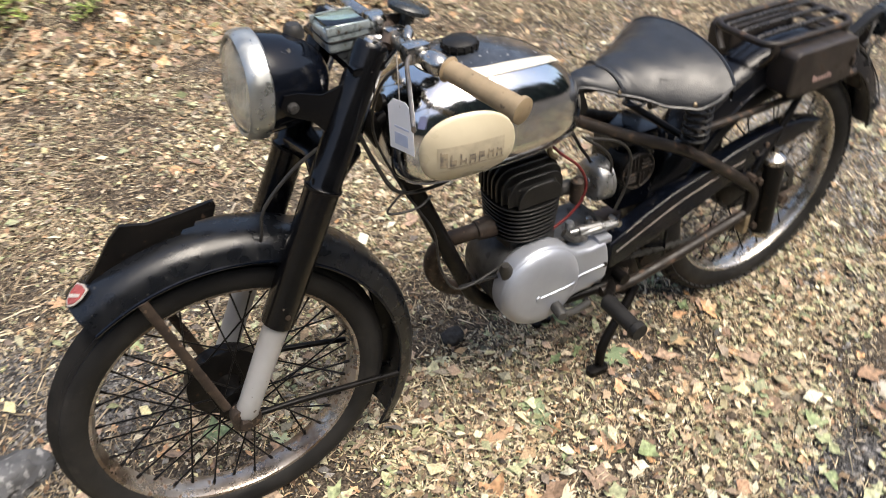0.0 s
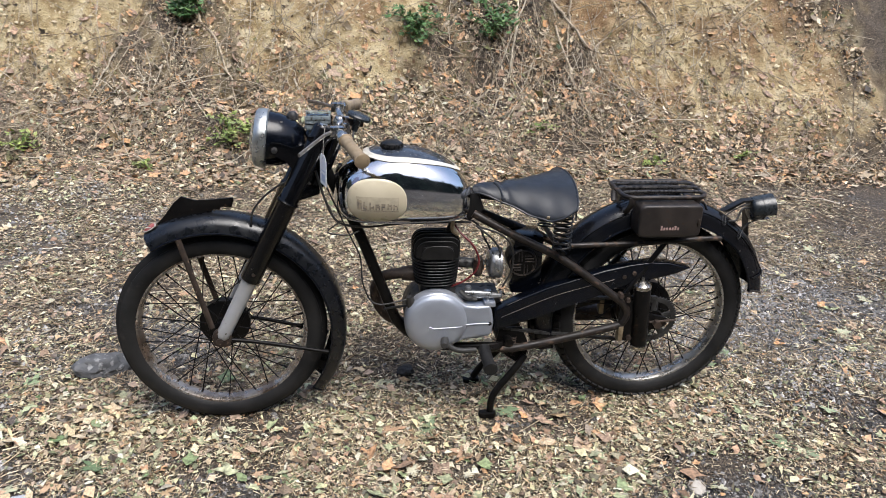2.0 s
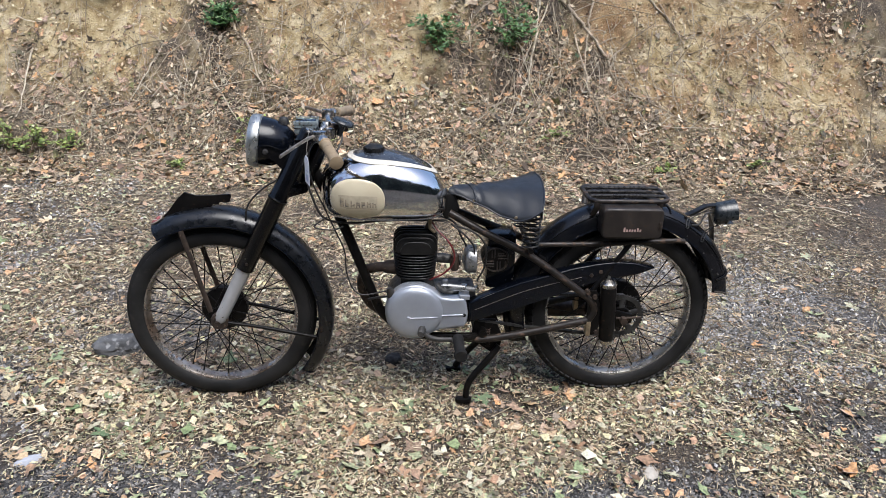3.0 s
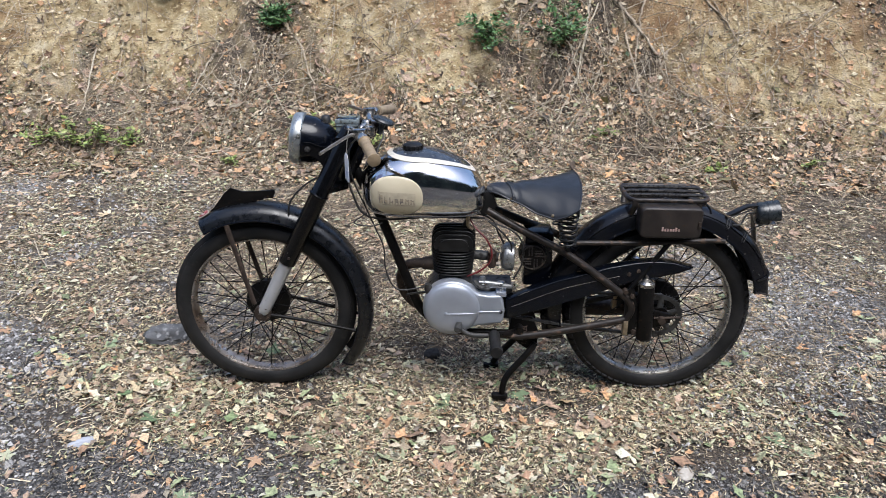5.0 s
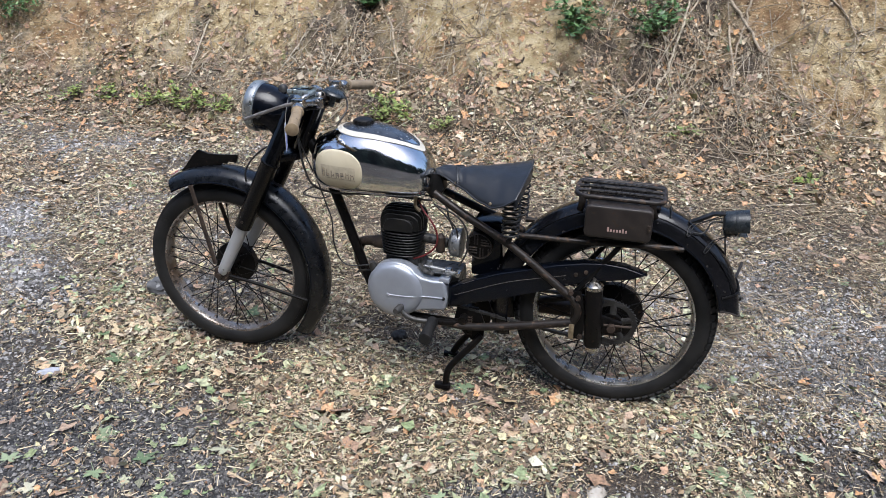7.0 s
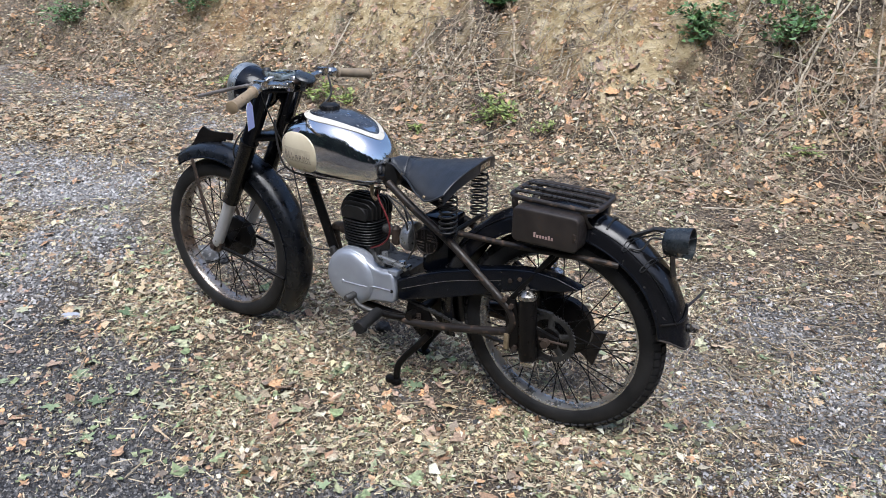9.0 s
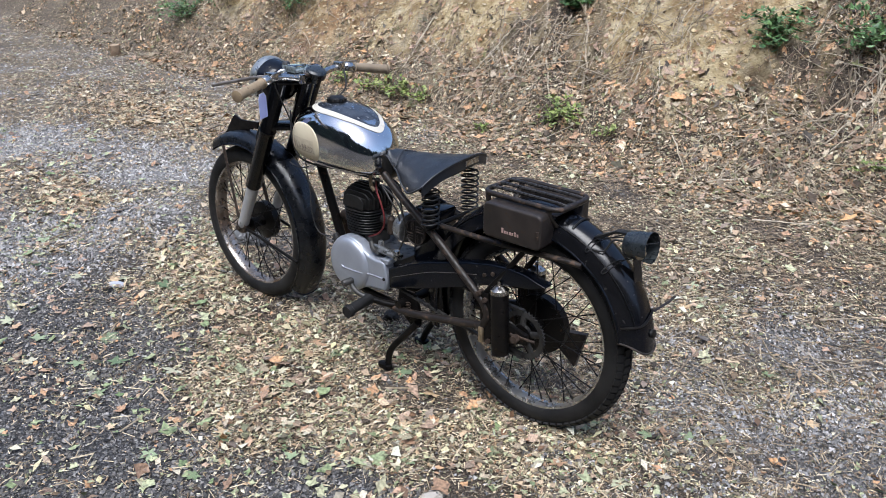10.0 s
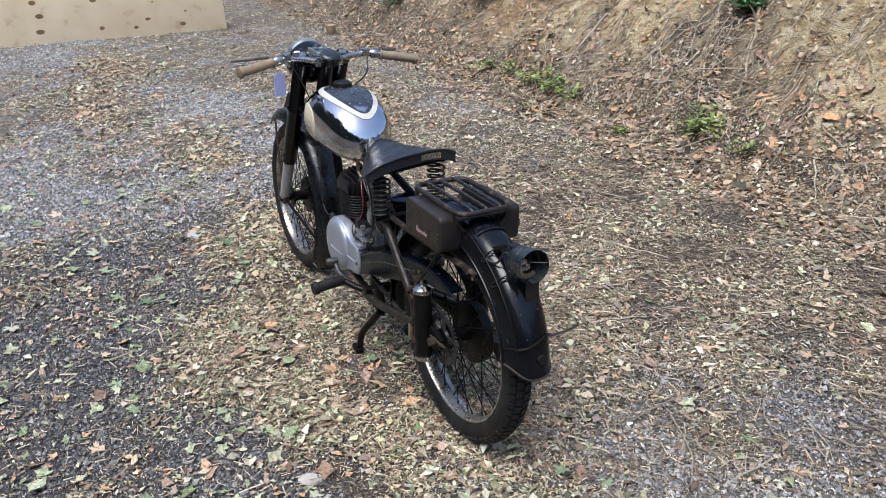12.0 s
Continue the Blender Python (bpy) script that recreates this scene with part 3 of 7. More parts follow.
PEBBLE = [(-0.5, 0, 0.1), (0, -0.5, 0.05), (0.5, 0, 0.1), (0, 0.5, 0.05), (-0.22, -0.22, 0.42), (0.25, -0.2, 0.40), (0.22, 0.24, 0.44), (-0.24, 0.2, 0.40)]
PEBBLE_F = [(0, 1, 5, 4), (1, 2, 6, 5), (2, 3, 7, 6), (3, 0, 4, 7), (4, 5, 6, 7)]


def close_by(x, y):
    """Denser round the motorcycle, where the camera looks from close by."""
    return 0.28 + 0.72 * np.exp(-((x - 0.1) / 1.5) ** 2 - ((y + 0.1) / 1.0) ** 2)


def bank_density(x, y):
    return ((1 - 0.90 * soil_bare(x, y)) * distance_fade(x, y) * np.clip((bank_d(x, y) + 0.45) / 0.4, 0, 1)
            * np.clip(0.62 + 0.75 * waves(x, y, 0.6, 13), 0.1, 1))


def bits_density(x, y, foot, spread, k):
    return distance_fade(x, y) * np.clip(0.22 + foot * np.exp(-((y - 2.55) / 0.45) ** 2) + spread * waves(x, y, 0.8, k) + 0.2 * np.exp(-((y + 0.4) / 0.5) ** 2), 0.05, 1) * np.clip((0.75 - y) / 0.7 + (0 if foot == 0 else 10), 0.10, 1) * np.where((y > 0.3) & (y < 2.1), 0.55, 1.0)


GREEN_BITS = [(0.12, 0.17, 0.075), (0.25, 0.29, 0.15), (0.38, 0.39, 0.24), (0.17, 0.22, 0.10), (0.42, 0.40, 0.26), (0.22, 0.25, 0.14)]
ORANGE_BITS = [(0.30, 0.19, 0.115), (0.20, 0.125, 0.08), (0.38, 0.28, 0.20), (0.15, 0.095, 0.065), (0.36, 0.25, 0.18), (0.40, 0.23, 0.12), (0.46, 0.29, 0.16), (0.46, 0.25, 0.11)]


DRIFT_LEAF = [(0.46, 0.36, 0.23), (0.10, 0.075, 0.05), (0.52, 0.43, 0.28), (0.38, 0.23, 0.12), (0.06, 0.045, 0.032), (0.56, 0.49, 0.35), (0.30, 0.20, 0.12), (0.48, 0.40, 0.24)]


def drift(x, y):
    """1 where the wind has heaped leaves on the far track."""
    out = 0 * x
    for cx, cy, wx, wy in DRIFTS:
        if cx < -1:
            out = np.maximum(out, np.exp(-((x - cx) / wx) ** 2 - ((y - cy) / wy) ** 2))
    return np.clip(out, 0, 1)


def scatter_all():
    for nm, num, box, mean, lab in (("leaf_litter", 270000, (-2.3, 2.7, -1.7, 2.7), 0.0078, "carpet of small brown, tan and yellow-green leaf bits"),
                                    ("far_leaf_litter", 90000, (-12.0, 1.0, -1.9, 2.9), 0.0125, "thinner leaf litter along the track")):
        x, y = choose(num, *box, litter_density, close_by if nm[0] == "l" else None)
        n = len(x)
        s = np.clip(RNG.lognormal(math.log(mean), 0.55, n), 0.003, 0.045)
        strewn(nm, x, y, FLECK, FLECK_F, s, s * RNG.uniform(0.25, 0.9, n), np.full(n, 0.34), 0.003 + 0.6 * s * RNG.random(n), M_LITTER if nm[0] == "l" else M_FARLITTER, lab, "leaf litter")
    x, y = choose(15000, -7.0, 1.0, -1.3, 2.0, lambda a, b: drift(a, b) * np.clip(0.6 + 0.6 * waves(a, b, 0.3, 9), 0, 1))
    n = len(x)
    s = np.clip(RNG.lognormal(math.log(0.019), 0.45, n), 0.007, 0.06)
    strewn("leaf_drifts", x, y, TORN, TORN_F, s, s * RNG.uniform(0.35, 0.95, n), np.full(n, 0.4), 0.004 + 0.4 * s * RNG.random(n),
           scattered("drifted_leaves", DRIFT_LEAF, 0.7), "drifts of tan and orange-brown leaves along the track", "leaf litter")
    x, y = choose(62000, -10.0, 3.3, 2.0, 4.4, bank_density)
    n = len(x)
    s = np.clip(RNG.lognormal(math.log(0.0205), 0.50, n), 0.007, 0.08)
    strewn("bank_leaves", x, y, TORN, TORN_F, s, s * RNG.uniform(0.35, 0.95, n), np.full(n, 0.45), 0.006 + 0.4 * s * RNG.random(n),
           M_BANKLEAF, "deep drift of dry brown and tan leaves on the bank", "leaf litter")
    x, y = choose(70000, -10.0, 3.3, 2.1, 4.4, bank_density)
    n = len(x)
    s = np.clip(RNG.lognormal(math.log(0.013), 0.5, n), 0.005, 0.05)
    strewn("bank_litter", x, y, FLECK, FLECK_F, s, s * RNG.uniform(0.25, 0.9, n), np.full(n, 0.4), 0.004 + 0.5 * s * RNG.random(n),
           M_BANKLEAF, "broken leaf bits between the leaves of the bank", "leaf litter")
    for nm, cols, num, foot, spread, k, lab in (("green_leaf_bits", GREEN_BITS, 3300, 0.0, 0.8, 11, "scattered green and pale yellow-green torn leaves"),
                                                ("orange_leaf_bits", ORANGE_BITS, 8800, 1.3, 0.45, 7, "scattered orange and pinkish-brown torn leaves")):
        x, y = choose(num, -6.0, 3.0, -1.7, 2.2 if nm[0] == "g" else 3.3, lambda a, b: bits_density(a, b, foot, spread, k))
        n = len(x)
        s = np.clip(RNG.lognormal(math.log(0.024), 0.45, n), 0.010, 0.065) * np.where(y > 2.1, 1.30, 1.0)
        strewn(nm, x, y, TORN, TORN_F, s, s * RNG.uniform(0.5, 1.0, n), np.full(n, 0.3), 0.005 + 0.25 * s * RNG.random(n), scattered(nm, cols, 0.6, "island", 0.3, 95, 0.5), lab, "leaf litter")
    x, y = choose(130000, -11.0, 3.0, -1.8, 4.0, lambda a, b: litter_density(a, b) * 0.85 + 0.12, close_by)
    n = len(x)
    s = np.clip(RNG.lognormal(math.log(0.019), 0.5, n), 0.006, 0.09)
    strewn("straw_bits", x, y, SLIVER, SLIVER_F, s, RNG.uniform(0.0010, 0.0030, n), np.full(n, 0.2), 0.005 + 0.008 * RNG.random(n),
           M_STRAW, "scattered straw, needles and stalk bits", "straw")
    x, y = choose(46000, -1.6, 2.7, 0.1, 2.5, lambda a, b: np.clip(0.75 + 0.5 * waves(a, b, 0.5, 8), 0.2, 1) * (1 - 0.5 * gravel_bare(a, b)) * np.clip((2.75 - a) / 0.9, 0, 1))
    n = len(x)
    s = np.clip(RNG.lognormal(math.log(0.024), 0.45, n), 0.008, 0.09)
    strewn("needle_litter", x, y, SLIVER, SLIVER_F, s, RNG.uniform(0.0012, 0.0034, n), np.full(n, 0.22), 0.005 + 0.009 * RNG.random(n),
           scattered("brown_needles_and_stalks", [(0.085, 0.062, 0.042), (0.19, 0.14, 0.09), (0.30, 0.235, 0.155), (0.12, 0.088, 0.06), (0.42, 0.345, 0.235), (0.04, 0.03, 0.023)], 0.65), "mat of brown needles and stalks on the track", "straw")
    for nm, num, box, mean in (("gravel", 90000, (-2.2, 2.7, -1.7, 2.0), 0.0078), ("far_gravel", 60000, (-10.5, -1.2, -1.9, 2.3), 0.0125)):
        x, y = choose(num, *box, lambda a, b: np.clip(0.11 + gravel_bare(a, b), 0, 1) * (1 if nm == "gravel" else np.clip((-1.15 - a) / 0.7, 0, 1)), close_by if nm == "gravel" else distance_fade)
        n = len(x)
        s = np.clip(RNG.lognormal(math.log(mean), 0.45, n), 0.0035, 0.034)
        strewn(nm, x, y, CHIP, CHIP_F, s, s * RNG.uniform(0.6, 1, n), np.full(n, 0.25), 0.004 * RNG.random(n), M_PEBBLE if nm == "gravel" else M_PALEPEBBLE,
               "dark grey crushed gravel on the track" if nm == "gravel" else "dry pale grey gravel along the track", "gravel", s * RNG.uniform(0.6, 1.1, n))
    x, y = choose(16000, 0.4, 2.5, -0.5, 1.8, lambda a, b: np.exp(-((a - 1.35) / 0.6) ** 2 - ((b - 0.55) / 0.65) ** 2) * np.clip(0.6 + 0.6 * waves(a, b, 0.5, 5), 0, 1))
    n = len(x)
    s = np.clip(RNG.lognormal(math.log(0.0078), 0.45, n), 0.0035, 0.03)
    strewn("worn_gravel", x, y, CHIP, CHIP_F, s, s * RNG.uniform(0.6, 1, n), np.full(n, 0.25), 0.003 + 0.005 * RNG.random(n), M_PALEPEBBLE, "pale worn gravel behind the rear wheel", "gravel", s * RNG.uniform(0.6, 1.1, n))
    x, y = choose(22000, -6.0, 3.2, 2.4, 4.3, lambda a, b: np.clip(soil_bare(a, b) + 0.05, 0, 1))
    n = len(x)
    s = np.clip(RNG.lognormal(math.log(0.010), 0.65, n), 0.003, 0.045)
    strewn("clay_crumbs", x, y, PEBBLE, PEBBLE_F, s, s * RNG.uniform(0.6, 1, n), np.full(n, 0.3), 0 * x, M_CLAYBIT,
           "crumbs of pale yellow clay on the bank", "clay crumbs", s * RNG.uniform(0.5, 0.9, n))


scatter_all()


# ---- larger fallen leaves, one by one ----
M_LEAF = {
    "orange": scattered("orange_leaf", [(0.32, 0.19, 0.11), (0.42, 0.29, 0.18), (0.24, 0.135, 0.08), (0.42, 0.32, 0.21)], 0.6, "object", 0.3, 70, 0.3),
    "tan": scattered("tan_leaf", [(0.42, 0.30, 0.17), (0.52, 0.40, 0.25), (0.33, 0.21, 0.11), (0.58, 0.47, 0.32)], 0.65, "object", 0.3, 70, 0.3),
    "green": scattered("green_leaf", [(0.15, 0.20, 0.10), (0.24, 0.30, 0.17), (0.32, 0.36, 0.23), (0.11, 0.16, 0.08)], 0.55, "object", 0.3, 70, 0.25),
    "pale": scattered("pale_leaf", [(0.42, 0.42, 0.29), (0.36, 0.38, 0.25), (0.46, 0.42, 0.32), (0.32, 0.35, 0.22)], 0.6, "object", 0.3, 70, 0.25),
}
LEAF_LABEL = {"orange": "curled orange-brown fallen maple leaf", "tan": "dry tan fallen maple leaf", "green": "fresh green fallen leaf on the track", "pale": "pale yellow-green fallen leaf"}


def leaf_mesh(seed, colour):
    """A five-lobed toothed leaf about 1 m across, curled a little, with a stalk, to be scaled down."""
    r = random.Random(seed)
    curl, fold = r.uniform(0.05, 0.45), r.uniform(-0.15, 0.3)
    tips = [(-118, 0.58), (-58, 0.80), (0, 0.98), (58, 0.80), (118, 0.58)]
    tips = [(a + r.uniform(-6, 6), d * r.uniform(0.82, 1.1)) for a, d in tips]
    line = [(-158, 0.20)]
    for k, (a, d) in enumerate(tips):
        for da, f in ((-19, 0.62), (-12, 0.80), (-9, 0.70), (0, 1.0), (9, 0.72), (12, 0.82), (19, 0.60)):
            line.append((a + da, d * f * r.uniform(0.92, 1.06)))
        if k < 4:
            line.append(((a + tips[k + 1][0]) / 2, 0.36 * r.uniform(0.9, 1.15)))
    line.append((158, 0.20))
    bm = bmesh.new()

    def lift(u, v):
        return 0.55 * (curl * (u * u + v * v) * (0.6 + 0.5 * math.sin(3 * math.atan2(v, u) + seed)) + fold * abs(v) * 0.6)
    hub = bm.verts.new((0, 0, 0))
    inner, outer = [], []
    for a, d in line:
        c, s = math.cos(radians(a)), math.sin(radians(a))
        inner.append(bm.verts.new((c * d * 0.3, s * d * 0.3, lift(c * d * 0.3, s * d * 0.3) + 0.012 * math.sin(5 * a))))
        outer.append(bm.verts.new((c * d * 0.6, s * d * 0.6, lift(c * d * 0.6, s * d * 0.6))))
    for k in range(len(line) - 1):
        bm.faces.new((hub, inner[k], inner[k + 1]))
        bm.faces.new((inner[k], outer[k], outer[k + 1], inner[k + 1]))
    stalk = [bm.verts.new(p) for p in ((0, 0.012, 0.01), (0, -0.012, 0.01), (-0.55, -0.03, 0.10), (-0.55, -0.01, 0.10))]
    bm.faces.new(stalk)
    me = bpy.data.meshes.new("fallen_leaf")
    bm.to_mesh(me)
    bm.free()
    for p in me.polygons:
        p.use_smooth = True
    me.materials.append(M_LEAF[colour])
    return me


LEAF_MESHES = {c: [leaf_mesh(10 * i + k, c) for k in range(5)] for i, c in enumerate(M_LEAF)}


def fallen_leaf(x, y, colour, size, turn, r):
    nn = Vector(normals(np.array([x]), np.array([y]))[0]) + Vector((r.gauss(0, 0.14), r.gauss(0, 0.14), 0))
    q = nn.to_track_quat("Z", "Y").to_matrix().to_4x4()
    ob = new("fallen_leaf", LEAF_MESHES[colour][r.randrange(5)])
    ob.matrix_world = Matrix.Translation((x, y, float(terrain(x, y)) + 0.010)) @ q @ pose(0, 0, 0, 0, 0, turn) @ Matrix.Scale(size, 4)
    return tagged(ob, LEAF_LABEL[colour], "leaf", "fallen leaves on the ground")


PLACED_LEAVES = [
    (-0.169, -0.185, "orange", 0.10), (-0.037, -0.185, "green", 0.11), (0.391, -0.147, "tan", 0.095), (-1.04, -0.10, "pale", 0.09), (-0.99, -0.29, "green", 0.11),
    (-0.60, -0.48, "orange", 0.08), (-0.05, -0.50, "orange", 0.07), (0.18, -0.57, "pale", 0.08), (1.05, -0.34, "green", 0.09), (1.26, -0.43, "tan", 0.08),
    (-0.10, -0.38, "pale", 0.06), (0.23, -0.28, "orange", 0.075), (-0.77, -0.41, "tan", 0.09), (-0.78, -0.66, "green", 0.10), (-0.59, -0.73, "green", 0.09),
    (-1.37, -0.49, "pale", 0.08), (1.30, -0.17, "green", 0.09), (-1.79, 1.60, "tan", 0.09), (-1.68, 2.53, "tan", 0.10), (0.35, -0.45, "green", 0.06),
    (0.06, -0.31, "orange", 0.07), (-0.44, -0.39, "green", 0.07), (1.01, 0.12, "green", 0.07), (1.01, 2.69, "tan", 0.10), (1.97, 2.61, "tan", 0.09),
    (0.88, 3.01, "orange", 0.08), (1.49, 0.10, "green", 0.07), (1.65, 0.32, "pale", 0.08), (-0.54, -0.35, "orange", 0.05), (0.89, -0.16, "orange", 0.08),
    (-0.45, -0.86, "green", 0.07), (0.74, 0.92, "tan", 0.10), (-1.91, -0.41, "green", 0.10), (1.17, 0.67, "green", 0.07), (0.92, 2.43, "tan", 0.10), (0.96, 0.01, "tan", 0.07),
]


def all_leaves():
    r = random.Random(3)
    for x, y, c, s in PLACED_LEAVES:
        fallen_leaf(x, y, c, s, r.uniform(0, 360), r)
    xs, ys = choose(262, -4.5, 2.6, -1.5, 3.2, lambda a, b: distance_fade(a, b) * (0.25 + 0.45 * np.exp(-((b - 2.35) / 0.45) ** 2) + 0.8 * np.exp(-((b + 0.45) / 0.40) ** 2 - ((a - 0.1) / 1.3) ** 2)) * (1 - 0.6 * soil_bare(a, b)))
    for x, y in zip(xs, ys):
        back = y > 1.2
        c = r.choices(("orange", "tan", "green", "pale"), (0.32, 0.5, 0.08, 0.10) if back else (0.24, 0.22, 0.30, 0.24))[0]
        fallen_leaf(float(x), float(y), c, r.uniform(0.045, 0.095) * (0.85 if back else 1), r.uniform(0, 360), r)


all_leaves()


# ---- branches, twigs, weeds and shrubs of the bank ----
M_BRANCH = scattered("dry_branch_bark", [(0.34, 0.28, 0.20), (0.25, 0.195, 0.135), (0.42, 0.37, 0.28), (0.19, 0.15, 0.105)], 0.75, "object", 0.5, 60, 0.3)
M_TWIG = scattered("dry_twigs", [(0.09, 0.068, 0.047), (0.25, 0.195, 0.13), (0.40, 0.345, 0.25), (0.15, 0.115, 0.08), (0.48, 0.43, 0.335)], 0.75)
BRANCHES = [
    [(-1.55, 3.40), (-1.30, 3.33), (-1.10, 3.08), (-1.0, 2.90)], [(1.03, 3.40), (1.21, 3.29), (1.35, 3.07), (1.37, 2.98)], [(1.18, 2.94), (1.23, 2.73), (1.32, 2.60)],
    [(1.27, 3.41), (1.23, 3.26), (1.16, 2.93)], [(0.89, 3.37), (0.84, 3.14), (0.78, 2.98), (0.64, 2.76)], [(0.55, 3.18), (0.64, 2.99), (0.72, 2.85)], [(1.67, 3.39), (1.84, 3.28), (1.90, 3.15)],
    [(-3.06, 3.48), (-2.91, 3.28), (-2.70, 2.79)], [(0.64, 2.95), (0.44, 2.59)], [(1.40, 2.99), (1.79, 2.79)], [(0.75, 3.38), (0.95, 3.24)], [(1.13, 3.25), (1.20, 2.84), (1.33, 2.61)],
    [(0.54, 2.88), (0.91, 3.01), (1.25, 3.09)], [(1.21, 2.58), (1.62, 2.57)], [(1.46, 2.88), (2.04, 2.62)], [(-2.60, 3.15), (-2.57, 2.71)], [(-0.63, 2.96), (-0.52, 2.67)],
    [(0.94, 3.34), (0.72, 2.99)], [(0.87, 3.33), (0.80, 2.96)], [(1.75, 3.36), (1.90, 3.17)], [(2.38, 3.12), (2.62, 3.02)], [(-1.74, 3.03), (-1.89, 2.80)], [(-1.61, 3.18), (-1.66, 2.86)],
    [(-1.36, 2.96), (-1.15, 2.72)], [(1.36, 1.97), (2.25, 2.32)], [(-0.99, 2.38), (-0.62, 2.48), (-0.50, 2.58)], [(-0.22, 2.71), (0.24, 2.58)], [(0.52, 2.51), (0.76, 2.73), (1.03, 2.98)],
    [(1.15, 1.14), (1.35, 1.35)], [(0.58, 1.99), (1.21, 2.39)], [(-0.19, 1.21), (0.10, 1.34)], [(0.16, 1.66), (0.32, 1.76)], [(-0.17, 2.59), (0.03, 2.38)],
    [(0.17, 2.36), (0.32, 2.47)], [(0.40, 0.68), (0.47, 0.90)], [(-0.07, 0.92), (0.08, 0.96)],
]


def branches():
    r = random.Random(11)
    for k, run in enumerate(BRANCHES):
        thick = 0.0125 if k in (0, 1) else 0.009 if k in (2, 3, 4) else r.uniform(0.0038, 0.0075) if run[0][1] > 2.3 else 0.0042
        pts = []
        for (x0, y0), (x1, y1) in zip(run, run[1:]):
            n = 7
            h0, h1 = float(terrain(x0, y0)), float(terrain(x1, y1))
            last = (x1, y1) == run[-1]
            for i in range(n + last):
                t = i / n
                x, y = x0 + (x1 - x0) * t + r.gauss(0, 0.005), y0 + (y1 - y0) * t + r.gauss(0, 0.004)
                pts.append((x, y, max(float(terrain(x, y)) + 0.4 * thick, h0 + (h1 - h0) * t + 0.012)))
        m = len(pts)
        bm = tube(bmesh.new(), spline(pts, 3), [thick * (1 - 0.6 * i / (3 * m)) for i in range(3 * (m - 1) + 1)], 7)
        for i in range(2, m - 2, 3) if run[0][1] > 2.3 else ():
            a = Vector(pts[i])
            d = Vector((r.gauss(0, 1), r.gauss(0, 0.4), abs(r.gauss(0, 0.6)))).normalized() * r.uniform(0.08, 0.28)
            tube(bm, [a, a + d * 0.5 + Vector((0, 0, 0.01)), a + d], [thick * 0.45, thick * 0.35, thick * 0.2], 5)
        tagged(make_obj("branch", bm, M_BRANCH), "dry bare branch lying on the bank" if run[0][1] > 2.3 else "thin dry stick lying on the track", "branch", "branches and sticks")


branches()


def twigs():
    """Thin sticks and dead stems, many of them standing out from the bank."""
    n = 4300
    x, y = choose(n, -6.0, 3.2, 0.4, 4.2, lambda a, b: np.clip(0.10 + 0.9 * np.clip((bank_d(a, b) + 0.3) / 0.5, 0, 1), 0, 1) * (1 - 0.5 * soil_bare(a, b)) * np.clip(0.5 + waves(a, b, 1.1, 6), 0.1, 1))
    nn = normals(x, y)
    along = RNG.normal(0, 1, (n, 3)) * np.array([1, 0.6, 0.9])
    along -= 0.75 * (along * nn).sum(1, keepdims=True) * nn
    along /= np.linalg.norm(along, axis=1, keepdims=True)
    side = np.cross(nn, along)
    side /= np.linalg.norm(side, axis=1, keepdims=True)
    ln_ = np.clip(RNG.lognormal(math.log(0.17), 0.65, n), 0.04, 0.8) * (1 + 0.6 * np.exp(-((x - 1.0) / 0.7) ** 2))
    ln_ = ln_ * np.where(bank_d(x, y) < -0.1, 0.45, 1.0)
    w = RNG.uniform(0.0013, 0.0040, n)
    bend = RNG.normal(0, 0.08, n) * ln_
    verts = []
    for t in (-0.5, -0.17, 0.17, 0.5):
        c = np.stack([x, y, terrain(x, y) + 0.012], -1) + along * (t * ln_)[:, None] + side * (bend * (1 - 4 * t * t))[:, None] + nn * (0.02 * RNG.random(n))[:, None]
        k = (w * (1 - 0.5 * (t + 0.5)))[:, None]
        verts += [c + side * k, c - side * k * 0.5 + nn * k * 0.87, c - side * k * 0.5 - nn * k * 0.87]
    v = np.stack(verts, 1)
    f = []
    for s in range(3):
        for j in range(3):
            f.append((3 * s + j, 3 * s + (j + 1) % 3, 3 * s + 3 + (j + 1) % 3, 3 * s + 3 + j))
    f = np.array(f)[None] + (np.arange(n) * 12)[:, None, None]
    tagged(sheet_from("twigs", v.reshape(-1, 3), f.reshape(-1, 4), M_TWIG), "tangle of thin dry twigs and dead stems", "twigs", kind="stuff")


twigs()


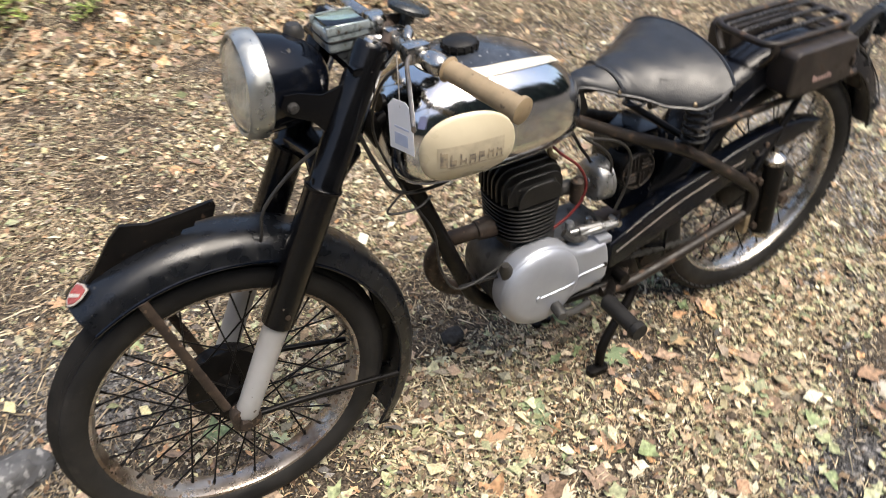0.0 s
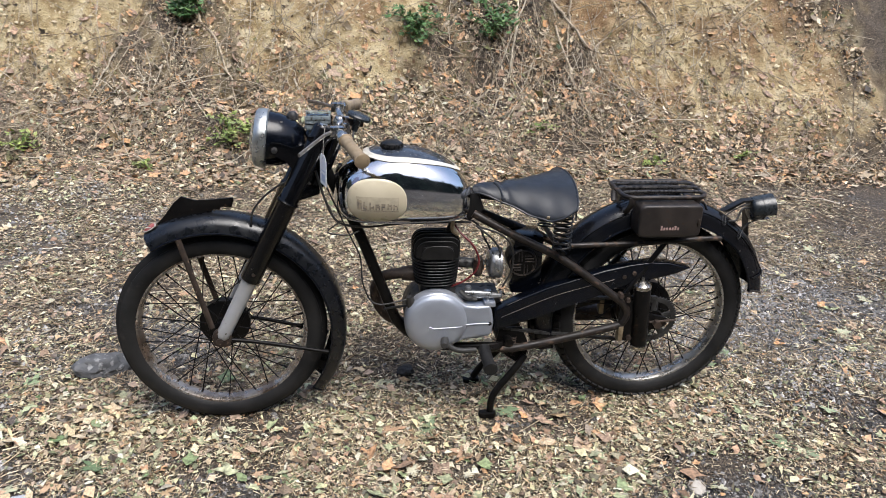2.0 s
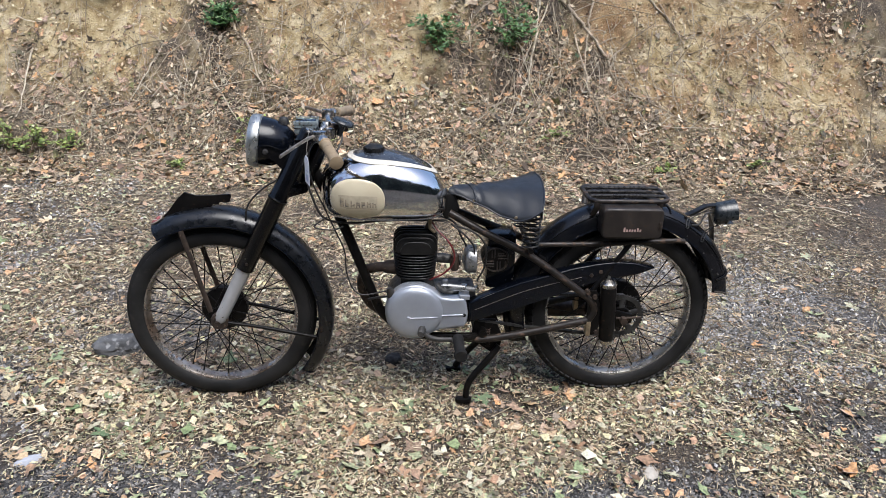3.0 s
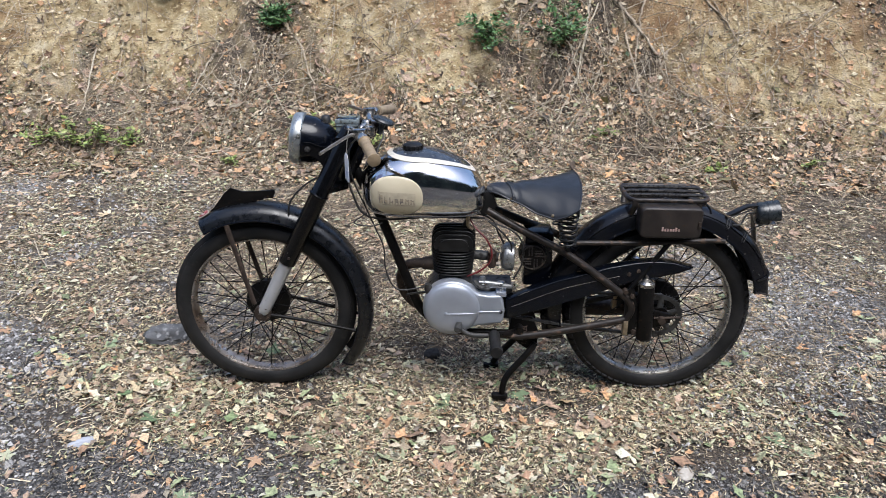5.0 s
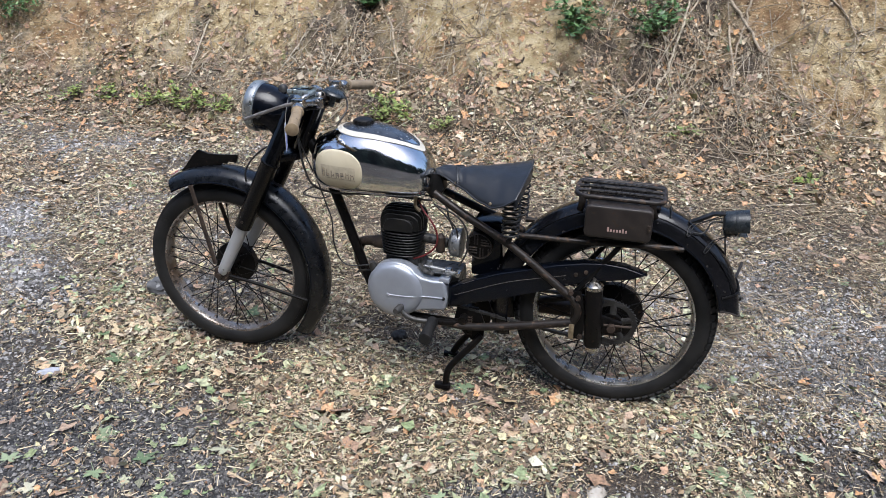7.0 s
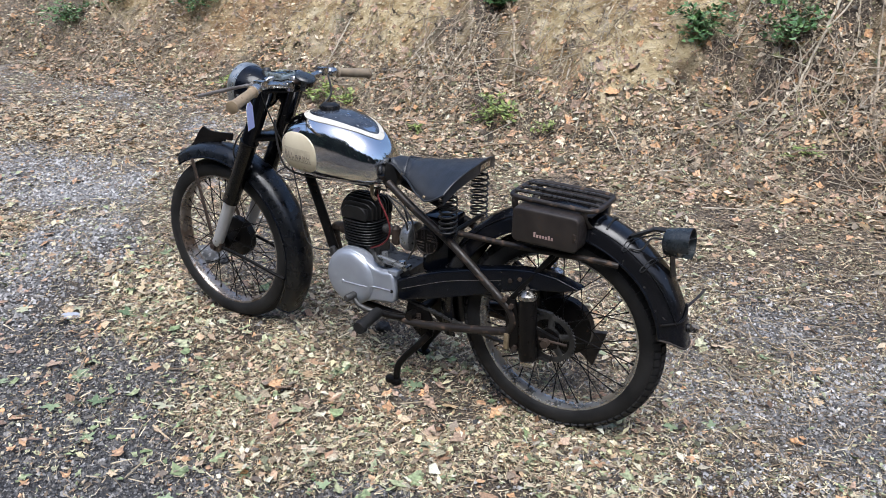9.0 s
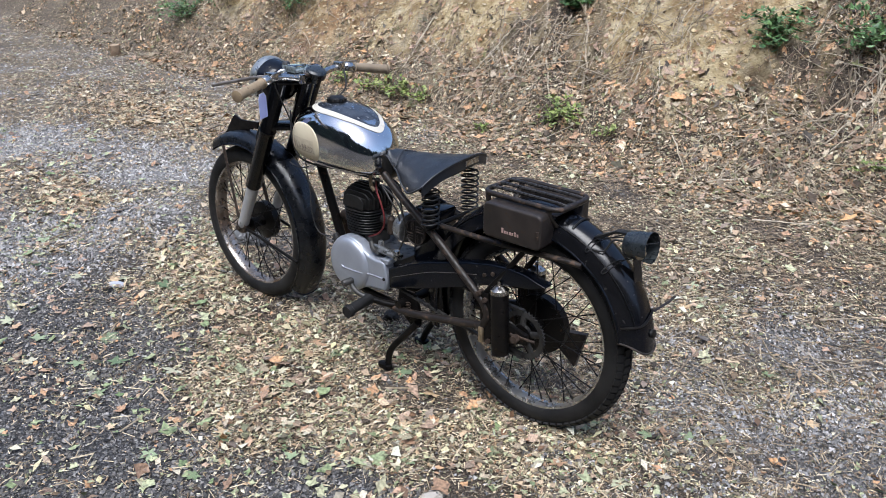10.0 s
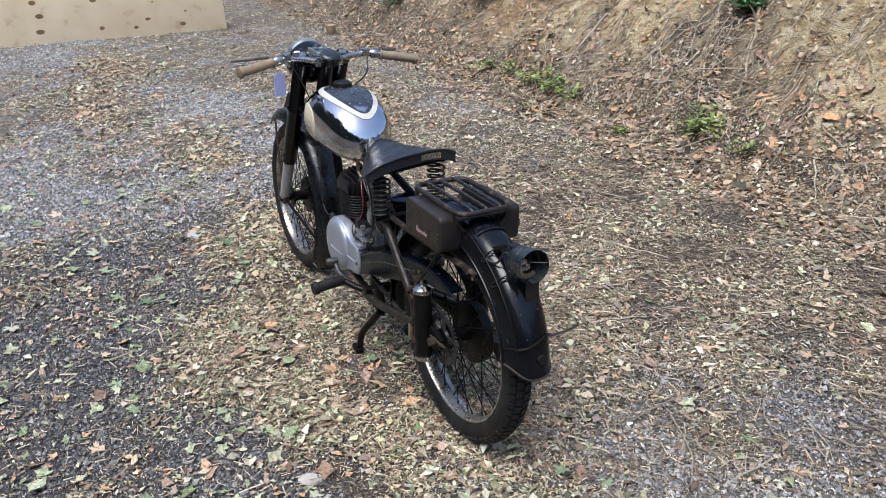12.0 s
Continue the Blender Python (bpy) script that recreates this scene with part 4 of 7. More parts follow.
def hanging_stems():
    """Long thin dead stems and roots that hang down the face of the bank."""
    r = np.random.default_rng(5)
    n = 420
    pick = r.choice(6, n, p=(0.40, 0.16, 0.14, 0.10, 0.12, 0.08))
    x = np.array((0.95, -1.65, -0.65, 1.75, -2.65, 2.5))[pick] + r.normal(0, 1, n) * np.array((0.34, 0.30, 0.25, 0.28, 0.35, 0.3))[pick]
    top = 2.40 + np.clip(r.normal(0.72, 0.20, n), 0.25, 1.15)
    ln_ = np.clip(r.lognormal(math.log(0.26), 0.5, n), 0.08, 0.75)
    w = r.uniform(0.0012, 0.0036, n)
    lean, sag = r.normal(0, 0.30, n), r.normal(0, 0.05, n)
    verts = []
    for t in np.linspace(0, 1, 6):
        px = x + lean * ln_ * t + sag * math.sin(math.pi * t) + 0.008 * r.normal(0, 1, n)
        py = top - ln_ * t * 0.75
        c = np.stack([px, py, terrain(px, py) + 0.012 + 0.030 * r.random(n)], -1)
        k = (w * (1 - 0.5 * t))[:, None]
        verts += [c + k * np.array(q) for q in ((1, 0, 0), (-0.5, -0.6, 0.6), (-0.5, 0.6, -0.6))]
    v = np.stack(verts, 1)
    f = [(3 * a + j, 3 * a + (j + 1) % 3, 3 * a + 3 + (j + 1) % 3, 3 * a + 3 + j) for a in range(5) for j in range(3)]
    f = np.array(f)[None] + (np.arange(n) * 18)[:, None, None]
    tagged(sheet_from("hanging_stems", v.reshape(-1, 3), f.reshape(-1, 4), M_TWIG), "pale dead stems and roots hanging down the bank", "stems", kind="stuff")


hanging_stems()

M_WEED = scattered("young_yellow_green_leaves", [(0.15, 0.21, 0.045), (0.26, 0.32, 0.08), (0.08, 0.13, 0.035), (0.33, 0.36, 0.12)], 0.5)
M_SHRUB = scattered("dark_green_shrub_leaves", [(0.05, 0.11, 0.035), (0.09, 0.19, 0.055), (0.03, 0.07, 0.025), (0.15, 0.25, 0.08)], 0.45)
M_STEM = surface("green_brown_stem", (0.10, 0.11, 0.05), (0.16, 0.12, 0.07), 40, 0.7)


def plant(name, x, y, spread, height, stems, leaves, size, material, label, category, group, seed):
    """Arching stems, each set with small pointed leaves."""
    r = random.Random(seed)
    root = tagged(new(name), label, category, group)
    z0 = float(terrain(x, y))
    root.matrix_world = pose(x, y, z0)
    lb = bmesh.new()
    for s in range(stems):
        a, reach = r.uniform(0, 2 * math.pi), spread * r.uniform(0.3, 1.0)
        bx, by = r.uniform(-0.3, 0.3) * spread, r.uniform(-0.3, 0.3) * spread
        h = height * r.uniform(0.5, 1.0)
        base = Vector((bx, by, float(terrain(x + bx, y + by)) - z0 - 0.01))
        pts = spline([base, base + Vector((0.4 * reach * math.cos(a), 0.4 * reach * math.sin(a) - 0.02, 0.75 * h)), base + Vector((reach * math.cos(a), reach * math.sin(a) - 0.05, h * r.uniform(0.6, 1.0)))], 5)
        part("stem", tube(bmesh.new(), pts, [0.0022 * (1 - 0.07 * i) for i in range(len(pts))], 5), M_STEM, root)
        for k in range(leaves):
            p = pts[r.randrange(3, len(pts))]
            d = Vector((r.gauss(0, 1), r.gauss(0, 1), r.gauss(0.1, 0.5))).normalized()
            w = d.cross(Vector((r.gauss(0, 0.3), r.gauss(0, 0.3), 1))).normalized()
            q = size * r.uniform(0.6, 1.25)
            up = w.cross(d) * q * 0.12
            v = [lb.verts.new(c) for c in (p, p + d * q * 0.35 + w * q * 0.27 - up, p + d * q * 0.72 + w * q * 0.2 - up, p + d * q, p + d * q * 0.72 - w * q * 0.2 - up, p + d * q * 0.35 - w * q * 0.27 - up)]
            lb.faces.new((v[0], v[1], v[2], v[3]))
            lb.faces.new((v[0], v[3], v[4], v[5]))
    part("foliage", lb, material, root, smooth=False)


def plants():
    k = 0
    for x, y in ((-2.62, 2.60), (-2.40, 2.58), (-2.81, 2.60), (-3.18, 2.63), (-1.03, 2.60), (-0.85, 2.60), (-2.50, 2.56), (-0.56, 2.56), (-1.0, 2.66), (-3.5, 2.62), (-2.2, 2.58), (1.62, 2.42), (2.25, 2.45), (0.95, 2.62), (-1.5, 2.45)):
        small = 0.6 if k in (7, 11, 12, 13, 14) else 1.0
        plant("weed", x, y, 0.15 * small, 0.13 * small, int(9 * small) + 2, 7, 0.036 * (0.7 + 0.3 * small), M_WEED, "clump of low yellow-green weeds at the bank foot", "weed", "weeds at the bank foot", 40 + k)
        k += 1
    for x, y, w, h in ((0.17, 3.12, 0.22, 0.19), (0.68, 3.16, 0.26, 0.22), (-1.34, 3.33, 0.13, 0.14), (-4.32, 3.08, 0.36, 0.34), (-6.05, 2.90, 0.32, 0.28), (-5.45, 3.10, 0.34, 0.28), (1.0, 3.48, 0.26, 0.25), (-2.2, 3.50, 0.28, 0.25)):
        plant("shrub", x, y, w, h, 34, 12, 0.040, M_SHRUB, "dark green leafy shrub growing from the bank", "shrub", "shrubs on the bank", 90 + k)
        k += 1


plants()


# ---- stones ----
def stone(name, x, y, a, b, h, turn, material, label, seed, sink=0.25):
    bm = bmesh.new()
    bmesh.ops.create_icosphere(bm, subdivisions=4, radius=1)
    off = Vector((seed * 3.1, seed * 1.7, 0))
    for v in bm.verts:
        d = 1 + 0.26 * noise.noise(v.co * 1.3 + off) + 0.16 * noise.noise(v.co * 3.1 + off) + 0.08 * noise.noise(v.co * 7.3 + off)
        v.co = Vector((v.co.x * a * d, v.co.y * b * d, max(-0.6, v.co.z) * h * d))
    ob = tagged(make_obj(name, bm, material), label, "stone")
    ob.matrix_world = pose(x, y, float(terrain(x, y)) + h * (0.6 - sink), 0, 0, turn)


M_ROCK = surface("grey_rough_rock", (0.10, 0.102, 0.106), (0.045, 0.046, 0.049), 14, 0.85, 0, 0.9, 90, 0.1, speck=(0.22, 0.22, 0.22), speck_scale=45, speck_at=0.55, edge=0.12)
stone("rock", -1.118, 0.225, 0.090, 0.058, 0.046, 8, M_ROCK, "flat grey rock lying in front of the wheel", 1)
stone("stone", -1.175, -0.42, 0.038, 0.022, 0.012, 25, surface("pale_bluish_stone", (0.36, 0.38, 0.43), (0.28, 0.29, 0.32), 30, 0.8), "small pale bluish stone on the track", 2)
stone("stone", 0.708, -0.50, 0.034, 0.024, 0.010, 60, surface("pale_limestone", (0.40, 0.37, 0.32), (0.30, 0.27, 0.23), 30, 0.8), "small cream stone on the track", 3)
stone("clod", -0.084, 0.135, 0.030, 0.026, 0.024, 0, surface("black_oily_clod", (0.018, 0.017, 0.016), (0.03, 0.028, 0.026), 60, 0.8, 0, 0.8), "black oily clod of earth under the engine", 4, 0.15)


def stump():
    """A short cut-off post beside the bank at the end of the track."""
    x, y = -6.33, 2.23
    root = tagged(new("wooden_stump"), "short cut-off brown wooden post in the ground", "post")
    root.matrix_world = pose(x, y, float(terrain(x, y)) - 0.01, 3, 2, 20)
    bark = surface("weathered_post_wood", (0.20, 0.14, 0.085), (0.12, 0.085, 0.055), 20, 0.8, 0, 0.4, 60)
    part("post", lathe([(0.0, 0.0), (0.058, 0.0), (0.054, 0.06), (0.052, 0.115), (0.046, 0.122), (0.0, 0.122)], (0, 0, 0), "z", 14), bark, root)
    part("cut_end", lathe([(0.0, 0.1235), (0.045, 0.1225)], (0, 0, 0), "z", 14), surface("sawn_end_grain", (0.34, 0.26, 0.17), (0.26, 0.19, 0.12), 50, 0.8), root)


stump()


# ---- the motorcycle: x runs from the front wheel to the tail, y to its off side ----
bike = tagged(new("motorcycle"), "old black and chrome motorcycle propped on its stand", "motorcycle")
bike.matrix_world = pose(0, -0.036, 0, -1.5, 0, 0.9)
FW, RW = Vector((-0.650, 0, 0.300)), Vector((0.683, 0, 0.314))
RT = 0.311


def tyre_profile(rib):
    """Section of a tyre from bead to bead; rib: circumferential grooves."""
    out = []
    for k in range(45):
        a = radians(-152 + 304 * k / 44)
        r, w = 0.275 + 0.036 * math.cos(a), 0.037 * math.sin(a)
        if rib and abs(a) < radians(62) and k % 2:
            r -= 0.0050 * math.cos(a)
            w *= 0.96
        out.append((r, w))
    return out


def wheel(name, centre, rear):
    rim = part(name, lathe([(0.2420, -0.020), (0.2455, -0.026), (0.2560, -0.0285), (0.2575, -0.026), (0.2475, -0.022), (0.2440, -0.012), (0.2400, 0.0),
                            (0.2440, 0.012), (0.2475, 0.022), (0.2575, 0.026), (0.2560, 0.0285), (0.2455, 0.026), (0.2420, 0.020), (0.2365, 0.0)], centre, "y", 72, closed=True),
               M_TAILRIM if rear else M_RIM, bike, "rust-pitted chrome wire-spoked wheel")
    bm = lathe(tyre_profile(not rear), centre, "y", 96)
    tyre = part("tyre", bm, M_RUBBER, rim, "cracked black block-tread tyre" if rear else "weathered black ribbed tyre")
    if rear:
        n, first = 74, None
        for k in range(n):
            for row, lat in enumerate((-46, -16, 16, 46)):
                a, la = 2 * math.pi * (k + 0.5 * (row % 2)) / n, radians(lat)
                mt = Matrix.Translation(centre) @ Matrix.Rotation(-a, 4, "Y") @ Matrix.Translation((0.275 + 0.0365 * math.cos(la), 0.0375 * math.sin(la), 0)) @ Matrix.Rotation(la, 4, "Z")
                if first is None:
                    first = part("tread_block", block((-0.0045, -0.0092, -0.0092), (0.0045, 0.0092, 0.0092), 0), M_RUBBER, tyre, smooth=False)
                    ob = first
                else:
                    ob = new("tread_block", first.data)
                    ob.parent = tyre
                ob.matrix_basis = mt
    hub = [(0.0, -0.062), (0.014, -0.062), (0.014, -0.045), (0.034, -0.043), (0.034, -0.037), (0.022, -0.033), (0.020, 0.0), (0.024, 0.02), (0.034, 0.024), (0.034, 0.03), (0.012, 0.03), (0.012, 0.06), (0, 0.06)]
    part("hub", lathe(hub, centre, "y", 28), M_FRAME, rim)
    q = 0.016 if rear else 0.0
    dr = [(0, 0.020), (0.070 + q, 0.020), (0.076 + q, 0.024), (0.076 + q, 0.050), (0.070 + q, 0.056), (0.030, 0.060), (0.012, 0.066), (0, 0.066)]
    part("brake_drum", lathe(dr, centre, "y", 40), M_FRAME, rim, "oily rusted brake drum")
    sp = tube(bmesh.new(), [(0, 0, 0), (0, 0, 0.5), (0, 0, 0.94), (0, 0, 0.945), (0, 0, 1)], [0.0017, 0.0017, 0.0017, 0.0030, 0.0030], 6)
    mesh = None
    for k in range(36):
        side = -1 if k % 2 else 1
        a = 2 * math.pi * k / 36
        b = a + radians(62) * (1 if (k // 2) % 2 else -1)
        hr = 0.033 if side < 0 else 0.070
        p0 = centre + Vector((hr * math.cos(b), -0.040 if side < 0 else 0.024, hr * math.sin(b)))
        p1 = centre + Vector((0.2385 * math.cos(a), 0.004 * side, 0.2385 * math.sin(a)))
        d = p1 - p0
        if mesh is None:
            first = part("spoke", sp, M_FRAME, rim)
            mesh, ob = first.data, first
        else:
            ob = new("spoke", mesh)
            ob.parent = rim
        ob.matrix_basis = Matrix.Translation(p0) @ d.to_track_quat("Z", "Y").to_matrix().to_4x4() @ Matrix.Diagonal((1, 1, d.length, 1))
    part("valve", rod([centre + Vector((0.225, 0, 0.06)), centre + Vector((0.200, 0, 0.053))], 0.003, 8), M_DULLCHROME, rim)
    return rim


front_wheel = wheel("front_wheel", FW, False)
rear_wheel = wheel("rear_wheel", RW, True)


def tail_tuck(a):
    """How far the rear guard's tail draws in towards the tyre at angle a."""
    return 0.016 * max(0.0, min(1.0, (44 - a) / 32)) ** 1.3


def mudguard(name, centre, a0, a1, crown, edge, half, label, tongue=0.0):
    """Arched guard over a wheel, from angle a0 to a1, deeper at the sides, with a rolled rim."""
    bm = bmesh.new()
    n, m = 56, 17
    def ring(a, inset):
        c, s = math.cos(radians(a)), math.sin(radians(a))
        out = []
        for j in range(m):
            u = -1 + 2 * j / (m - 1)
            r = edge + (crown - edge) * (1 - abs(u) ** 2.6) ** 0.62 - inset
            if tongue:
                r -= tail_tuck(a)
            b_ = a + tongue * max(0.0, 1 - (a - a1) / 16.0) ** 2 * abs(u) ** 2.4 if tongue else a
            c, s = math.cos(radians(b_)), math.sin(radians(b_))
            out.append(bm.verts.new((centre.x + r * c, (half - inset * 0.7) * math.copysign(abs(u) ** 0.85, u), centre.z + r * s)))
        return out
    outer = [ring(a0 + (a1 - a0) * k / n, 0) for k in range(n + 1)]
    inner = [ring(a0 + (a1 - a0) * k / n, 0.003) for k in range(n + 1)]
    for k in range(n):
        for j in range(m - 1):
            bm.faces.new((outer[k][j], outer[k][j + 1], outer[k + 1][j + 1], outer[k + 1][j]))
            bm.faces.new((inner[k][j], inner[k + 1][j], inner[k + 1][j + 1], inner[k][j + 1]))
        for j in (0, m - 1):
            bm.faces.new((outer[k][j], outer[k + 1][j], inner[k + 1][j], inner[k][j]))
    for k in (0, n):
        for j in range(m - 1):
            bm.faces.new((outer[k][j], inner[k][j], inner[k][j + 1], outer[k][j + 1]))
    hem = [v.co.copy() for v in outer[n]]
    guard = part(name, bm, M_REARGUARD if tongue else M_GUARD, bike, label)
    part("rolled_edge", tube(bmesh.new(), hem, 0.0030, 8), M_DUSTED if tongue else M_BLACK, guard)
    for s in (-1, 1):
        pts = [(centre.x + (edge - tuck) * math.cos(radians(a)), s * half, centre.z + (edge - tuck) * math.sin(radians(a)))
               for a, tuck in ((a, tail_tuck(a) if tongue else 0.0) for a in np.linspace(a0, a1 + tongue, 60))]
        part("rolled_edge", tube(bmesh.new(), pts, 0.0032, 8), M_BLACK, guard)
    return guard


# front mudguard with its number blade, stays and badge
fguard = mudguard("front_mudguard", FW, 122, -36, 0.370, 0.325, 0.060, "dusty black front mudguard with scuffed crown")
blade = [(-0.812, 0.636), (-0.797, 0.650), (-0.760, 0.698), (-0.739, 0.717), (-0.700, 0.706), (-0.650, 0.708), (-0.595, 0.713), (-0.594, 0.704), (-0.601, 0.685), (-0.630, 0.686), (-0.634, 0.678), (-0.652, 0.678),
         (-0.658, 0.670), (-0.700, 0.660), (-0.740, 0.647), (-0.780, 0.625)]
part("number_blade", slab(blade, -0.004, 0.004, 0.001), M_FRAME, fguard, "rusty blank number blade")
SHIELD = [(-0.017, 0.020), (0.0, 0.024), (0.017, 0.020), (0.018, 0.0), (0.012, -0.016), (0.0, -0.025), (-0.012, -0.016), (-0.018, 0.0)]
badge = part("badge", slab(SHIELD, 0.0, 0.003, 0.001, plane="xy"), M_WHITE, fguard, "small red and white shield badge")
part("badge_field", slab([(0.84 * u, 0.84 * v) for u, v in SHIELD], 0.003, 0.0042, 0.0005, plane="xy"), M_REDBADGE, badge)
part("badge_band", slab([(-0.012, -0.004), (0.010, 0.006), (0.012, 0.0), (-0.009, -0.010)], 0.0042, 0.005, 0, plane="xy"), M_WHITE, badge)
badge.matrix_basis = Matrix.Translation((-0.8285, -0.014, 0.6275)) @ Vector((-0.47, -0.20, 0.86)).to_track_quat("Z", "Y").to_matrix().to_4x4() @ Matrix.Diagonal((0.85, 0.85, 1, 1))
for s in (-1, 1):
    part("stay", rod([(-0.745, 0.063 * s, 0.610), (-0.672, 0.074 * s, 0.335)], 0.0085, 10, flat=0.45), M_RUST, fguard, "rusted flat steel stay")
    part("stay", rod([(-0.640, 0.078 * s, 0.300), (-0.52, 0.074 * s, 0.280), (-0.338, 0.063 * s, 0.236)], 0.006, 10), M_FRAME, fguard)

# fork
FDIR = Vector((0.444, 0, 0.896))
F0 = Vector((-0.640, 0, 0.315))


def on_fork(d, y=0.0, off=0.0):
    """A point d up the fork from the axle lug, off behind it."""
    return F0 + FDIR * d + Vector((0.896, 0, -0.444)) * off + Vector((0, y, 0))


for s in (-1, 1):
    y = 0.076 * s
    part("fork_slider", rod_r([on_fork(-0.012, y), on_fork(0.0, y), on_fork(0.02, y), on_fork(0.19, y), on_fork(0.235, y)], [0.016, 0.0215, 0.0205, 0.0225, 0.0225]), M_SILVER, bike, "silver-painted fork slider")
    fork = part("fork_tube", rod_r([on_fork(0.195, y), on_fork(0.20, y), on_fork(0.45, y), on_fork(0.46, y), on_fork(0.465, y), on_fork(0.69, y), on_fork(0.697, y)],
                                   [0.0275, 0.0290, 0.0290, 0.0310, 0.0275, 0.0270, 0.022]), M_FORK, bike, "black-enamelled fork shroud")
    part("shroud_seam", rod_r([on_fork(0.455, y), on_fork(0.459, y)], [0.0318, 0.0318]), M_FRAME, fork)
    part("top_nut", rod_r([on_fork(0.692, y), on_fork(0.701, y)], [0.0165, 0.0140], 12), M_DULLCHROME, fork)
    part("axle_nut", lathe([(0, -0.012), (0.011, -0.012), (0.011, 0.012), (0, 0.012)], (FW.x, 0.088 * s, FW.z), "y", 6), M_RUST, bike)
    part("axle_lug", slab(rounded(-0.672, 0.278, -0.618, 0.330, 0.02), 0.076 * s - 0.012, 0.076 * s + 0.012, 0.004), M_RUST, bike)
    part("shroud_bolt", lathe([(0, -0.004), (0.005, -0.003), (0.005, 0.003), (0, 0.004)], tuple(on_fork(0.225, y + 0.028 * s)), "y", 8), M_RUST, fork)
part("lower_yoke", slab([(-0.458, -0.088), (-0.415, -0.096), (-0.350, -0.03), (-0.350, 0.03), (-0.415, 0.096), (-0.458, 0.088), (-0.438, 0.0)], 0.728, 0.752, 0.008, plane="xy"), M_FORK, bike)
part("upper_yoke", slab([(-0.375, -0.100), (-0.325, -0.100), (-0.260, -0.03), (-0.260, 0.03), (-0.325, 0.100), (-0.375, 0.100)], 0.902, 0.916, 0.005, plane="xy"), M_FORK, bike)
part("steering_head", rod([(-0.362, 0, 0.755), (-0.295, 0, 0.912)], 0.026, 16), M_FORK, bike)
part("steering_nut", lathe([(0, 0.026), (0.012, 0.026), (0.017, 0.018), (0.020, 0.0), (0.026, -0.004), (0, -0.006)], (-0.290, 0, 0.922), "z", 20), M_DULLCHROME, bike)


# headlamp
def along_lamp(bm):
    """Turns a lamp made on the x axis to its slight upward tilt, at its place."""
    bmesh.ops.transform(bm, matrix=pose(-0.492, 0, 0.885, 0, 6, 0), verts=bm.verts[:])
    return bm


shell = part("headlamp", along_lamp(lathe([(0.0, 0.112), (0.018, 0.110), (0.040, 0.098), (0.060, 0.072), (0.073, 0.036), (0.077, 0.0), (0.077, -0.008), (0.070, -0.008), (0.066, 0.03), (0.03, 0.08), (0, 0.09)], (0, 0, 0), "x", 44)),
             M_BLACK, bike, "glossy black headlamp shell")
part("rim", along_lamp(lathe([(0.076, 0.004), (0.0815, 0.0), (0.0825, -0.012), (0.080, -0.026), (0.074, -0.032), (0.070, -0.030), (0.072, 0.0)], (0, 0, 0), "x", 44)), M_LAMPRIM, shell, "dull chrome headlamp rim")
prof = [(0.0, -0.046), (0.02, -0.045), (0.042, -0.041), (0.06, -0.034), (0.0735, -0.024)]
lens = part("lens", along_lamp(lathe(prof + [(0.0735, -0.021), (0.05, -0.034), (0.0, -0.042)], (0, 0, 0), "x", 44)), M_LENS, shell, "cloudy ribbed headlamp glass")
lens.visible_shadow = False
part("reflector", along_lamp(lathe([(0.072, -0.020), (0.060, 0.002), (0.045, 0.020), (0.02, 0.034), (0.0, 0.036)], (0, 0, 0), "x", 40)), surface("tarnished_reflector", (0.62, 0.55, 0.40), (0.50, 0.42, 0.28), 30, 0.3, 0.8, 0.0), shell)
for k in range(17):
    zz = -0.056 + 0.007 * k
    half = math.sqrt(0.068 ** 2 - zz * zz)
    part("lens_rib", along_lamp(tube(bmesh.new(), [(-0.046 + 6.5 * (zz * zz + (half * u) ** 2) * 0.62, zz, half * u) for u in np.linspace(-1, 1, 9)], 0.0011, 6)), M_LENS, lens)
for s in (-1, 1):
    ear = [(-0.475, 0.893), (-0.484, 0.876), (-0.474, 0.860), (-0.44, 0.842), (-0.405, 0.800), (-0.380, 0.790), (-0.365, 0.835), (-0.372, 0.890), (-0.42, 0.880), (-0.455, 0.892)]
    ear_ob = part("lamp_bracket", slab(ear, 0.078 * s - 0.0025, 0.078 * s + 0.0025, 0.001), M_FORK, bike)
    part("screw", lathe([(0, 0.010 * s), (0.006, 0.009 * s), (0.009, 0.004 * s), (0.009, 0.0)], (-0.466, 0.079 * s, 0.872), "y", 12), M_CASTING, ear_ob)
part("lamp_switch", lathe([(0, 0.012), (0.010, 0.011), (0.015, 0.004), (0.016, -0.01)], (-0.420, 0.012, 0.946), "z", 14), M_CABLE, shell)

# handlebar
def bar_pt(y):
    pts = ((0, -0.275, 0.922), (0.05, -0.280, 0.924), (0.11, -0.298, 0.936), (0.165, -0.290, 0.936), (0.21, -0.272, 0.930), (0.325, -0.236, 0.912))
    a = abs(y)
    return (float(np.interp(a, [p[0] for p in pts], [p[1] for p in pts])), y, float(np.interp(a, [p[0] for p in pts], [p[2] for p in pts])))


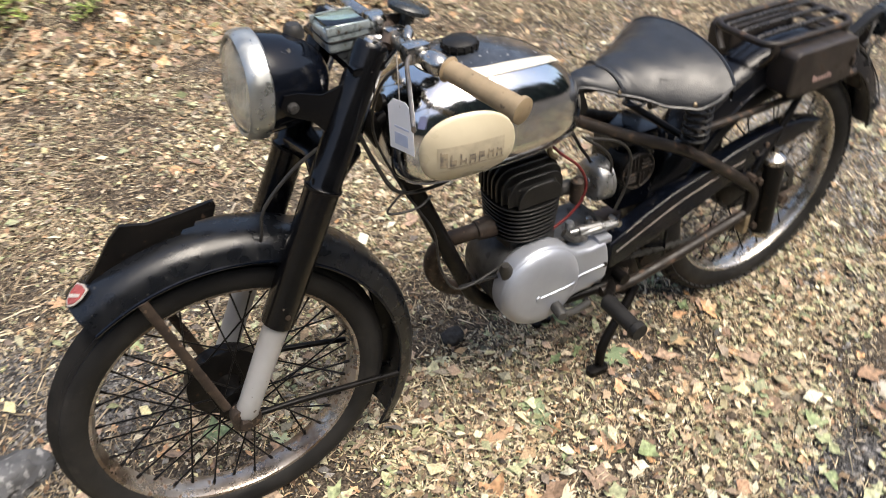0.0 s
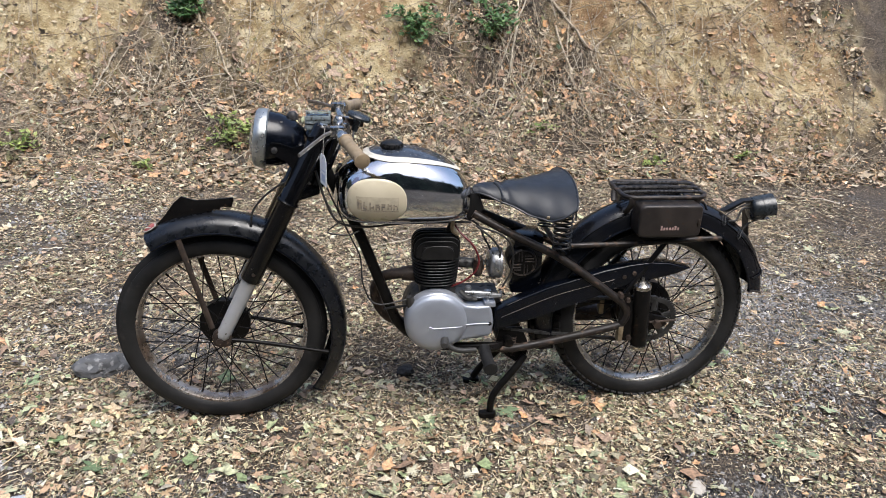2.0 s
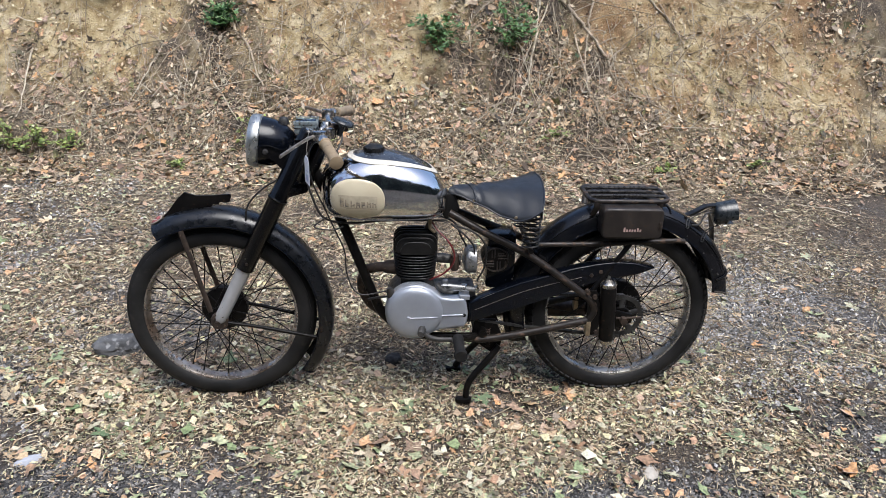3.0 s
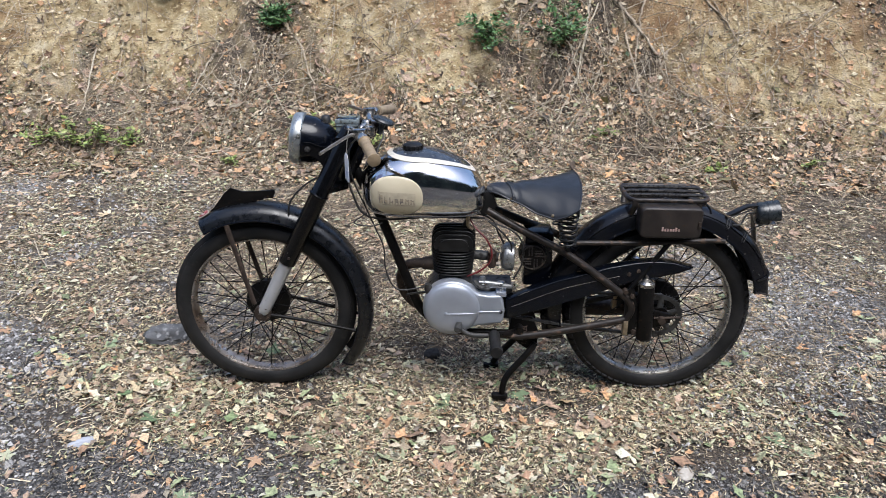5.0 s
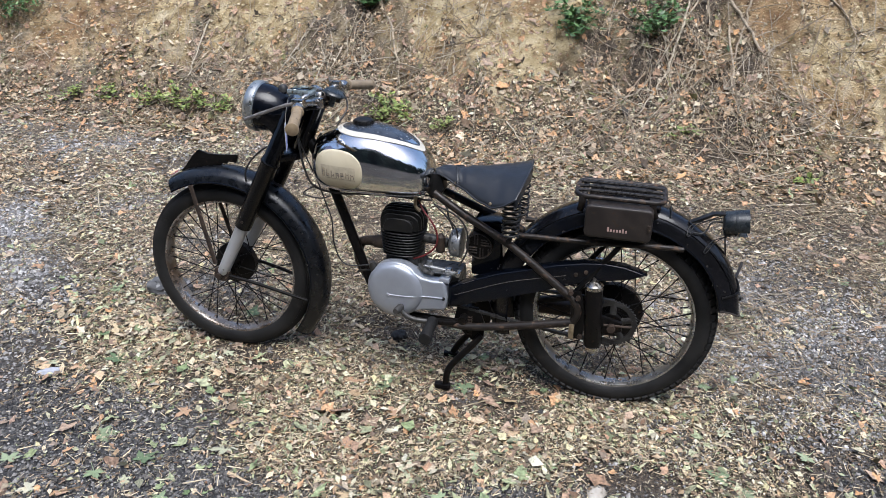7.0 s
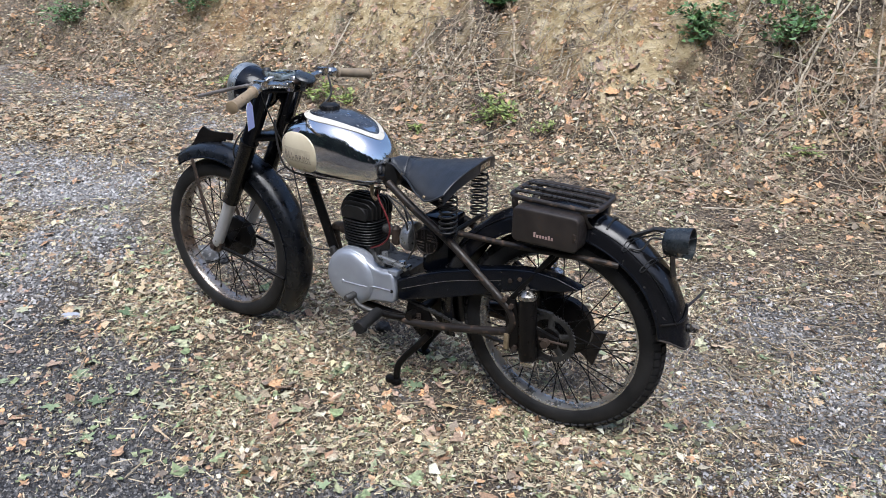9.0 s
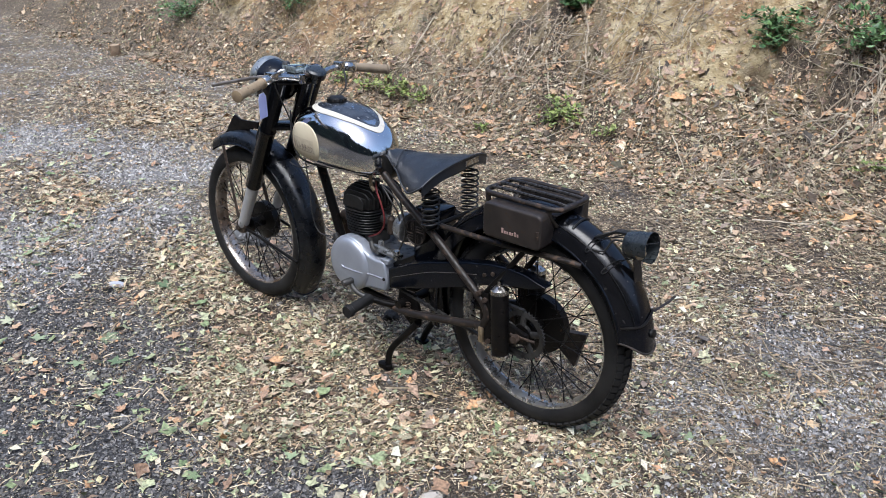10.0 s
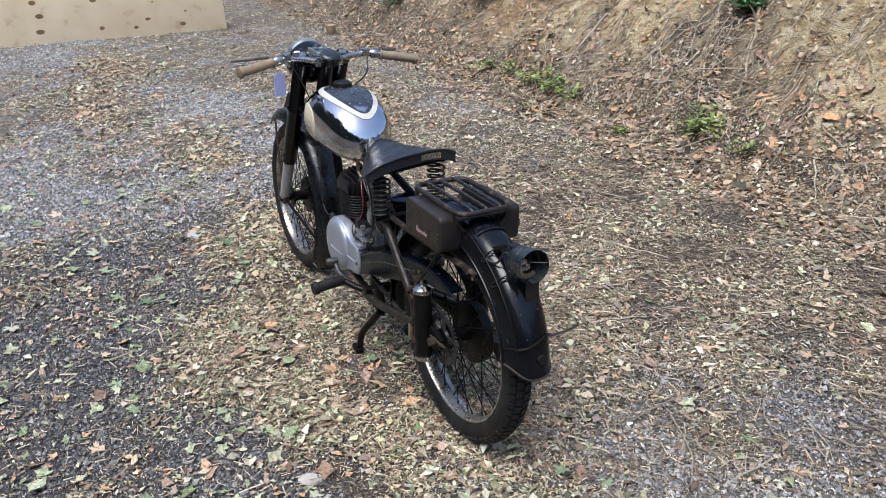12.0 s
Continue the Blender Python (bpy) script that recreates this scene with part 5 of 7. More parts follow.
bar = part("handlebar", rod([bar_pt(y) for y in np.linspace(-0.27, 0.27, 13)], 0.011, 14, 3), M_DULLCHROME, bike, "tarnished chrome handlebar")
for s in (-1, 1):
    e, i = Vector(bar_pt(0.330 * s)), Vector(bar_pt(0.200 * s))
    g = e - i
    part("grip", rod_r([i, i + g * 0.02, i + g * 0.04, i + g * 0.5, i + g * 0.93, i + g * 0.94, i + g * 0.99, e], [0.0165, 0.0190, 0.0150, 0.0158, 0.0160, 0.0195, 0.0195, 0.017], 18),
         M_GRIP if s < 0 else M_GRIPDARK, bar, "tan rubber handlebar grip" if s < 0 else "brown rubber twist grip")
    j = Vector(bar_pt(0.178 * s))
    part("collar", rod_r([j - g * 0.10, j - g * 0.06, j + g * 0.10, j + g * 0.14], [0.013, 0.0165, 0.0165, 0.013], 14), M_DULLCHROME, bar)
    lv = [(-0.302, 0.148 * s, 0.940), (-0.325, 0.175 * s, 0.940), (-0.352, 0.235 * s, 0.934), (-0.388, 0.315 * s, 0.924)]
    part("lever", rod(lv, 0.0055, 10, 5, 0.6), M_LEVER, bar, "thin metal hand lever")
    part("lever_mount", block((-0.316, 0.146 * s - 0.014, 0.928), (-0.278, 0.146 * s + 0.014, 0.955), 0.005), M_DULLCHROME, bar)
    part("bar_clamp", block((-0.294, 0.040 * s - 0.011, 0.906), (-0.262, 0.040 * s + 0.011, 0.938), 0.006), M_DULLCHROME, bar)

# instrument case, switch dome
speedo = part("instrument_case", block((-0.384, -0.034, 0.914), (-0.316, 0.034, 0.948), 0.007, 3), M_GREYBOX, bike, "grey-green box-shaped instrument case")
part("dial", block((-0.378, -0.028, 0.9485), (-0.322, 0.028, 0.9505), 0.0008), M_FACE, speedo)
part("glass", block((-0.380, -0.030, 0.9512), (-0.320, 0.030, 0.956), 0.002), M_DIAL, speedo)
for y0 in (-0.0355, 0.0305):
    part("bezel", block((-0.385, y0, 0.943), (-0.315, y0 + 0.005, 0.9555), 0.002), M_GREYBOX, speedo)
part("case_seam", tube(bmesh.new(), [(x, y, 0.933) for x, y in rounded(-0.3845, -0.0345, -0.3155, 0.0345, 0.007)], 0.0016, 6, loop=True), M_FRAME, speedo)
knob = lathe([(0, 0.008), (0.022, 0.0075), (0.031, 0.005), (0.035, 0.0), (0.034, -0.006), (0.026, -0.009), (0.010, -0.010), (0.009, -0.045), (0, -0.045)], (0, 0, 0), "z", 30)
bmesh.ops.transform(knob, matrix=pose(-0.236, -0.008, 0.950, 0, 20, 0), verts=knob.verts[:])
part("steering_knob", knob, M_LAMP, bike, "dark flat steering knob behind the handlebar")
part("horn_arm", rod([(-0.288, 0, 0.935), (-0.226, 0.010, 0.924)], 0.010, 10), M_RUST, bike)
part("bar_bracket", rod([(-0.306, -0.062, 0.918), (-0.282, -0.030, 0.926), (-0.270, 0.030, 0.926), (-0.290, 0.066, 0.918)], 0.0115, 12, 5), M_RUST, bike, "brown-rusted handlebar bracket")
part("clutch_adjuster", rod_r([(-0.296, -0.122, 0.950), (-0.290, -0.112, 0.955), (-0.284, -0.100, 0.958)], [0.006, 0.0085, 0.005], 10), M_DULLCHROME, bike)

# ---- fuel tank ----
TX = [-0.312, -0.306, -0.292, -0.265, -0.22, -0.15, -0.08, -0.01, 0.04, 0.070, 0.086, 0.092]
TB = [0.705, 0.690, 0.668, 0.654, 0.647, 0.645, 0.645, 0.646, 0.649, 0.656, 0.672, 0.690]
TT = [0.765, 0.783, 0.806, 0.828, 0.847, 0.860, 0.855, 0.832, 0.802, 0.770, 0.742, 0.722]
TWD = [0.012, 0.042, 0.074, 0.099, 0.114, 0.122, 0.121, 0.111, 0.093, 0.068, 0.038, 0.010]
TN = 2.55


def tank_at(x):
    """Foot, crown, half-width and middle height of the tank at x, smoothly."""
    i = int(np.clip(np.searchsorted(TX, x) - 1, 0, len(TX) - 2))
    t = (x - TX[i]) / (TX[i + 1] - TX[i])
    out = []
    for a in (TB, TT, TWD):
        def slope(k):
            k0, k1 = max(k - 1, 0), min(k + 1, len(TX) - 1)
            return (a[k1] - a[k0]) / (TX[k1] - TX[k0])
        h = TX[i + 1] - TX[i]
        m0, m1 = slope(i) * h, slope(i + 1) * h
        out.append((2 * t ** 3 - 3 * t * t + 1) * a[i] + (t ** 3 - 2 * t * t + t) * m0 + (3 * t * t - 2 * t ** 3) * a[i + 1] + (t ** 3 - t * t) * m1)
    return (*out, out[0] + 0.47 * (out[1] - out[0]))


def tank_top(x, y, up=0.0):
    b, t, w, c = tank_at(x)
    return (x, y, c + (t - c) * max(0.0, 1 - abs(y / w) ** TN) ** (1 / TN) + up)


def tank_side(x, z, s, out=0.0):
    b, t, w, c = tank_at(x)
    h = (t - c) if z > c else (c - b)
    return (x, s * (w * max(0.0, 1 - abs((z - c) / h) ** TN) ** (1 / TN) + out), z)


def fuel_tank():
    bm = bmesh.new()
    rings = []
    xs = np.concatenate([np.linspace(TX[0], -0.25, 14), np.linspace(-0.24, 0.02, 26), np.linspace(0.03, TX[-1], 14)])
    for x in xs:
        b, t, w, c = tank_at(float(x))
        ring = []
        for k in range(56):
            a = 2 * math.pi * k / 56
            ca, sa_ = math.cos(a), math.sin(a)
            u, v = math.copysign(abs(ca) ** (2 / TN), ca), math.copysign(abs(sa_) ** (2 / TN), sa_)
            ring.append(bm.verts.new((x, w * u, c + (t - c if v > 0 else c - b) * v)))
        rings.append(ring)
    for a, b in zip(rings, rings[1:]):
        for k in range(56):
            bm.faces.new((a[k], a[(k + 1) % 56], b[(k + 1) % 56], b[k]))
    bm.faces.new(rings[0]), bm.faces.new(rings[-1])
    tank = part("fuel_tank", bm, M_CHROME, bike, "chrome fuel tank with black top panel and cream ovals")

    def top_shape(f, up):
        b2 = bmesh.new()
        n = 64
        prev, hub = None, b2.verts.new(tank_top(-0.10, 0, up))
        for r in (0.34, 0.67, 1.0):
            ring = [b2.verts.new(tank_top(*f(2 * math.pi * k / n, r), up)) for k in range(n)]
            for k in range(n):
                if prev is None:
                    b2.faces.new((hub, ring[k], ring[(k + 1) % n]))
                else:
                    b2.faces.new((prev[k], ring[k], ring[(k + 1) % n], prev[(k + 1) % n]))
            prev = ring
        return b2

    def oval(a, r, grow=0.0):
        c, s = math.cos(a), math.sin(a)
        ln_ = (0.132 if c > 0 else 0.120) + grow
        return (-0.092 + r * ln_ * math.copysign(abs(c) ** 0.9, c), r * (0.072 + grow) * s * (1 - 0.22 * c))

    part("top_panel", top_shape(lambda a, r: oval(a, r), 0.0012), M_PANEL, tank, "chipped black top panel")
    b3 = bmesh.new()
    n = 72
    ins = [b3.verts.new(tank_top(*oval(2 * math.pi * k / n, 1.0, -0.002), 0.0022)) for k in range(n)]
    out = [b3.verts.new(tank_top(*oval(2 * math.pi * k / n, 1.0, 0.0150), 0.0022)) for k in range(n)]
    for k in range(n):
        b3.faces.new((ins[k], out[k], out[(k + 1) % n], ins[(k + 1) % n]))
    part("lining", b3, M_STRIPE, tank, "cream lining round the top panel")
    for s in (-1, 1):
        b4 = bmesh.new()
        n, prev, hub = 48, None, b4.verts.new(tank_side(-0.192, 0.735, s, 0.003))
        for r, o in ((0.3, 0.003), (0.6, 0.003), (0.9, 0.003), (0.97, 0.0026), (1.0, 0.0)):
            ring = []
            for k in range(n):
                a = 2 * math.pi * k / n
                c, sn = math.cos(a), math.sin(a)
                ring.append(b4.verts.new(tank_side(-0.192 + r * 0.083 * math.copysign(abs(c) ** 0.86, c), 0.734 + r * 0.066 * math.copysign(abs(sn) ** 0.86, sn), s, o)))
            for k in range(n):
                if prev is None:
                    b4.faces.new((hub, ring[k], ring[(k + 1) % n]))
                else:
                    b4.faces.new((prev[k], ring[k], ring[(k + 1) % n], prev[(k + 1) % n]))
            prev = ring
        emblem = part("emblem_panel", b4, M_CREAM, tank, "cream oval tank panel with a worn transfer")

        def patch(x0, x1, z0, z1, o, nm, mt, k=6):
            b5 = bmesh.new()
            g = [[b5.verts.new(tank_side(x0 + (x1 - x0) * i / k, z0 + (z1 - z0) * j / 2, s, o)) for j in range(3)] for i in range(k + 1)]
            for i in range(k):
                for j in range(2):
                    b5.faces.new((g[i][j], g[i + 1][j], g[i + 1][j + 1], g[i][j + 1]))
            part(nm, b5, mt, emblem)

        patch(-0.250, -0.132, 0.704, 0.750, 0.0036, "worn_field", M_SMUDGE, 10)
        rr = random.Random(5)
        for k in range(7):
            x0, h = -0.246 + 0.0165 * k, 0.030 if k == 0 else rr.uniform(0.017, 0.023)
            z0 = 0.712 + rr.uniform(-0.001, 0.001)
            patch(x0, x0 + 0.0032, z0, z0 + h, 0.0043, "bar", M_LETTER, 2)
            patch(x0 + 0.0032, x0 + 0.0105, z0 + h * rr.choice((0.38, 0.8, 0.0)), z0 + h * rr.choice((0.38, 0.8, 0.0)) + 0.0035, 0.0043, "bar", M_LETTER, 2)
            if k % 3 != 1:
                patch(x0 + 0.0090, x0 + 0.0118, z0, z0 + h * rr.uniform(0.5, 1.0), 0.0043, "bar", M_LETTER, 2)
        patch(-0.235, -0.132, 0.7085, 0.7100, 0.0043, "bar", M_LETTER, 8)
    cap = part("filler_cap", lathe([(0, 0.022), (0.022, 0.021), (0.029, 0.016), (0.031, 0.008), (0.027, 0.002), (0.024, -0.006), (0, -0.008)], (-0.145, -0.004, 0.857), "z", 28), M_IRON, tank, "dark round filler cap")
    for k in range(14):
        a = 2 * math.pi * k / 14
        part("cap_notch", rod([(-0.145 + 0.0305 * math.cos(a), -0.004 + 0.0305 * math.sin(a), 0.861), (-0.145 + 0.0305 * math.cos(a), -0.004 + 0.0305 * math.sin(a), 0.872)], 0.0025, 6), M_IRON, cap)
    part("tank_seam", tube(bmesh.new(), [tank_side(float(x), tank_at(float(x))[0] + 0.012, -1, 0.001) for x in np.linspace(-0.285, 0.07, 30)], 0.003, 6), M_CHROME, tank)
    part("tank_seam", tube(bmesh.new(), [tank_side(float(x), tank_at(float(x))[0] + 0.012, 1, 0.001) for x in np.linspace(-0.285, 0.07, 30)], 0.003, 6), M_CHROME, tank)
    part("fuel_tap", rod([(0.035, -0.03, 0.65), (0.035, -0.03, 0.615), (0.05, -0.03, 0.60)], 0.006, 8), M_BRASS, bike)


fuel_tank()

# ---- frame ----
part("top_tube", rod([(-0.30, 0, 0.80), (-0.1, 0, 0.72), (0.10, 0, 0.665)], 0.016), M_FRAME, bike)
part("down_tube", rod([(-0.335, 0, 0.80), (-0.248, 0, 0.620), (-0.150, 0, 0.365), (-0.118, 0, 0.295), (-0.06, 0, 0.245), (0.0, 0, 0.236)], 0.0165, 14), M_FRAME, bike, "rusty dark frame down tube")
for s in (-1, 1):
    part("frame_tube", rod([(0.095, 0.026 * s, 0.665), (0.20, 0.050 * s, 0.612), (0.36, 0.078 * s, 0.536), (0.530, 0.092 * s, 0.416), (0.566, 0.094 * s, 0.385), (0.579, 0.094 * s, 0.355), (0.568, 0.094 * s, 0.325), (0.535, 0.093 * s, 0.307), (0.263, 0.088 * s, 0.246), (0.16, 0.080 * s, 0.240)], 0.0125, 14, 5),
         M_TUBE, bike, "brown-rusted looped rear frame tube")
    part("cradle_tube", rod([(0.20, 0.07 * s, 0.242), (0.0, 0.045 * s, 0.234), (-0.06, 0.02 * s, 0.243)], 0.012), M_FRAME, bike)
    part("guard_strut", rod([(0.683, 0.072 * s, 0.583), (0.566, 0.090 * s, 0.420)], 0.0085, 10), M_FRAME, bike)
    part("guard_rail", rod([(0.375, 0.070 * s, 0.574), (0.60, 0.073 * s, 0.580), (0.80, 0.070 * s, 0.590), (0.86, 0.066 * s, 0.588)], 0.0085, 10), M_TUBE, bike, "rusted bar along the mudguard")
    part("lug_plate", slab([(0.548, 0.425), (0.582, 0.425), (0.600, 0.36), (0.600, 0.265), (0.575, 0.262), (0.560, 0.30), (0.555, 0.37)], 0.094 * s - 0.006, 0.094 * s + 0.006, 0.002), M_FRAME, bike)
    part("lug_clip", block((0.556, 0.094 * s - 0.014, 0.262), (0.572, 0.094 * s + 0.014, 0.315), 0.004), M_BRASS, bike)
    for bx, bz in ((0.552, 0.42), (0.575, 0.405), (0.592, 0.275)):
        part("bolt", lathe([(0, -0.012), (0.008, -0.012), (0.008, 0.012), (0, 0.012)], (bx, 0.098 * s, bz), "y", 6), M_RUST, bike)
    plunger = part("plunger", rod_r([(0.6315, 0.094 * s, 0.245), (0.631, 0.094 * s, 0.252), (0.6195, 0.094 * s, 0.44), (0.619, 0.094 * s, 0.446)], [0.0245, 0.0265, 0.0265, 0.0245], 20), M_FRAME, bike, "dark rear suspension plunger with bright cap")
    part("plunger_cap", rod_r([(0.619, 0.094 * s, 0.440), (0.6185, 0.094 * s, 0.452), (0.618, 0.094 * s, 0.462), (0.6178, 0.094 * s, 0.464), (0.6175, 0.094 * s, 0.476)], [0.0275, 0.0275, 0.014, 0.006, 0.005], 18), M_DULLCHROME, plunger)
    part("plunger_foot", rod_r([(0.6325, 0.094 * s, 0.232), (0.6318, 0.094 * s, 0.246)], [0.024, 0.0275], 18), M_DULLCHROME, plunger)
    part("axle_carrier", slab([(0.60, 0.345), (0.655, 0.345), (0.715, 0.330), (0.715, 0.300), (0.655, 0.285), (0.60, 0.285)], 0.080 * s - 0.007, 0.080 * s + 0.007, 0.003), M_FRAME, bike)
    part("axle_nut", lathe([(0, -0.014), (0.013, -0.014), (0.013, 0.014), (0, 0.014)], (RW.x, 0.092 * s, RW.z), "y", 6), M_RUST, bike)
    part("chain_adjuster", rod([(0.66, 0.088 * s, 0.318), (0.745, 0.088 * s, 0.322)], 0.004, 8), M_RUST, bike)
part("seat_bracket", slab([(0.060, 0.700), (0.086, 0.728), (0.112, 0.722), (0.128, 0.680), (0.112, 0.652), (0.082, 0.640), (0.068, 0.664)], -0.022, 0.022, 0.006), M_IRON, bike)
part("cross_tube", rod([(0.20, -0.09, 0.243), (0.20, 0.09, 0.243)], 0.013), M_FRAME, bike)

# ---- rear mudguard, rack, tool boxes, tail lamp ----
rguard = mudguard("rear_mudguard", RW, 196, 9.5, 0.392, 0.332, 0.063, "deep black rear mudguard, dusty and scratched", 7.0)
part("guard_line", tube(bmesh.new(), [(RW.x + 0.372 * math.cos(radians(a)), -0.0515, RW.z + 0.372 * math.sin(radians(a))) for a in range(146, 16, -5)], 0.0014, 6), M_FRAME, rguard)


def on_guard(a, u, up=0.0):
    """A point of the rear guard at angle a, u across from -1 to 1, lifted by up."""
    r = 0.332 + 0.060 * max(0.0, 1 - abs(u) ** 2.6) ** 0.62 + up - tail_tuck(a)
    return Vector((RW.x + r * math.cos(radians(a)), (0.063 + up * abs(u)) * math.copysign(abs(u) ** 0.85, u), RW.z + r * math.sin(radians(a))))


part("tail_strap", tube(bmesh.new(), [on_guard(24 + 1.5 * math.sin(3 * u), u, 0.003) for u in np.linspace(-0.98, 0.98, 21)], 0.0035, 8), M_FRAME, rguard, "dusty strap across the tail of the mudguard")
part("tail_strap", rod([on_guard(25, 0.5, 0.006), (1.045, 0.085, 0.488), (1.052, 0.110, 0.500)], 0.0045, 8, flat=0.5), M_TOOLBOX, rguard)
strip = bmesh.new()
rows = [[strip.verts.new((x + q, y, z)) for y, q in ((-0.004, 0.0), (-0.004, 0.003), (0.034, 0.003), (0.034, 0.0))] for x, z in ((0.966, 0.652), (0.974, 0.615), (0.984, 0.560), (0.994, 0.505), (1.004, 0.478))]
for ra, rb in zip(rows, rows[1:]):
    for k in range(4):
        strip.faces.new((ra[k], ra[(k + 1) % 4], rb[(k + 1) % 4], rb[k]))
strip.faces.new(rows[0]), strip.faces.new(rows[-1])
part("plate_strip", strip, M_DUSTED, rguard, "brown dusty number plate strip", smooth=False)
part("reflector_boss", lathe([(0, 0.008), (0.011, 0.007), (0.013, 0.0)], (0, 0, 0), "z", 18), M_IRON, rguard).matrix_basis = Matrix.Translation(on_guard(17, 0.1)) @ Vector((0.95, 0, 0.3)).to_track_quat("Z", "Y").to_matrix().to_4x4()
for a0, u0, end in ((60, -0.84, (0.955, -0.030, 0.690)), (49, -0.88, (0.985, -0.036, 0.640))):
    loop_pts = [Vector(end) + Vector((0, 0, 0.004)), on_guard(a0 - 0.6, u0 * 0.55, 0.010), on_guard(a0 - 0.7, u0, 0.003), on_guard(a0 + 0.7, u0, 0.003), on_guard(a0 + 0.6, u0 * 0.55, 0.010), Vector(end) - Vector((0, 0, 0.004))]
    part("wire_stay", tube(bmesh.new(), spline(loop_pts, 6), 0.0015, 7), M_IRON, rguard, "bent wire stay of the lamp")
part("crown_strap", tube(bmesh.new(), [on_guard(71 - 1.0 * abs(u), u, 0.002) for u in np.linspace(-0.62, 0.55, 13)], 0.0030, 8), M_IRON, rguard)
rack = part("luggage_rack", tube(bmesh.new(), [(x, y, 0.726) for x, y in rounded(0.536, -0.080, 0.790, 0.080, 0.034)], 0.0075, 10, loop=True), M_TUBE, bike, "rusty black steel luggage rack")
for y in (-0.042, 0.0, 0.042):
    part("slat", rod([(0.534, y, 0.726), (0.552, y, 0.732), (0.66, y, 0.733), (0.770, y, 0.732), (0.789, y, 0.726)], 0.0052, 8, 4), M_RACKBAR, rack, "thin worn steel bar")
part("cross_strap", block((0.748, -0.078, 0.708), (0.780, 0.078, 0.712), 0.001), M_TOOLBOX, rack)
for s in (-1, 1):
    for x in (0.556, 0.758):
        part("rack_leg", rod([(x, 0.080 * s, 0.726), (x, 0.078 * s, 0.704), (x + (0.01 if x > 0.6 else -0.005), 0.055 * s, 0.672)], 0.010, 8, 4, 0.45), M_TOOLBOX, rack)
    y0, y1 = (-0.122, -0.052) if s < 0 else (0.052, 0.122)
    tb = part("tool_box", slab(rounded(0.570, 0.616, 0.762, 0.715, 0.016), y0, y1, 0.008, 3), M_TOOLBOX, bike, "scuffed brown-black tin tool box")
    lid = rounded(0.576, 0.622, 0.756, 0.709, 0.013)
    yl = -0.1222 if s < 0 else 0.1222
    part("lid_seam", tube(bmesh.new(), [(x, yl - s * 0.003, z) for x, z in lid], 0.0022, 6, loop=True), M_TOOLBOX, tb)
    part("latch", block((0.748, yl - 0.004, 0.650), (0.758, yl + 0.004, 0.672), 0.002), M_RUST, tb)
    for k in range(7):
        x0 = 0.637 + 0.0085 * k
        h = (0.014, 0.008, 0.008, 0.008, 0.008, 0.012, 0.008)[k]
        part("brand_bar", block((x0, yl - 0.0008, 0.640), (x0 + 0.0055, yl + 0.0008, 0.640 + h), 0), M_BADGE, tb)
def on_lamp(bm):
    """Sets a lamp part made on the x axis at its place on the tail, tipped up a little."""
    bmesh.ops.transform(bm, matrix=pose(0.962, -0.020, 0.667, 0, -6, 0), verts=bm.verts[:])
    return bm


tail = part("tail_lamp", on_lamp(lathe([(0.0, -0.004), (0.024, -0.003), (0.033, 0.001), (0.0365, 0.006), (0.0375, 0.030), (0.0390, 0.031), (0.0395, 0.035), (0.0375, 0.037), (0.034, 0.036), (0.033, 0.012), (0.0, 0.010)], (0, 0, 0), "x", 36)), M_LAMP, bike, "black hooded tail lamp with a broken lens")
hood = bmesh.new()
hr = [[hood.verts.new((x, r * math.cos(radians(a)), r * math.sin(radians(a)))) for a in range(-95, 203, 9)] for x, r in ((0.028, 0.0380), (0.048, 0.0400), (0.068, 0.0415), (0.068, 0.0400), (0.048, 0.0385), (0.028, 0.0365))]
for ra, rb in zip(hr, hr[1:] + hr[:1]):
    for k in range(len(ra) - 1):
        hood.faces.new((ra[k], ra[k + 1], rb[k + 1], rb[k]))
part("hood", on_lamp(hood), M_LAMP, tail, "black flared lamp hood")
part("bulb_holder", on_lamp(merge(block((0.030, -0.026, -0.016), (0.044, -0.002, 0.014), 0.005), lathe([(0, 0.054), (0.007, 0.052), (0.008, 0.038)], (0, -0.008, -0.002), "x", 12))), M_DULLCHROME, tail, "pale metal bulb holder")
part("lens_shard", on_lamp(lathe([(0.036, 0.038), (0.036, 0.041), (0.024, 0.043), (0.024, 0.040)], (0, 0, 0), "x", 14, start=200, sweep=110)), M_BRASS, tail)
part("lens_bar", on_lamp(rod([(0.030, -0.010, 0.004), (0.066, 0.039, 0.002)], 0.0012, 6)), M_RACKBAR, tail)
part("lamp_stay", slab([(0.868, 0.664), (0.880, 0.669), (0.930, 0.697), (0.972, 0.701), (0.972, 0.697), (0.932, 0.691), (0.886, 0.661)], -0.034, -0.008, 0.0015), M_IRON, bike)
part("lamp_wire", rod([(0.880, -0.055, 0.640), (0.910, -0.045, 0.640), (0.93, -0.035, 0.672), (0.965, -0.026, 0.672)], 0.003, 6), M_CABLE, bike)

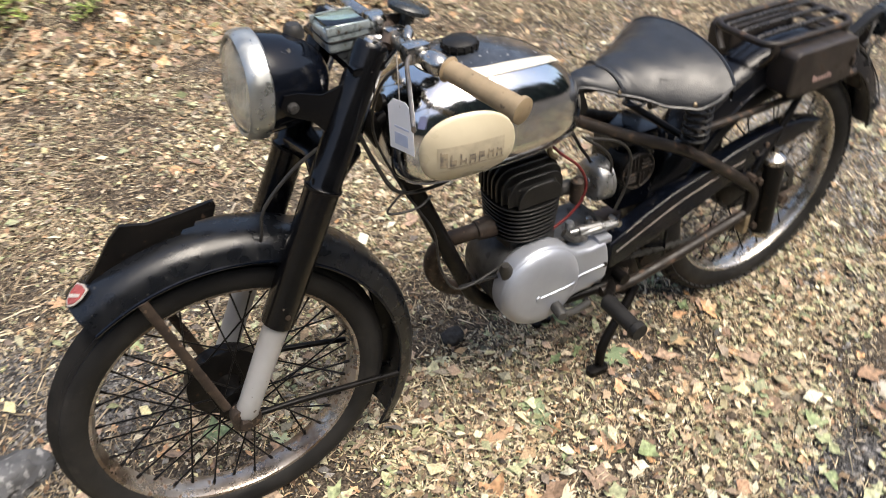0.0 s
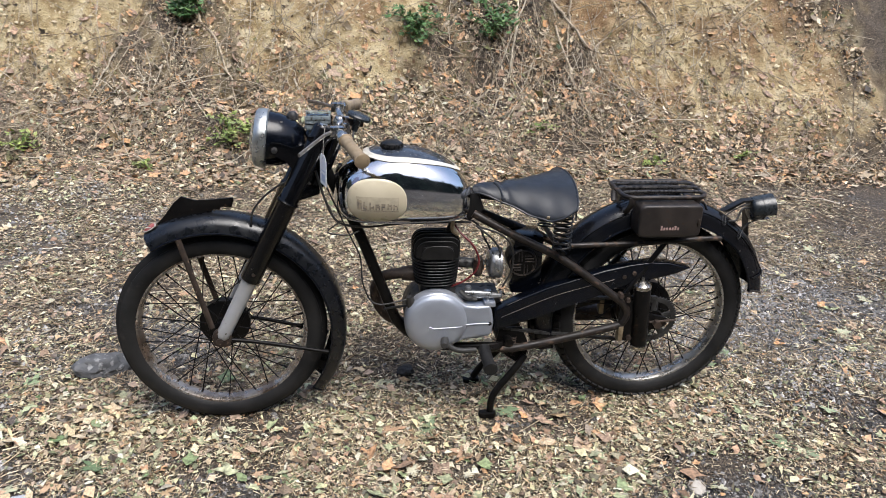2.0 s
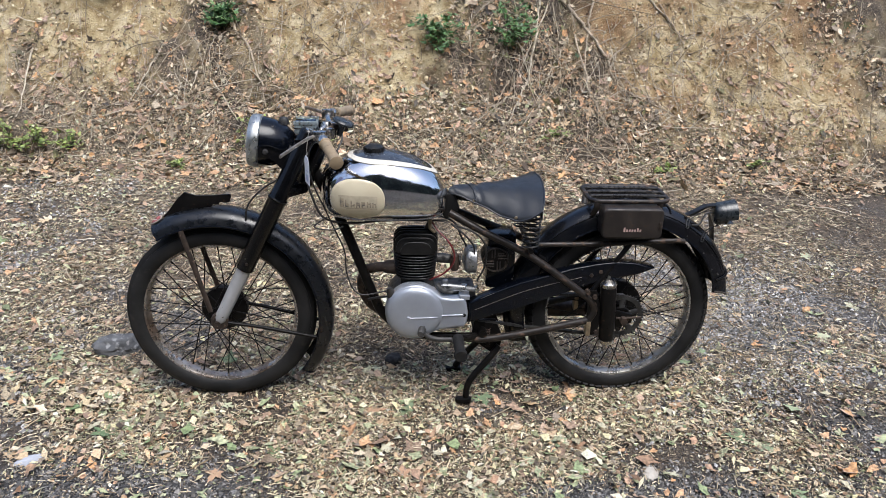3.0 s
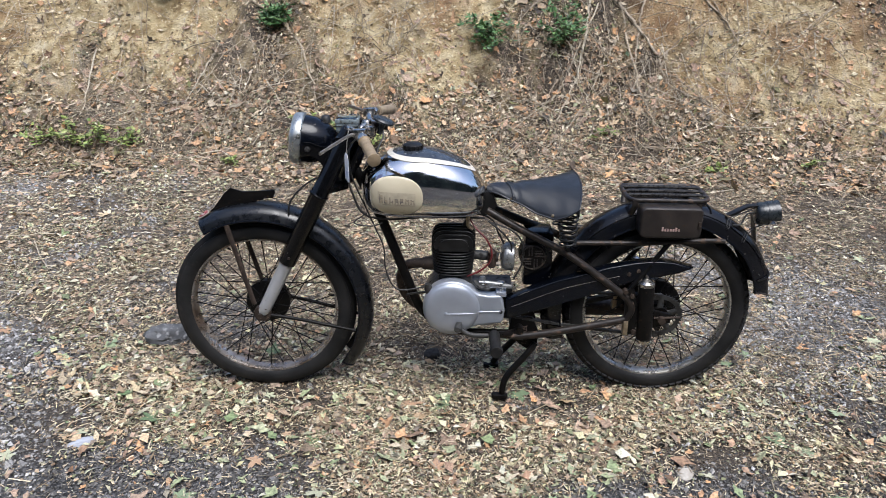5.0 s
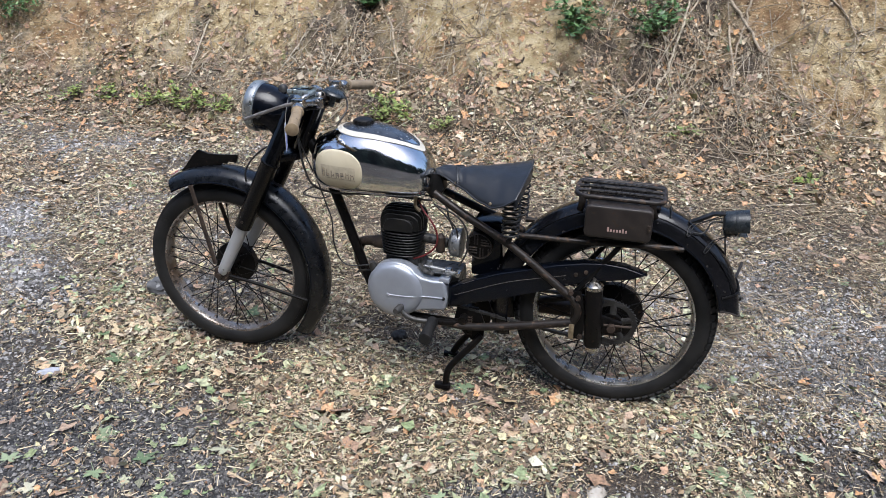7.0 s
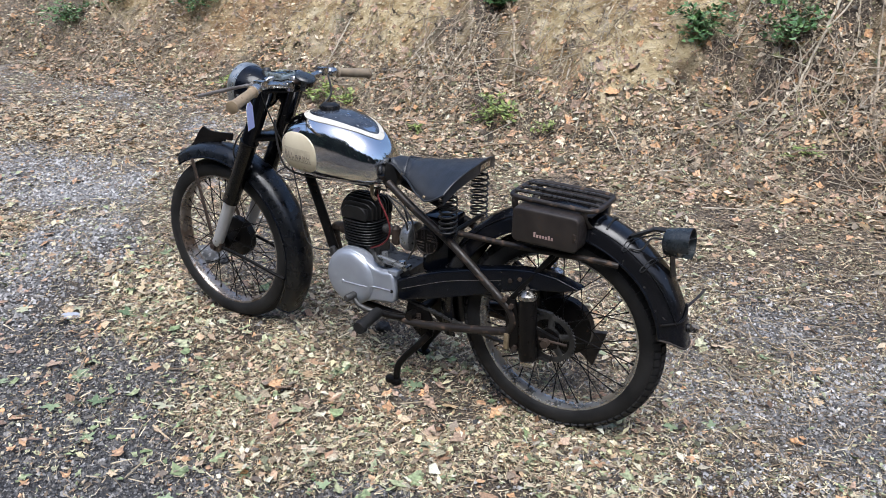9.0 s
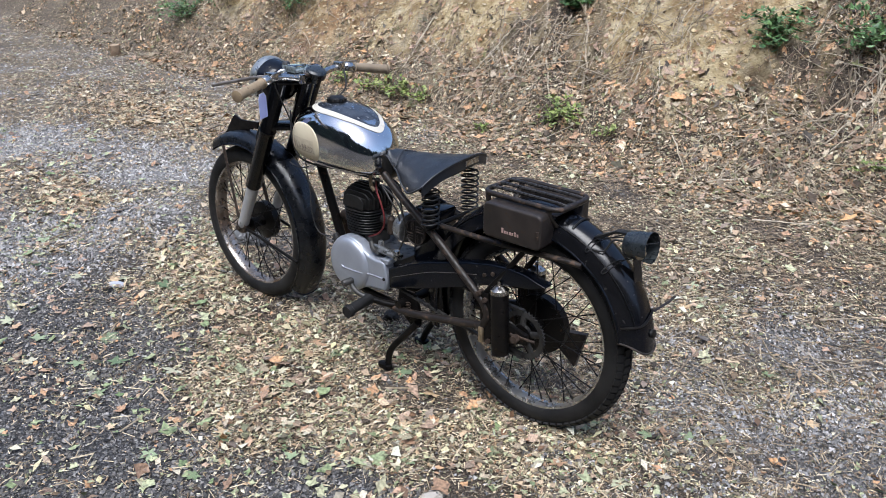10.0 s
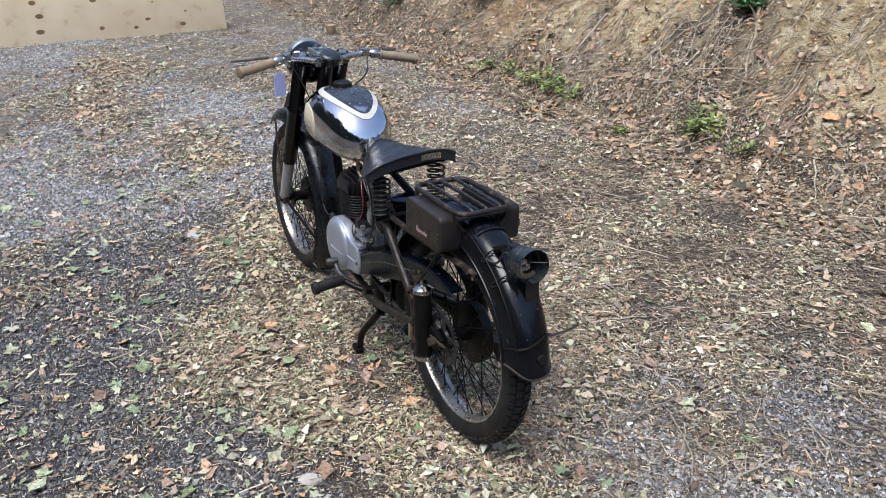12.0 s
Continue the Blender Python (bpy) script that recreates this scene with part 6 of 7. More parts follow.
# ---- saddle ----
def saddle_pt(v, u, drop=0.0):
    """A point of the saddle leather: v from nose to back, u across from -1 to 1; the near flap sags."""
    w = float(np.interp(v, (0, 0.05, 0.15, 0.35, 0.55, 0.75, 0.88, 1.0), (0.012, 0.026, 0.042, 0.072, 0.112, 0.149, 0.160, 0.158)))
    zt = float(np.interp(v, (0, 0.06, 0.3, 0.6, 0.85, 1.0), (0.738, 0.747, 0.750, 0.756, 0.764, 0.766)))
    d = float(np.interp(v, (0, 0.1, 0.3, 0.55, 0.75, 0.88, 1.0), (0.010, 0.020, 0.036, 0.062, 0.072, 0.058, 0.036)))
    y = w * u * (1 - 0.06 * abs(u) ** 6)
    crease = 0.006 * math.exp(-((v - 0.27 - 0.10 * abs(u)) / 0.022) ** 2) * (1 - u ** 4) + 0.002 * math.sin(23 * v + 5 * u) * (1 - v)
    back = 0.370 + 0.020 * (1 - u * u)
    return Vector((0.092 + (back - 0.092) * v, y, zt - d * abs(u) ** 2.6 + 0.10 * y * v - drop - crease))


def saddle():
    bm = bmesh.new()
    nv, nu = 60, 30
    grid = [[[bm.verts.new(saddle_pt(i / nv, -1 + 2 * k / nu, dr)) for k in range(nu + 1)] for i in range(nv + 1)] for dr in (0.0, 0.005)]
    top, low = grid
    for i in range(nv):
        for k in range(nu):
            bm.faces.new((top[i][k], top[i + 1][k], top[i + 1][k + 1], top[i][k + 1]))
            bm.faces.new((low[i][k], low[i][k + 1], low[i + 1][k + 1], low[i + 1][k]))
        for k in (0, nu):
            bm.faces.new((top[i][k], low[i][k], low[i + 1][k], top[i + 1][k]))
    for i in (0, nv):
        for k in range(nu):
            bm.faces.new((top[i][k], top[i][k + 1], low[i][k + 1], low[i][k]))
    for _ in range(2):
        bmesh.ops.smooth_vert(bm, verts=bm.verts[:], factor=0.3, use_axis_x=True, use_axis_y=True, use_axis_z=True)
    seat = part("saddle", bm, M_SEAT, bike, "worn black leather sprung saddle with a sagging flap")
    for s in (-1, 1):
        part("piping", tube(bmesh.new(), [saddle_pt(v, s * 0.995, 0.002) for v in np.linspace(0.03, 1.0, 30)], 0.0032, 6), M_SEAT, seat)
        for v in (0.28, 0.72):
            part("rivet", lathe([(0, s * 0.004), (0.004, s * 0.003), (0.0055, 0.0)], tuple(saddle_pt(v, 0.96 * s)), "y", 10), M_BRASS, seat)
    part("fold", tube(bmesh.new(), [saddle_pt(0.215 + 0.09 * abs(u), u, -0.0005) for u in np.linspace(-0.97, 0.97, 25)], 0.0034, 8), M_SEAT, seat, "raised fold across the saddle nose")
    part("strap_stub", block((0.168, -0.060, 0.704), (0.184, -0.050, 0.722), 0.003), M_SEAT, seat)
    sk = bmesh.new()
    ra = [[sk.verts.new(saddle_pt(1.0, u, dz) + Vector((off, 0, 0))) for u in np.linspace(-1, 1, 25)] for off, dz in ((0.0, 0.002), (0.0015, 0.032), (-0.003, 0.032), (-0.005, 0.004))]
    for a, b in zip(ra, ra[1:]):
        for k in range(24):
            sk.faces.new((a[k], a[k + 1], b[k + 1], b[k]))
    part("back_skirt", sk, M_SEAT, seat)
    part("piping", tube(bmesh.new(), [saddle_pt(1.0, u, 0.001) for u in np.linspace(-1, 1, 30)], 0.0032, 6), M_SEAT, seat)
    pl = bmesh.new()
    pg = [[pl.verts.new(saddle_pt(1.0, u, dz) + Vector((0.0028, 0, 0))) for u in np.linspace(0.12, 0.56, 8)] for dz in (0.008, 0.026)]
    for k in range(7):
        pl.faces.new((pg[0][k], pg[0][k + 1], pg[1][k + 1], pg[1][k]))
    part("maker_plate", pl, M_DULLCHROME, seat, "small dull maker's plate")
    part("pan_spring", rod([(0.10, 0, 0.715), (0.22, 0, 0.705), (0.35, 0, 0.735)], 0.012, 10, 5, 0.5), M_FRAME, seat)
    part("spring_yoke", rod([(0.345, -0.105, 0.706), (0.352, 0, 0.716), (0.352, 0.105, 0.726)], 0.008, 10), M_FRAME, seat)
    for s in (-1, 1):
        part("saddle_spring", helix(0.352, 0.092 * s, 0.572, 0.705 + 0.01 * s, 0.026, 0.0032, 8), M_IRON, seat, "black coil saddle spring")
    part("spring_base", rod([(0.352, -0.115, 0.568), (0.352, 0.115, 0.568)], 0.008, 10), M_FRAME, seat)
    return seat


saddle()

# ---- engine ----
engine = part("crankcase", merge(lathe([(0, -0.05), (0.088, -0.05), (0.092, -0.044), (0.092, 0.06), (0.085, 0.075), (0, 0.08)], (-0.013, 0, 0.341), "y", 40),
                                 block((0.0, -0.05, 0.285), (0.19, 0.065, 0.40), 0.012), block((-0.06, -0.045, 0.40), (0.05, 0.045, 0.445), 0.008)), M_CASTING, bike, "oily grey engine crankcase")
cov = [(-0.013 + 0.096 * math.cos(radians(a)), 0.341 + 0.098 * math.sin(radians(a))) for a in range(48, 290, 8)]
cov += [(0.045, 0.266), (0.075, 0.279), (0.115, 0.284), (0.150, 0.289), (0.160, 0.300), (0.163, 0.335), (0.158, 0.368), (0.150, 0.390), (0.142, 0.393), (0.110, 0.390), (0.075, 0.394)]
cover = part("engine_cover", slab(cov, -0.094, -0.048, 0.012, 5), M_ALU, bike, "smooth silver engine side cover")
part("cover_dome", lathe([(0, -0.1105), (0.045, -0.1100), (0.070, -0.1082), (0.082, -0.1045), (0.090, -0.0985), (0.0945, -0.0900), (0.0955, -0.075)], (-0.013, 0, 0.341), "y", 48), M_ALU, cover)
part("cover_rib", rod([(-0.030, -0.1105, 0.329), (0.05, -0.1085, 0.331), (0.080, -0.0965, 0.332), (0.148, -0.0945, 0.334)], 0.0024, 6), M_ALU, cover)
part("rib_boss", lathe([(0, -0.1135), (0.006, -0.1125), (0.008, -0.108)], (-0.032, 0, 0.329), "y", 12), M_ALU, cover)
part("cover_screw", lathe([(0, -0.0965), (0.006, -0.0960), (0.0065, -0.092)], (0.150, 0, 0.333), "y", 10), M_IRON, cover)
part("cover_lip", block((0.132, -0.090, 0.386), (0.166, -0.052, 0.401), 0.003), M_ALU, cover)
CX = -0.011


def barrel_outline(r, n=36):
    """A rounded-square outline round the cylinder's axis."""
    out = []
    for k in range(n):
        c, q = math.cos(2 * math.pi * k / n), math.sin(2 * math.pi * k / n)
        f = (abs(c) ** 2.7 + abs(q) ** 2.7) ** (-1 / 2.7)
        out.append((CX + r * f * c, 1.03 * r * f * q))
    return out


barrel = part("cylinder_barrel", lathe([(0, 0.425), (0.052, 0.425), (0.052, 0.545), (0, 0.545)], (CX, 0, 0), "z", 28), M_IRON, bike, "finned black cast-iron cylinder")
for k in range(9):
    z = 0.448 + 0.0098 * k
    part("cooling_fin", slab(barrel_outline(0.066 + 0.0009 * k), z, z + 0.0036, 0.0009, 1, plane="xy"), M_IRON, barrel)
head = part("cylinder_head", slab(barrel_outline(0.066), 0.533, 0.574, 0.008, plane="xy"), M_IRON, bike, "rounded black finned cylinder head")
for k in range(10):
    y = -0.0715 + 0.0153 * k
    reach = 0.072 * (1 - (abs(y + 0.0025) / 0.080) ** 2.8) ** (1 / 2.8)
    dz = 0.024 * (abs(k - 4.5) / 4.5) ** 2
    prof = [(CX - reach, 0.536), (CX + reach, 0.536)]
    prof += [(CX + reach - 0.030 + 0.030 * math.cos(radians(a)), 0.574 - dz + 0.030 * math.sin(radians(a))) for a in range(0, 91, 15)]
    prof += [(CX - reach + 0.034 + 0.034 * math.cos(radians(a)), 0.570 - dz + 0.034 * math.sin(radians(a))) for a in range(90, 181, 15)]
    part("head_fin", slab(prof, y, y + 0.0055, 0.0012, 1), M_IRON, head)
part("spark_plug", rod([(CX + 0.035, 0, 0.60), (CX + 0.05, 0, 0.63)], 0.009, 10), M_CABLE, bike)
part("plug_lead", rod([(CX + 0.05, -0.01, 0.632), (0.060, -0.030, 0.605), (0.095, -0.046, 0.572), (0.114, -0.050, 0.530), (0.108, -0.050, 0.492), (0.078, -0.048, 0.460), (0.036, -0.046, 0.438)], 0.0030, 8), M_RED, bike, "red ignition lead")
# inlet, carburettor, air filter
part("inlet_stub", rod([(CX + 0.05, 0, 0.500), (0.10, 0, 0.495), (0.14, -0.005, 0.490)], 0.016, 12), M_CASTING, bike)
carb = part("carburettor", lathe([(0, -0.022), (0.012, -0.022), (0.014, -0.019), (0.030, -0.018), (0.040, -0.014), (0.045, -0.008), (0.047, -0.002), (0.047, 0.014), (0.0485, 0.015), (0.0485, 0.021), (0.046, 0.023), (0.040, 0.024), (0, 0.024)], (0.166, -0.012, 0.500), "x", 36), M_CARB, bike, "dull silver drum-shaped carburettor body")
part("float_chamber", lathe([(0, -0.030), (0.010, -0.030), (0.015, -0.024), (0.015, 0.024), (0.011, 0.028), (0.006, 0.034), (0, 0.034)], (0.118, -0.020, 0.492), "z", 18), M_RUST, carb, "small rusty float chamber")
filt = part("air_filter", lathe([(0, -0.052), (0.036, -0.052), (0.043, -0.046), (0.045, -0.03), (0.045, 0.01), (0, 0.01)], (0.250, 0, 0.513), "y", 32), M_FRAME, bike, "round slotted air filter cover")
part("filter_rim", tube(bmesh.new(), [(0.250 + 0.0405 * math.cos(0.2618 * k), -0.0525, 0.513 + 0.0405 * math.sin(0.2618 * k)) for k in range(24)], 0.0022, 6, loop=True), M_DUSTED, filt)
for k in range(4):
    for q in range(4):
        a = radians(90 * q)
        u0, u1, v = 0.006, 0.038 - 0.006 * k, 0.005 + 0.0088 * k
        pts = [(0.250 + u * math.cos(a) - v * math.sin(a), -0.053, 0.513 + u * math.sin(a) + v * math.cos(a)) for u in (u0, u1)]
        if (k + q) % 2 == 0 or k < 2:
            part("slot_rib", rod(pts, 0.0024, 6), M_DUSTED, filt)
part("battery_box", block((0.222, -0.030, 0.40), (0.318, 0.075, 0.590), 0.014), M_BLACK, bike, "black battery box behind the engine")
part("gearbox_lever_shaft", rod([(0.19, -0.05, 0.415), (0.19, -0.08, 0.415)], 0.008, 8), M_DULLCHROME, bike)
part("cable_lever", rod([(0.10, -0.065, 0.412), (0.135, -0.075, 0.420), (0.185, -0.078, 0.418)], 0.007, 8), M_CARB, bike)
part("cable_adjuster", rod_r([(0.075, -0.060, 0.424), (0.095, -0.062, 0.424), (0.096, -0.062, 0.424), (0.150, -0.066, 0.420), (0.151, -0.066, 0.420), (0.185, -0.068, 0.417)], [0.006, 0.006, 0.0085, 0.0085, 0.005, 0.005], 10), M_CARB, bike)
part("breather_cap", lathe([(0, 0.014), (0.008, 0.013), (0.010, 0.008), (0.010, -0.01), (0.013, -0.012), (0, -0.014)], (0.088, -0.042, 0.424), "z", 16), M_CARB, bike)
part("gearbox_plug", lathe([(0, 0.010), (0.011, 0.009), (0.014, 0.004), (0.014, -0.012)], (0.150, -0.035, 0.408), "z", 12), M_DULLCHROME, bike)
part("clutch_arm", rod([(0.06, -0.06, 0.43), (0.08, -0.07, 0.412), (0.11, -0.07, 0.405)], 0.008, 8), M_CASTING, bike)
# exhaust
pipe = part("exhaust_pipe", rod([(CX - 0.065, 0.0, 0.465), (-0.125, 0.006, 0.462), (-0.170, 0.030, 0.440), (-0.190, 0.052, 0.390), (-0.180, 0.062, 0.330), (-0.135, 0.070, 0.275), (-0.05, 0.085, 0.245), (0.10, 0.105, 0.242), (0.26, 0.115, 0.262)], 0.0165, 14), M_RUST, bike, "rusted exhaust pipe sweeping under the engine")
part("exhaust_nut", rod_r([(CX - 0.062, 0, 0.465), (-0.085, 0.0, 0.465), (-0.112, 0.003, 0.463)], [0.024, 0.024, 0.021], 12), M_RUST, pipe)
sil = part("silencer", rod_r([(0.25, 0.115, 0.255), (0.30, 0.118, 0.256), (0.55, 0.125, 0.250), (0.64, 0.126, 0.245), (0.68, 0.128, 0.240)], [0.017, 0.030, 0.030, 0.022, 0.015], 20), M_RUST, bike, "rusty brown silencer with a fishtail end")
fish = bmesh.new()
q0 = [fish.verts.new((0.67 + 0.004 * b, 0.128 + a, 0.240 + b)) for a, b in ((-0.014, -0.014), (0.014, -0.014), (0.014, 0.014), (-0.014, 0.014))]
q1 = [fish.verts.new(c) for c in ((0.748, 0.140, 0.140), (0.748, 0.156, 0.140), (0.785, 0.150, 0.268), (0.785, 0.134, 0.268))]
for k in range(4):
    fish.faces.new((q0[k], q0[(k + 1) % 4], q1[(k + 1) % 4], q1[k]))
fish.faces.new(q1)
part("fishtail", fish, M_DUSTED, sil, smooth=False)

# ---- chain case, sprocket, chain ----
cc = [(0.165, 0.374), (0.25, 0.414), (0.33, 0.446), (0.42, 0.474), (0.50, 0.497), (0.58, 0.515), (0.64, 0.522), (0.70, 0.518), (0.768, 0.500), (0.72, 0.480), (0.66, 0.468), (0.60, 0.456), (0.52, 0.428), (0.44, 0.398), (0.36, 0.369), (0.28, 0.340), (0.20, 0.312), (0.168, 0.306)]
case = part("chain_case", slab(cc, -0.088, -0.048, 0.006, 3), M_BLACK, bike, "long black chain case with a cream line")
part("case_line", tube(bmesh.new(), spline([(0.185, -0.0885, 0.350), (0.33, -0.0885, 0.412), (0.42, -0.0885, 0.440), (0.53, -0.0885, 0.468)], 4), 0.0008, 6), M_LEVER, case)
part("case_line", tube(bmesh.new(), spline([(0.172, -0.0865, 0.372), (0.25, -0.0865, 0.411), (0.42, -0.0865, 0.4705), (0.58, -0.0865, 0.511)], 4), 0.0007, 6), M_LEVER, case)
for bx, bz in ((0.59, 0.488), (0.56, 0.476)):
    part("bolt", lathe([(0, -0.094), (0.006, -0.093), (0.007, -0.087)], (bx, 0, bz), "y", 8), M_RUST, case)
teeth = []
for k in range(88):
    a = 2 * math.pi * k / 88
    r = 0.079 if k % 2 else 0.073
    teeth.append((RW.x + r * math.cos(a), RW.z + r * math.sin(a)))
spk = bmesh.new()
outer = [[spk.verts.new((x, y, z)) for x, z in teeth] for y in (-0.062, -0.056)]
inner = [[spk.verts.new((RW.x + 0.060 * math.cos(2 * math.pi * k / 88), y, RW.z + 0.060 * math.sin(2 * math.pi * k / 88))) for k in range(88)] for y in (-0.062, -0.056)]
for k in range(88):
    j = (k + 1) % 88
    spk.faces.new((outer[0][k], outer[0][j], inner[0][j], inner[0][k]))
    spk.faces.new((outer[1][k], inner[1][k], inner[1][j], outer[1][j]))
    spk.faces.new((outer[0][k], outer[1][k], outer[1][j], outer[0][j]))
    spk.faces.new((inner[0][k], inner[0][j], inner[1][j], inner[1][k]))
sprocket = part("sprocket", spk, M_CASTING, rear_wheel, "oily rear chain sprocket")
part("sprocket_boss", lathe([(0, -0.064), (0.030, -0.064), (0.034, -0.056), (0, -0.054)], (RW.x, 0, RW.z), "y", 24), M_FRAME, sprocket)
for k in range(5):
    a = 2 * math.pi * k / 5 + 0.3
    part("sprocket_arm", rod([(RW.x + r * math.cos(a), -0.059, RW.z + r * math.sin(a)) for r in (0.028, 0.064)], 0.0105, 8, flat=0.35), M_CASTING, sprocket)
for z0, z1, sg in ((0.300, 0.238, 1), (0.384, 0.390, -1)):
    b6 = bmesh.new()
    n = 40
    for k in range(n):
        x = 0.19 + (RW.x - 0.19) * (k + 0.5) / n
        z = z0 + (z1 - z0) * (k + 0.5) / n - sg * 0.006 * math.sin(math.pi * k / n)
        w = 0.0065 if k % 2 else 0.0045
        t = bmesh.ops.create_cube(b6, size=1)["verts"]
        for v in t:
            v.co = Vector((x + v.co.x * 0.0145, -0.059 + v.co.y * 2 * w, z + v.co.z * 0.008))
    part("chain", b6, M_CASTING, bike, "oily drive chain", smooth=False)

# ---- foot controls and stand ----
for s in (-1, 1):
    part("footrest_bar", rod([(0.195, 0.075 * s, 0.245), (0.165, 0.105 * s, 0.255), (0.128, 0.138 * s, 0.272)], 0.011, 10), M_FRAME, bike)
    part("footrest_rubber", rod_r([(0.1275, 0.135 * s, 0.272), (0.128, 0.140 * s, 0.272), (0.129, 0.190 * s, 0.268), (0.130, 0.225 * s, 0.265), (0.1305, 0.229 * s, 0.264), (0.131, 0.244 * s, 0.263)], [0.015, 0.0185, 0.0175, 0.0175, 0.022, 0.020], 16), M_RUBBER, bike, "black rubber footrest")
part("gear_lever", rod([(0.012, -0.110, 0.300), (0.018, -0.116, 0.280), (0.05, -0.116, 0.258), (0.11, -0.100, 0.246)], 0.0085, 10), M_CASTING, bike, "grey gear lever")
part("gear_pedal", rod_r([(0.014, -0.104, 0.292), (0.012, -0.112, 0.291), (0.008, -0.138, 0.290), (0.006, -0.146, 0.290)], [0.009, 0.0125, 0.0125, 0.010], 12), M_CASTING, bike)
part("brake_pedal", rod([(0.22, 0.10, 0.26), (0.10, 0.125, 0.235), (0.03, 0.135, 0.235), (0.0, 0.15, 0.25)], 0.008, 8), M_FRAME, bike)
stand = part("stand", rod([(0.215, -0.095, 0.262), (0.215, 0.095, 0.262)], 0.014, 12), M_FRAME, bike, "dark bent centre stand")
part("stand_bracket", slab([(0.19, 0.30), (0.26, 0.30), (0.285, 0.24), (0.28, 0.19), (0.25, 0.175), (0.215, 0.20), (0.18, 0.245)], -0.062, -0.052, 0.003), M_FRAME, stand)
part("stand_bracket", slab([(0.19, 0.30), (0.26, 0.30), (0.285, 0.24), (0.28, 0.19), (0.25, 0.175), (0.215, 0.20), (0.18, 0.245)], 0.052, 0.062, 0.003), M_FRAME, stand)
part("stand_leg", rod([(0.275, -0.068, 0.205), (0.245, -0.078, 0.165), (0.195, -0.088, 0.105), (0.172, -0.094, 0.065), (0.166, -0.098, 0.008)], 0.0115, 12), M_FRAME, stand)
part("stand_foot", slab(rounded(0.130, -0.116, 0.186, -0.088, 0.012), 0.004, 0.022, 0.005, plane="xy"), M_FRAME, stand)
part("stand_leg", rod([(0.275, 0.068, 0.205), (0.23, 0.080, 0.15), (0.17, 0.098, 0.07), (0.145, 0.104, 0.025)], 0.0115, 12), M_FRAME, stand)
part("stand_foot", slab(rounded(0.11, 0.090, 0.165, 0.120, 0.010), 0.004, 0.022, 0.005, plane="xy"), M_FRAME, stand)
part("stand_spring", helix(0.235, -0.068, 0.20, 0.27, 0.007, 0.0015, 8), M_RUST, stand)

# ---- cables ----
for nm, pts, r in (
    ("speedometer_cable", [(-0.40, -0.05, 0.79), (-0.47, -0.055, 0.76), (-0.53, -0.05, 0.70), (-0.545, -0.045, 0.64), (-0.56, 0.05, 0.50), (-0.61, 0.06, 0.37)], 0.0030),
    ("brake_cable", [(-0.33, 0.12, 0.93), (-0.40, 0.09, 0.88), (-0.44, 0.06, 0.74), (-0.49, 0.065, 0.60), (-0.56, 0.07, 0.44), (-0.62, 0.07, 0.38)], 0.0028),
    ("clutch_cable", [(-0.30, -0.14, 0.93), (-0.335, -0.10, 0.88), (-0.335, -0.055, 0.78), (-0.29, -0.040, 0.66), (-0.262, -0.052, 0.600), (-0.238, -0.062, 0.545), (-0.230, -0.066, 0.46), (-0.190, -0.066, 0.395), (-0.08, -0.06, 0.41)], 0.0024),
    ("throttle_cable", [(-0.275, 0.15, 0.93), (-0.25, 0.13, 0.87), (-0.27, 0.07, 0.80), (-0.22, 0.03, 0.66), (0.08, 0.03, 0.63), (0.14, 0.0, 0.57), (0.165, -0.015, 0.52)], 0.0032),
    ("wiring_loom", [(-0.36, -0.03, 0.80), (-0.335, -0.05, 0.72), (-0.30, -0.055, 0.655), (-0.22, -0.045, 0.635), (-0.1, -0.02, 0.635), (0.09, -0.03, 0.64)], 0.0036),
    ("brake_light_wire", [(0.10, -0.045, 0.635), (0.145, -0.055, 0.60), (0.175, -0.05, 0.56), (0.18, -0.045, 0.52)], 0.003),
    ("ignition_wire", [(0.11, -0.045, 0.63), (0.175, -0.06, 0.61), (0.21, -0.065, 0.57), (0.215, -0.06, 0.50), (0.19, -0.06, 0.44)], 0.003),
    ("loose_wire", [(-0.29, -0.06, 0.66), (-0.33, -0.07, 0.63), (-0.275, -0.07, 0.62), (-0.24, -0.06, 0.628)], 0.0022),
    ("generator_lead", [(-0.10, -0.06, 0.385), (-0.14, -0.04, 0.37), (-0.165, -0.02, 0.355)], 0.004),
):
    part(nm, rod(pts, r, 8, 6), M_CABLE, bike)
part("rubber_boot", rod_r([(-0.085, -0.075, 0.385), (-0.092, -0.078, 0.41), (-0.095, -0.08, 0.425)], [0.013, 0.014, 0.008], 12), M_CABLE, bike)


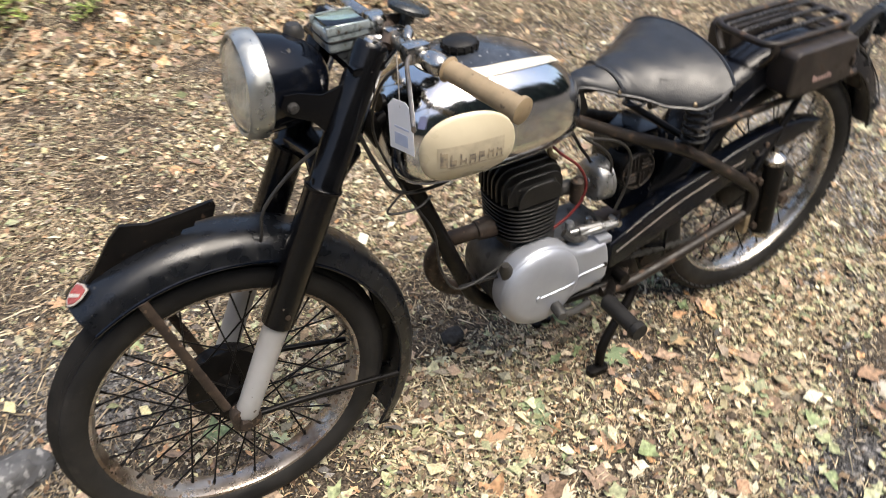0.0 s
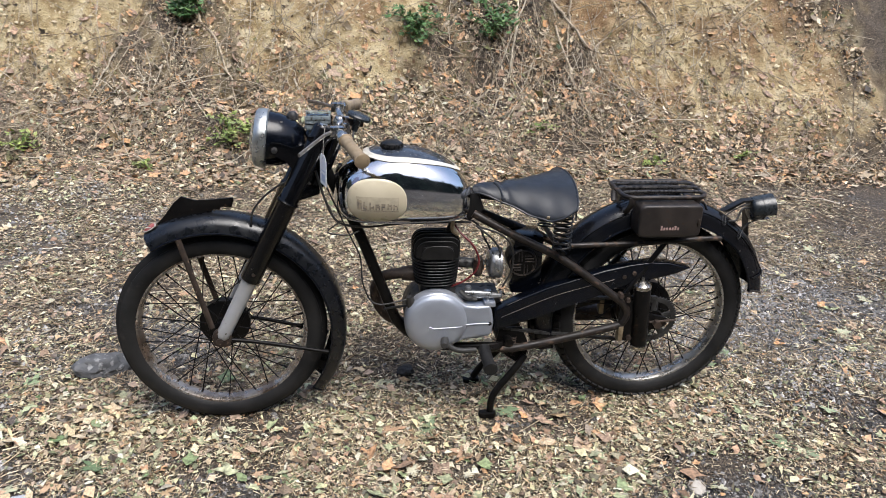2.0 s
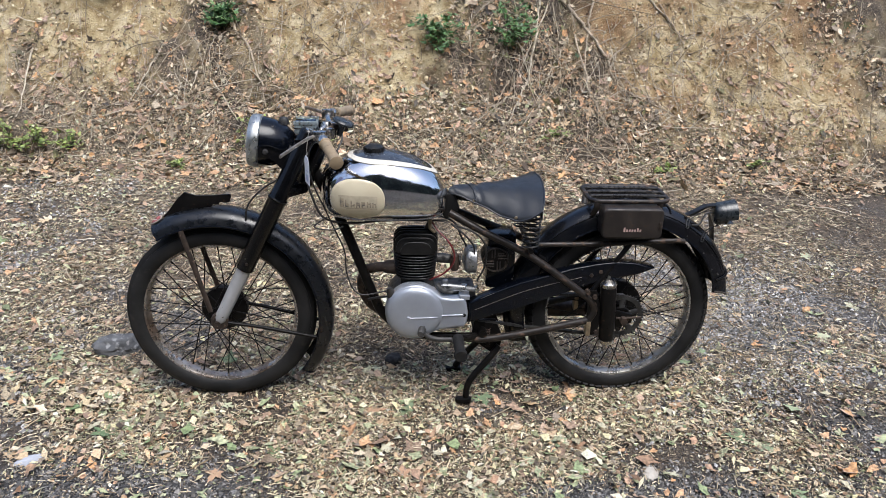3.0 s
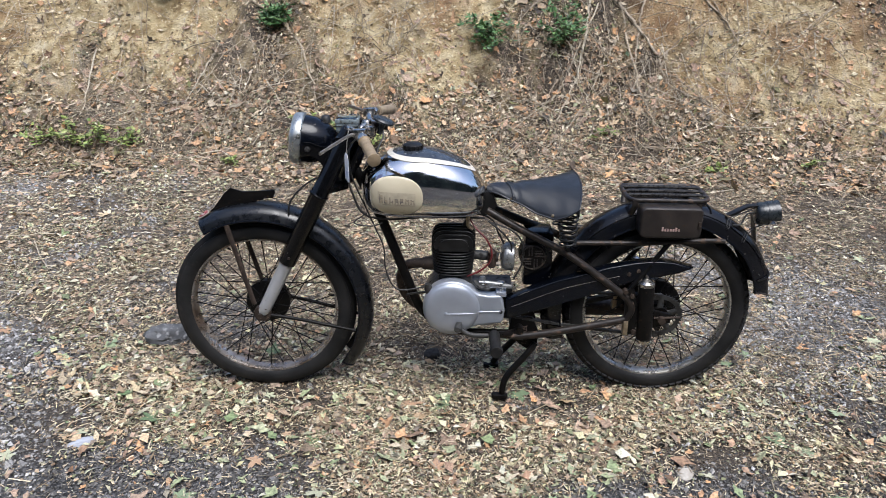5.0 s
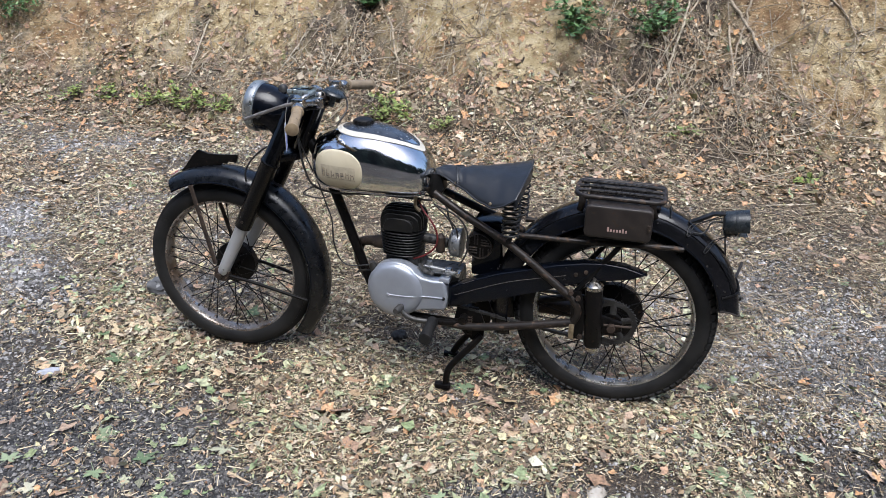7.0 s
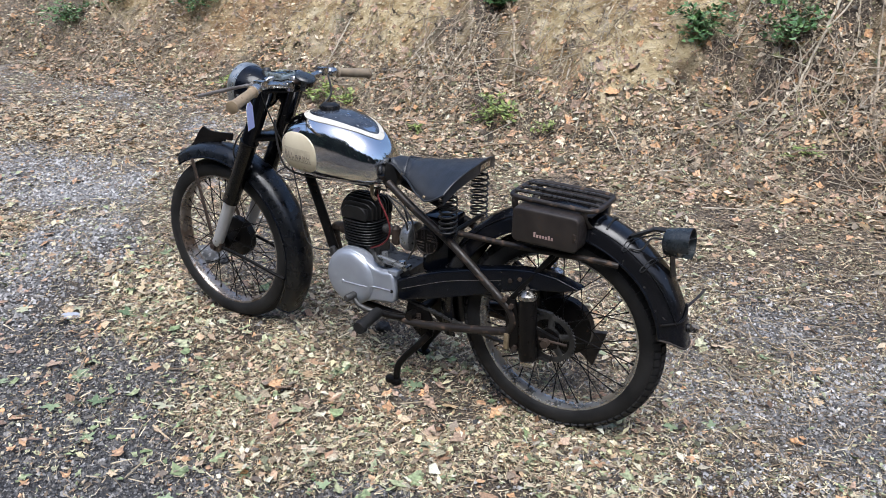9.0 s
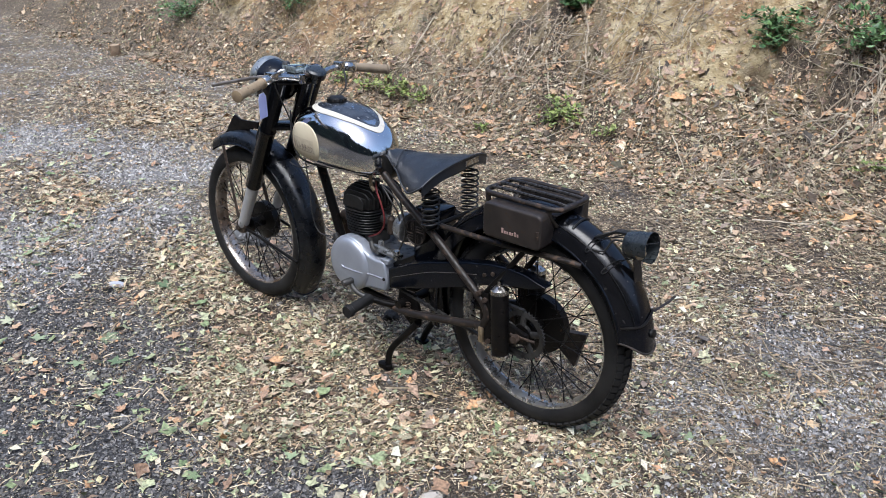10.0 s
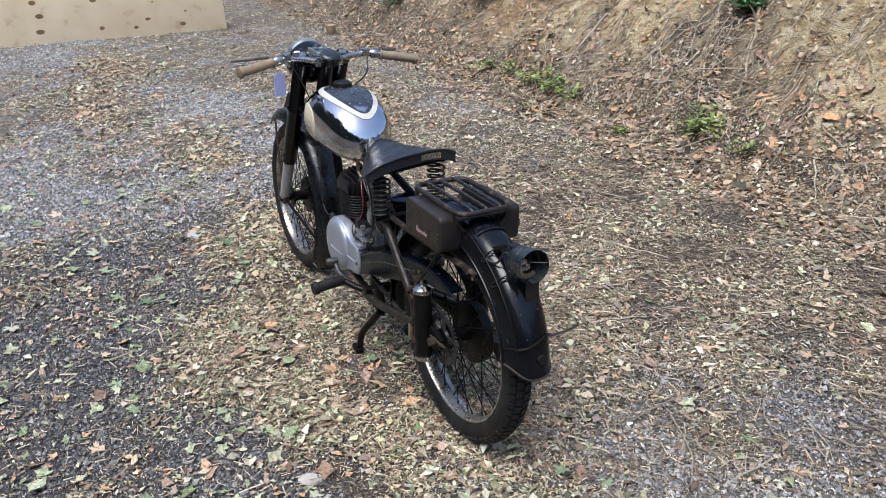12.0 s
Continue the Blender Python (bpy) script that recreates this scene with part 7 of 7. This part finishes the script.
# ---- the paper tag tied to the handlebar ----
def paper_tag():
    root = tagged(new("paper_tag"), "white paper tag with a printed patch, tied to the handlebar", "tag")
    root.matrix_world = pose(-0.333, -0.182, 0.888, 0, 0, 21.5)
    part("card", slab([(-0.024, -0.084), (0.024, -0.084), (0.024, -0.014), (0.012, 0.0), (-0.012, 0.0), (-0.024, -0.014)], -0.0004, 0.0004, 0, plane="yz"), M_PAPER, root, smooth=False)
    part("card_back", slab([(-0.0235, -0.0835), (0.0235, -0.0835), (0.0235, -0.018), (0.0118, -0.0005), (-0.0118, -0.0005), (-0.0235, -0.018)], 0.0005, 0.0008, 0, plane="yz"), M_LILAC, root, "lilac back of the tag", smooth=False)
    for x in (-0.0009,):
        part("print", slab([(-0.013, -0.074), (0.013, -0.074), (0.013, -0.054), (-0.013, -0.054)], x - 0.0002, x + 0.0002, 0, plane="yz"), M_BLUEINK, root, smooth=False)
        part("print_bar", slab([(-0.016, -0.046), (0.012, -0.046), (0.012, -0.043), (-0.016, -0.043)], x - 0.0002, x + 0.0002, 0, plane="yz"), M_BLUEINK, root, smooth=False)
    part("string", rod([(0, 0.0, -0.012), (0.004, 0.004, 0.03), (0.012, 0.012, 0.066)], 0.0009, 5), M_WHITE, root)


paper_tag()


# ---- plywood sheet standing on edge at the end of the track ----
def plywood():
    root = tagged(new("plywood_board"), "pale plywood sheet with dark knots standing on edge", "board")
    root.matrix_world = pose(-7.30, 1.27, float(terrain(-7.3, 0.2)) + 0.005, 0, -9, 2.2)
    m = surface("pale_plywood", (0.70, 0.58, 0.39), (0.62, 0.50, 0.32), 3, 0.6, 0, 0.1, 90, 0.08, speck=(0.54, 0.41, 0.25), speck_scale=6, speck_at=0.60, edge=0.08)
    knot = surface("dark_knot", (0.20, 0.11, 0.05), (0.12, 0.065, 0.03), 60, 0.6)
    part("sheet", block((-0.009, -2.5, 0.0), (0.009, 0.0, 1.25), 0.002), m, root)
    for y, z, a, b in ((-0.50, 0.10, 0.035, 0.022), (-1.02, 0.10, 0.025, 0.018), (-1.38, 0.12, 0.028, 0.02), (-0.88, 0.18, 0.03, 0.016), (-2.0, 0.13, 0.045, 0.025),
                       (-1.98, 0.29, 0.04, 0.025), (-2.02, 0.43, 0.035, 0.025), (-1.42, 0.42, 0.035, 0.024), (-0.45, 0.24, 0.015, 0.01), (-0.8, 0.36, 0.012, 0.008)):
        part("knot", slab([(y + a * math.cos(t * 0.524), z + b * math.sin(t * 0.524)) for t in range(12)], 0.009, 0.0105, 0, plane="yz"), knot, root)


plywood()
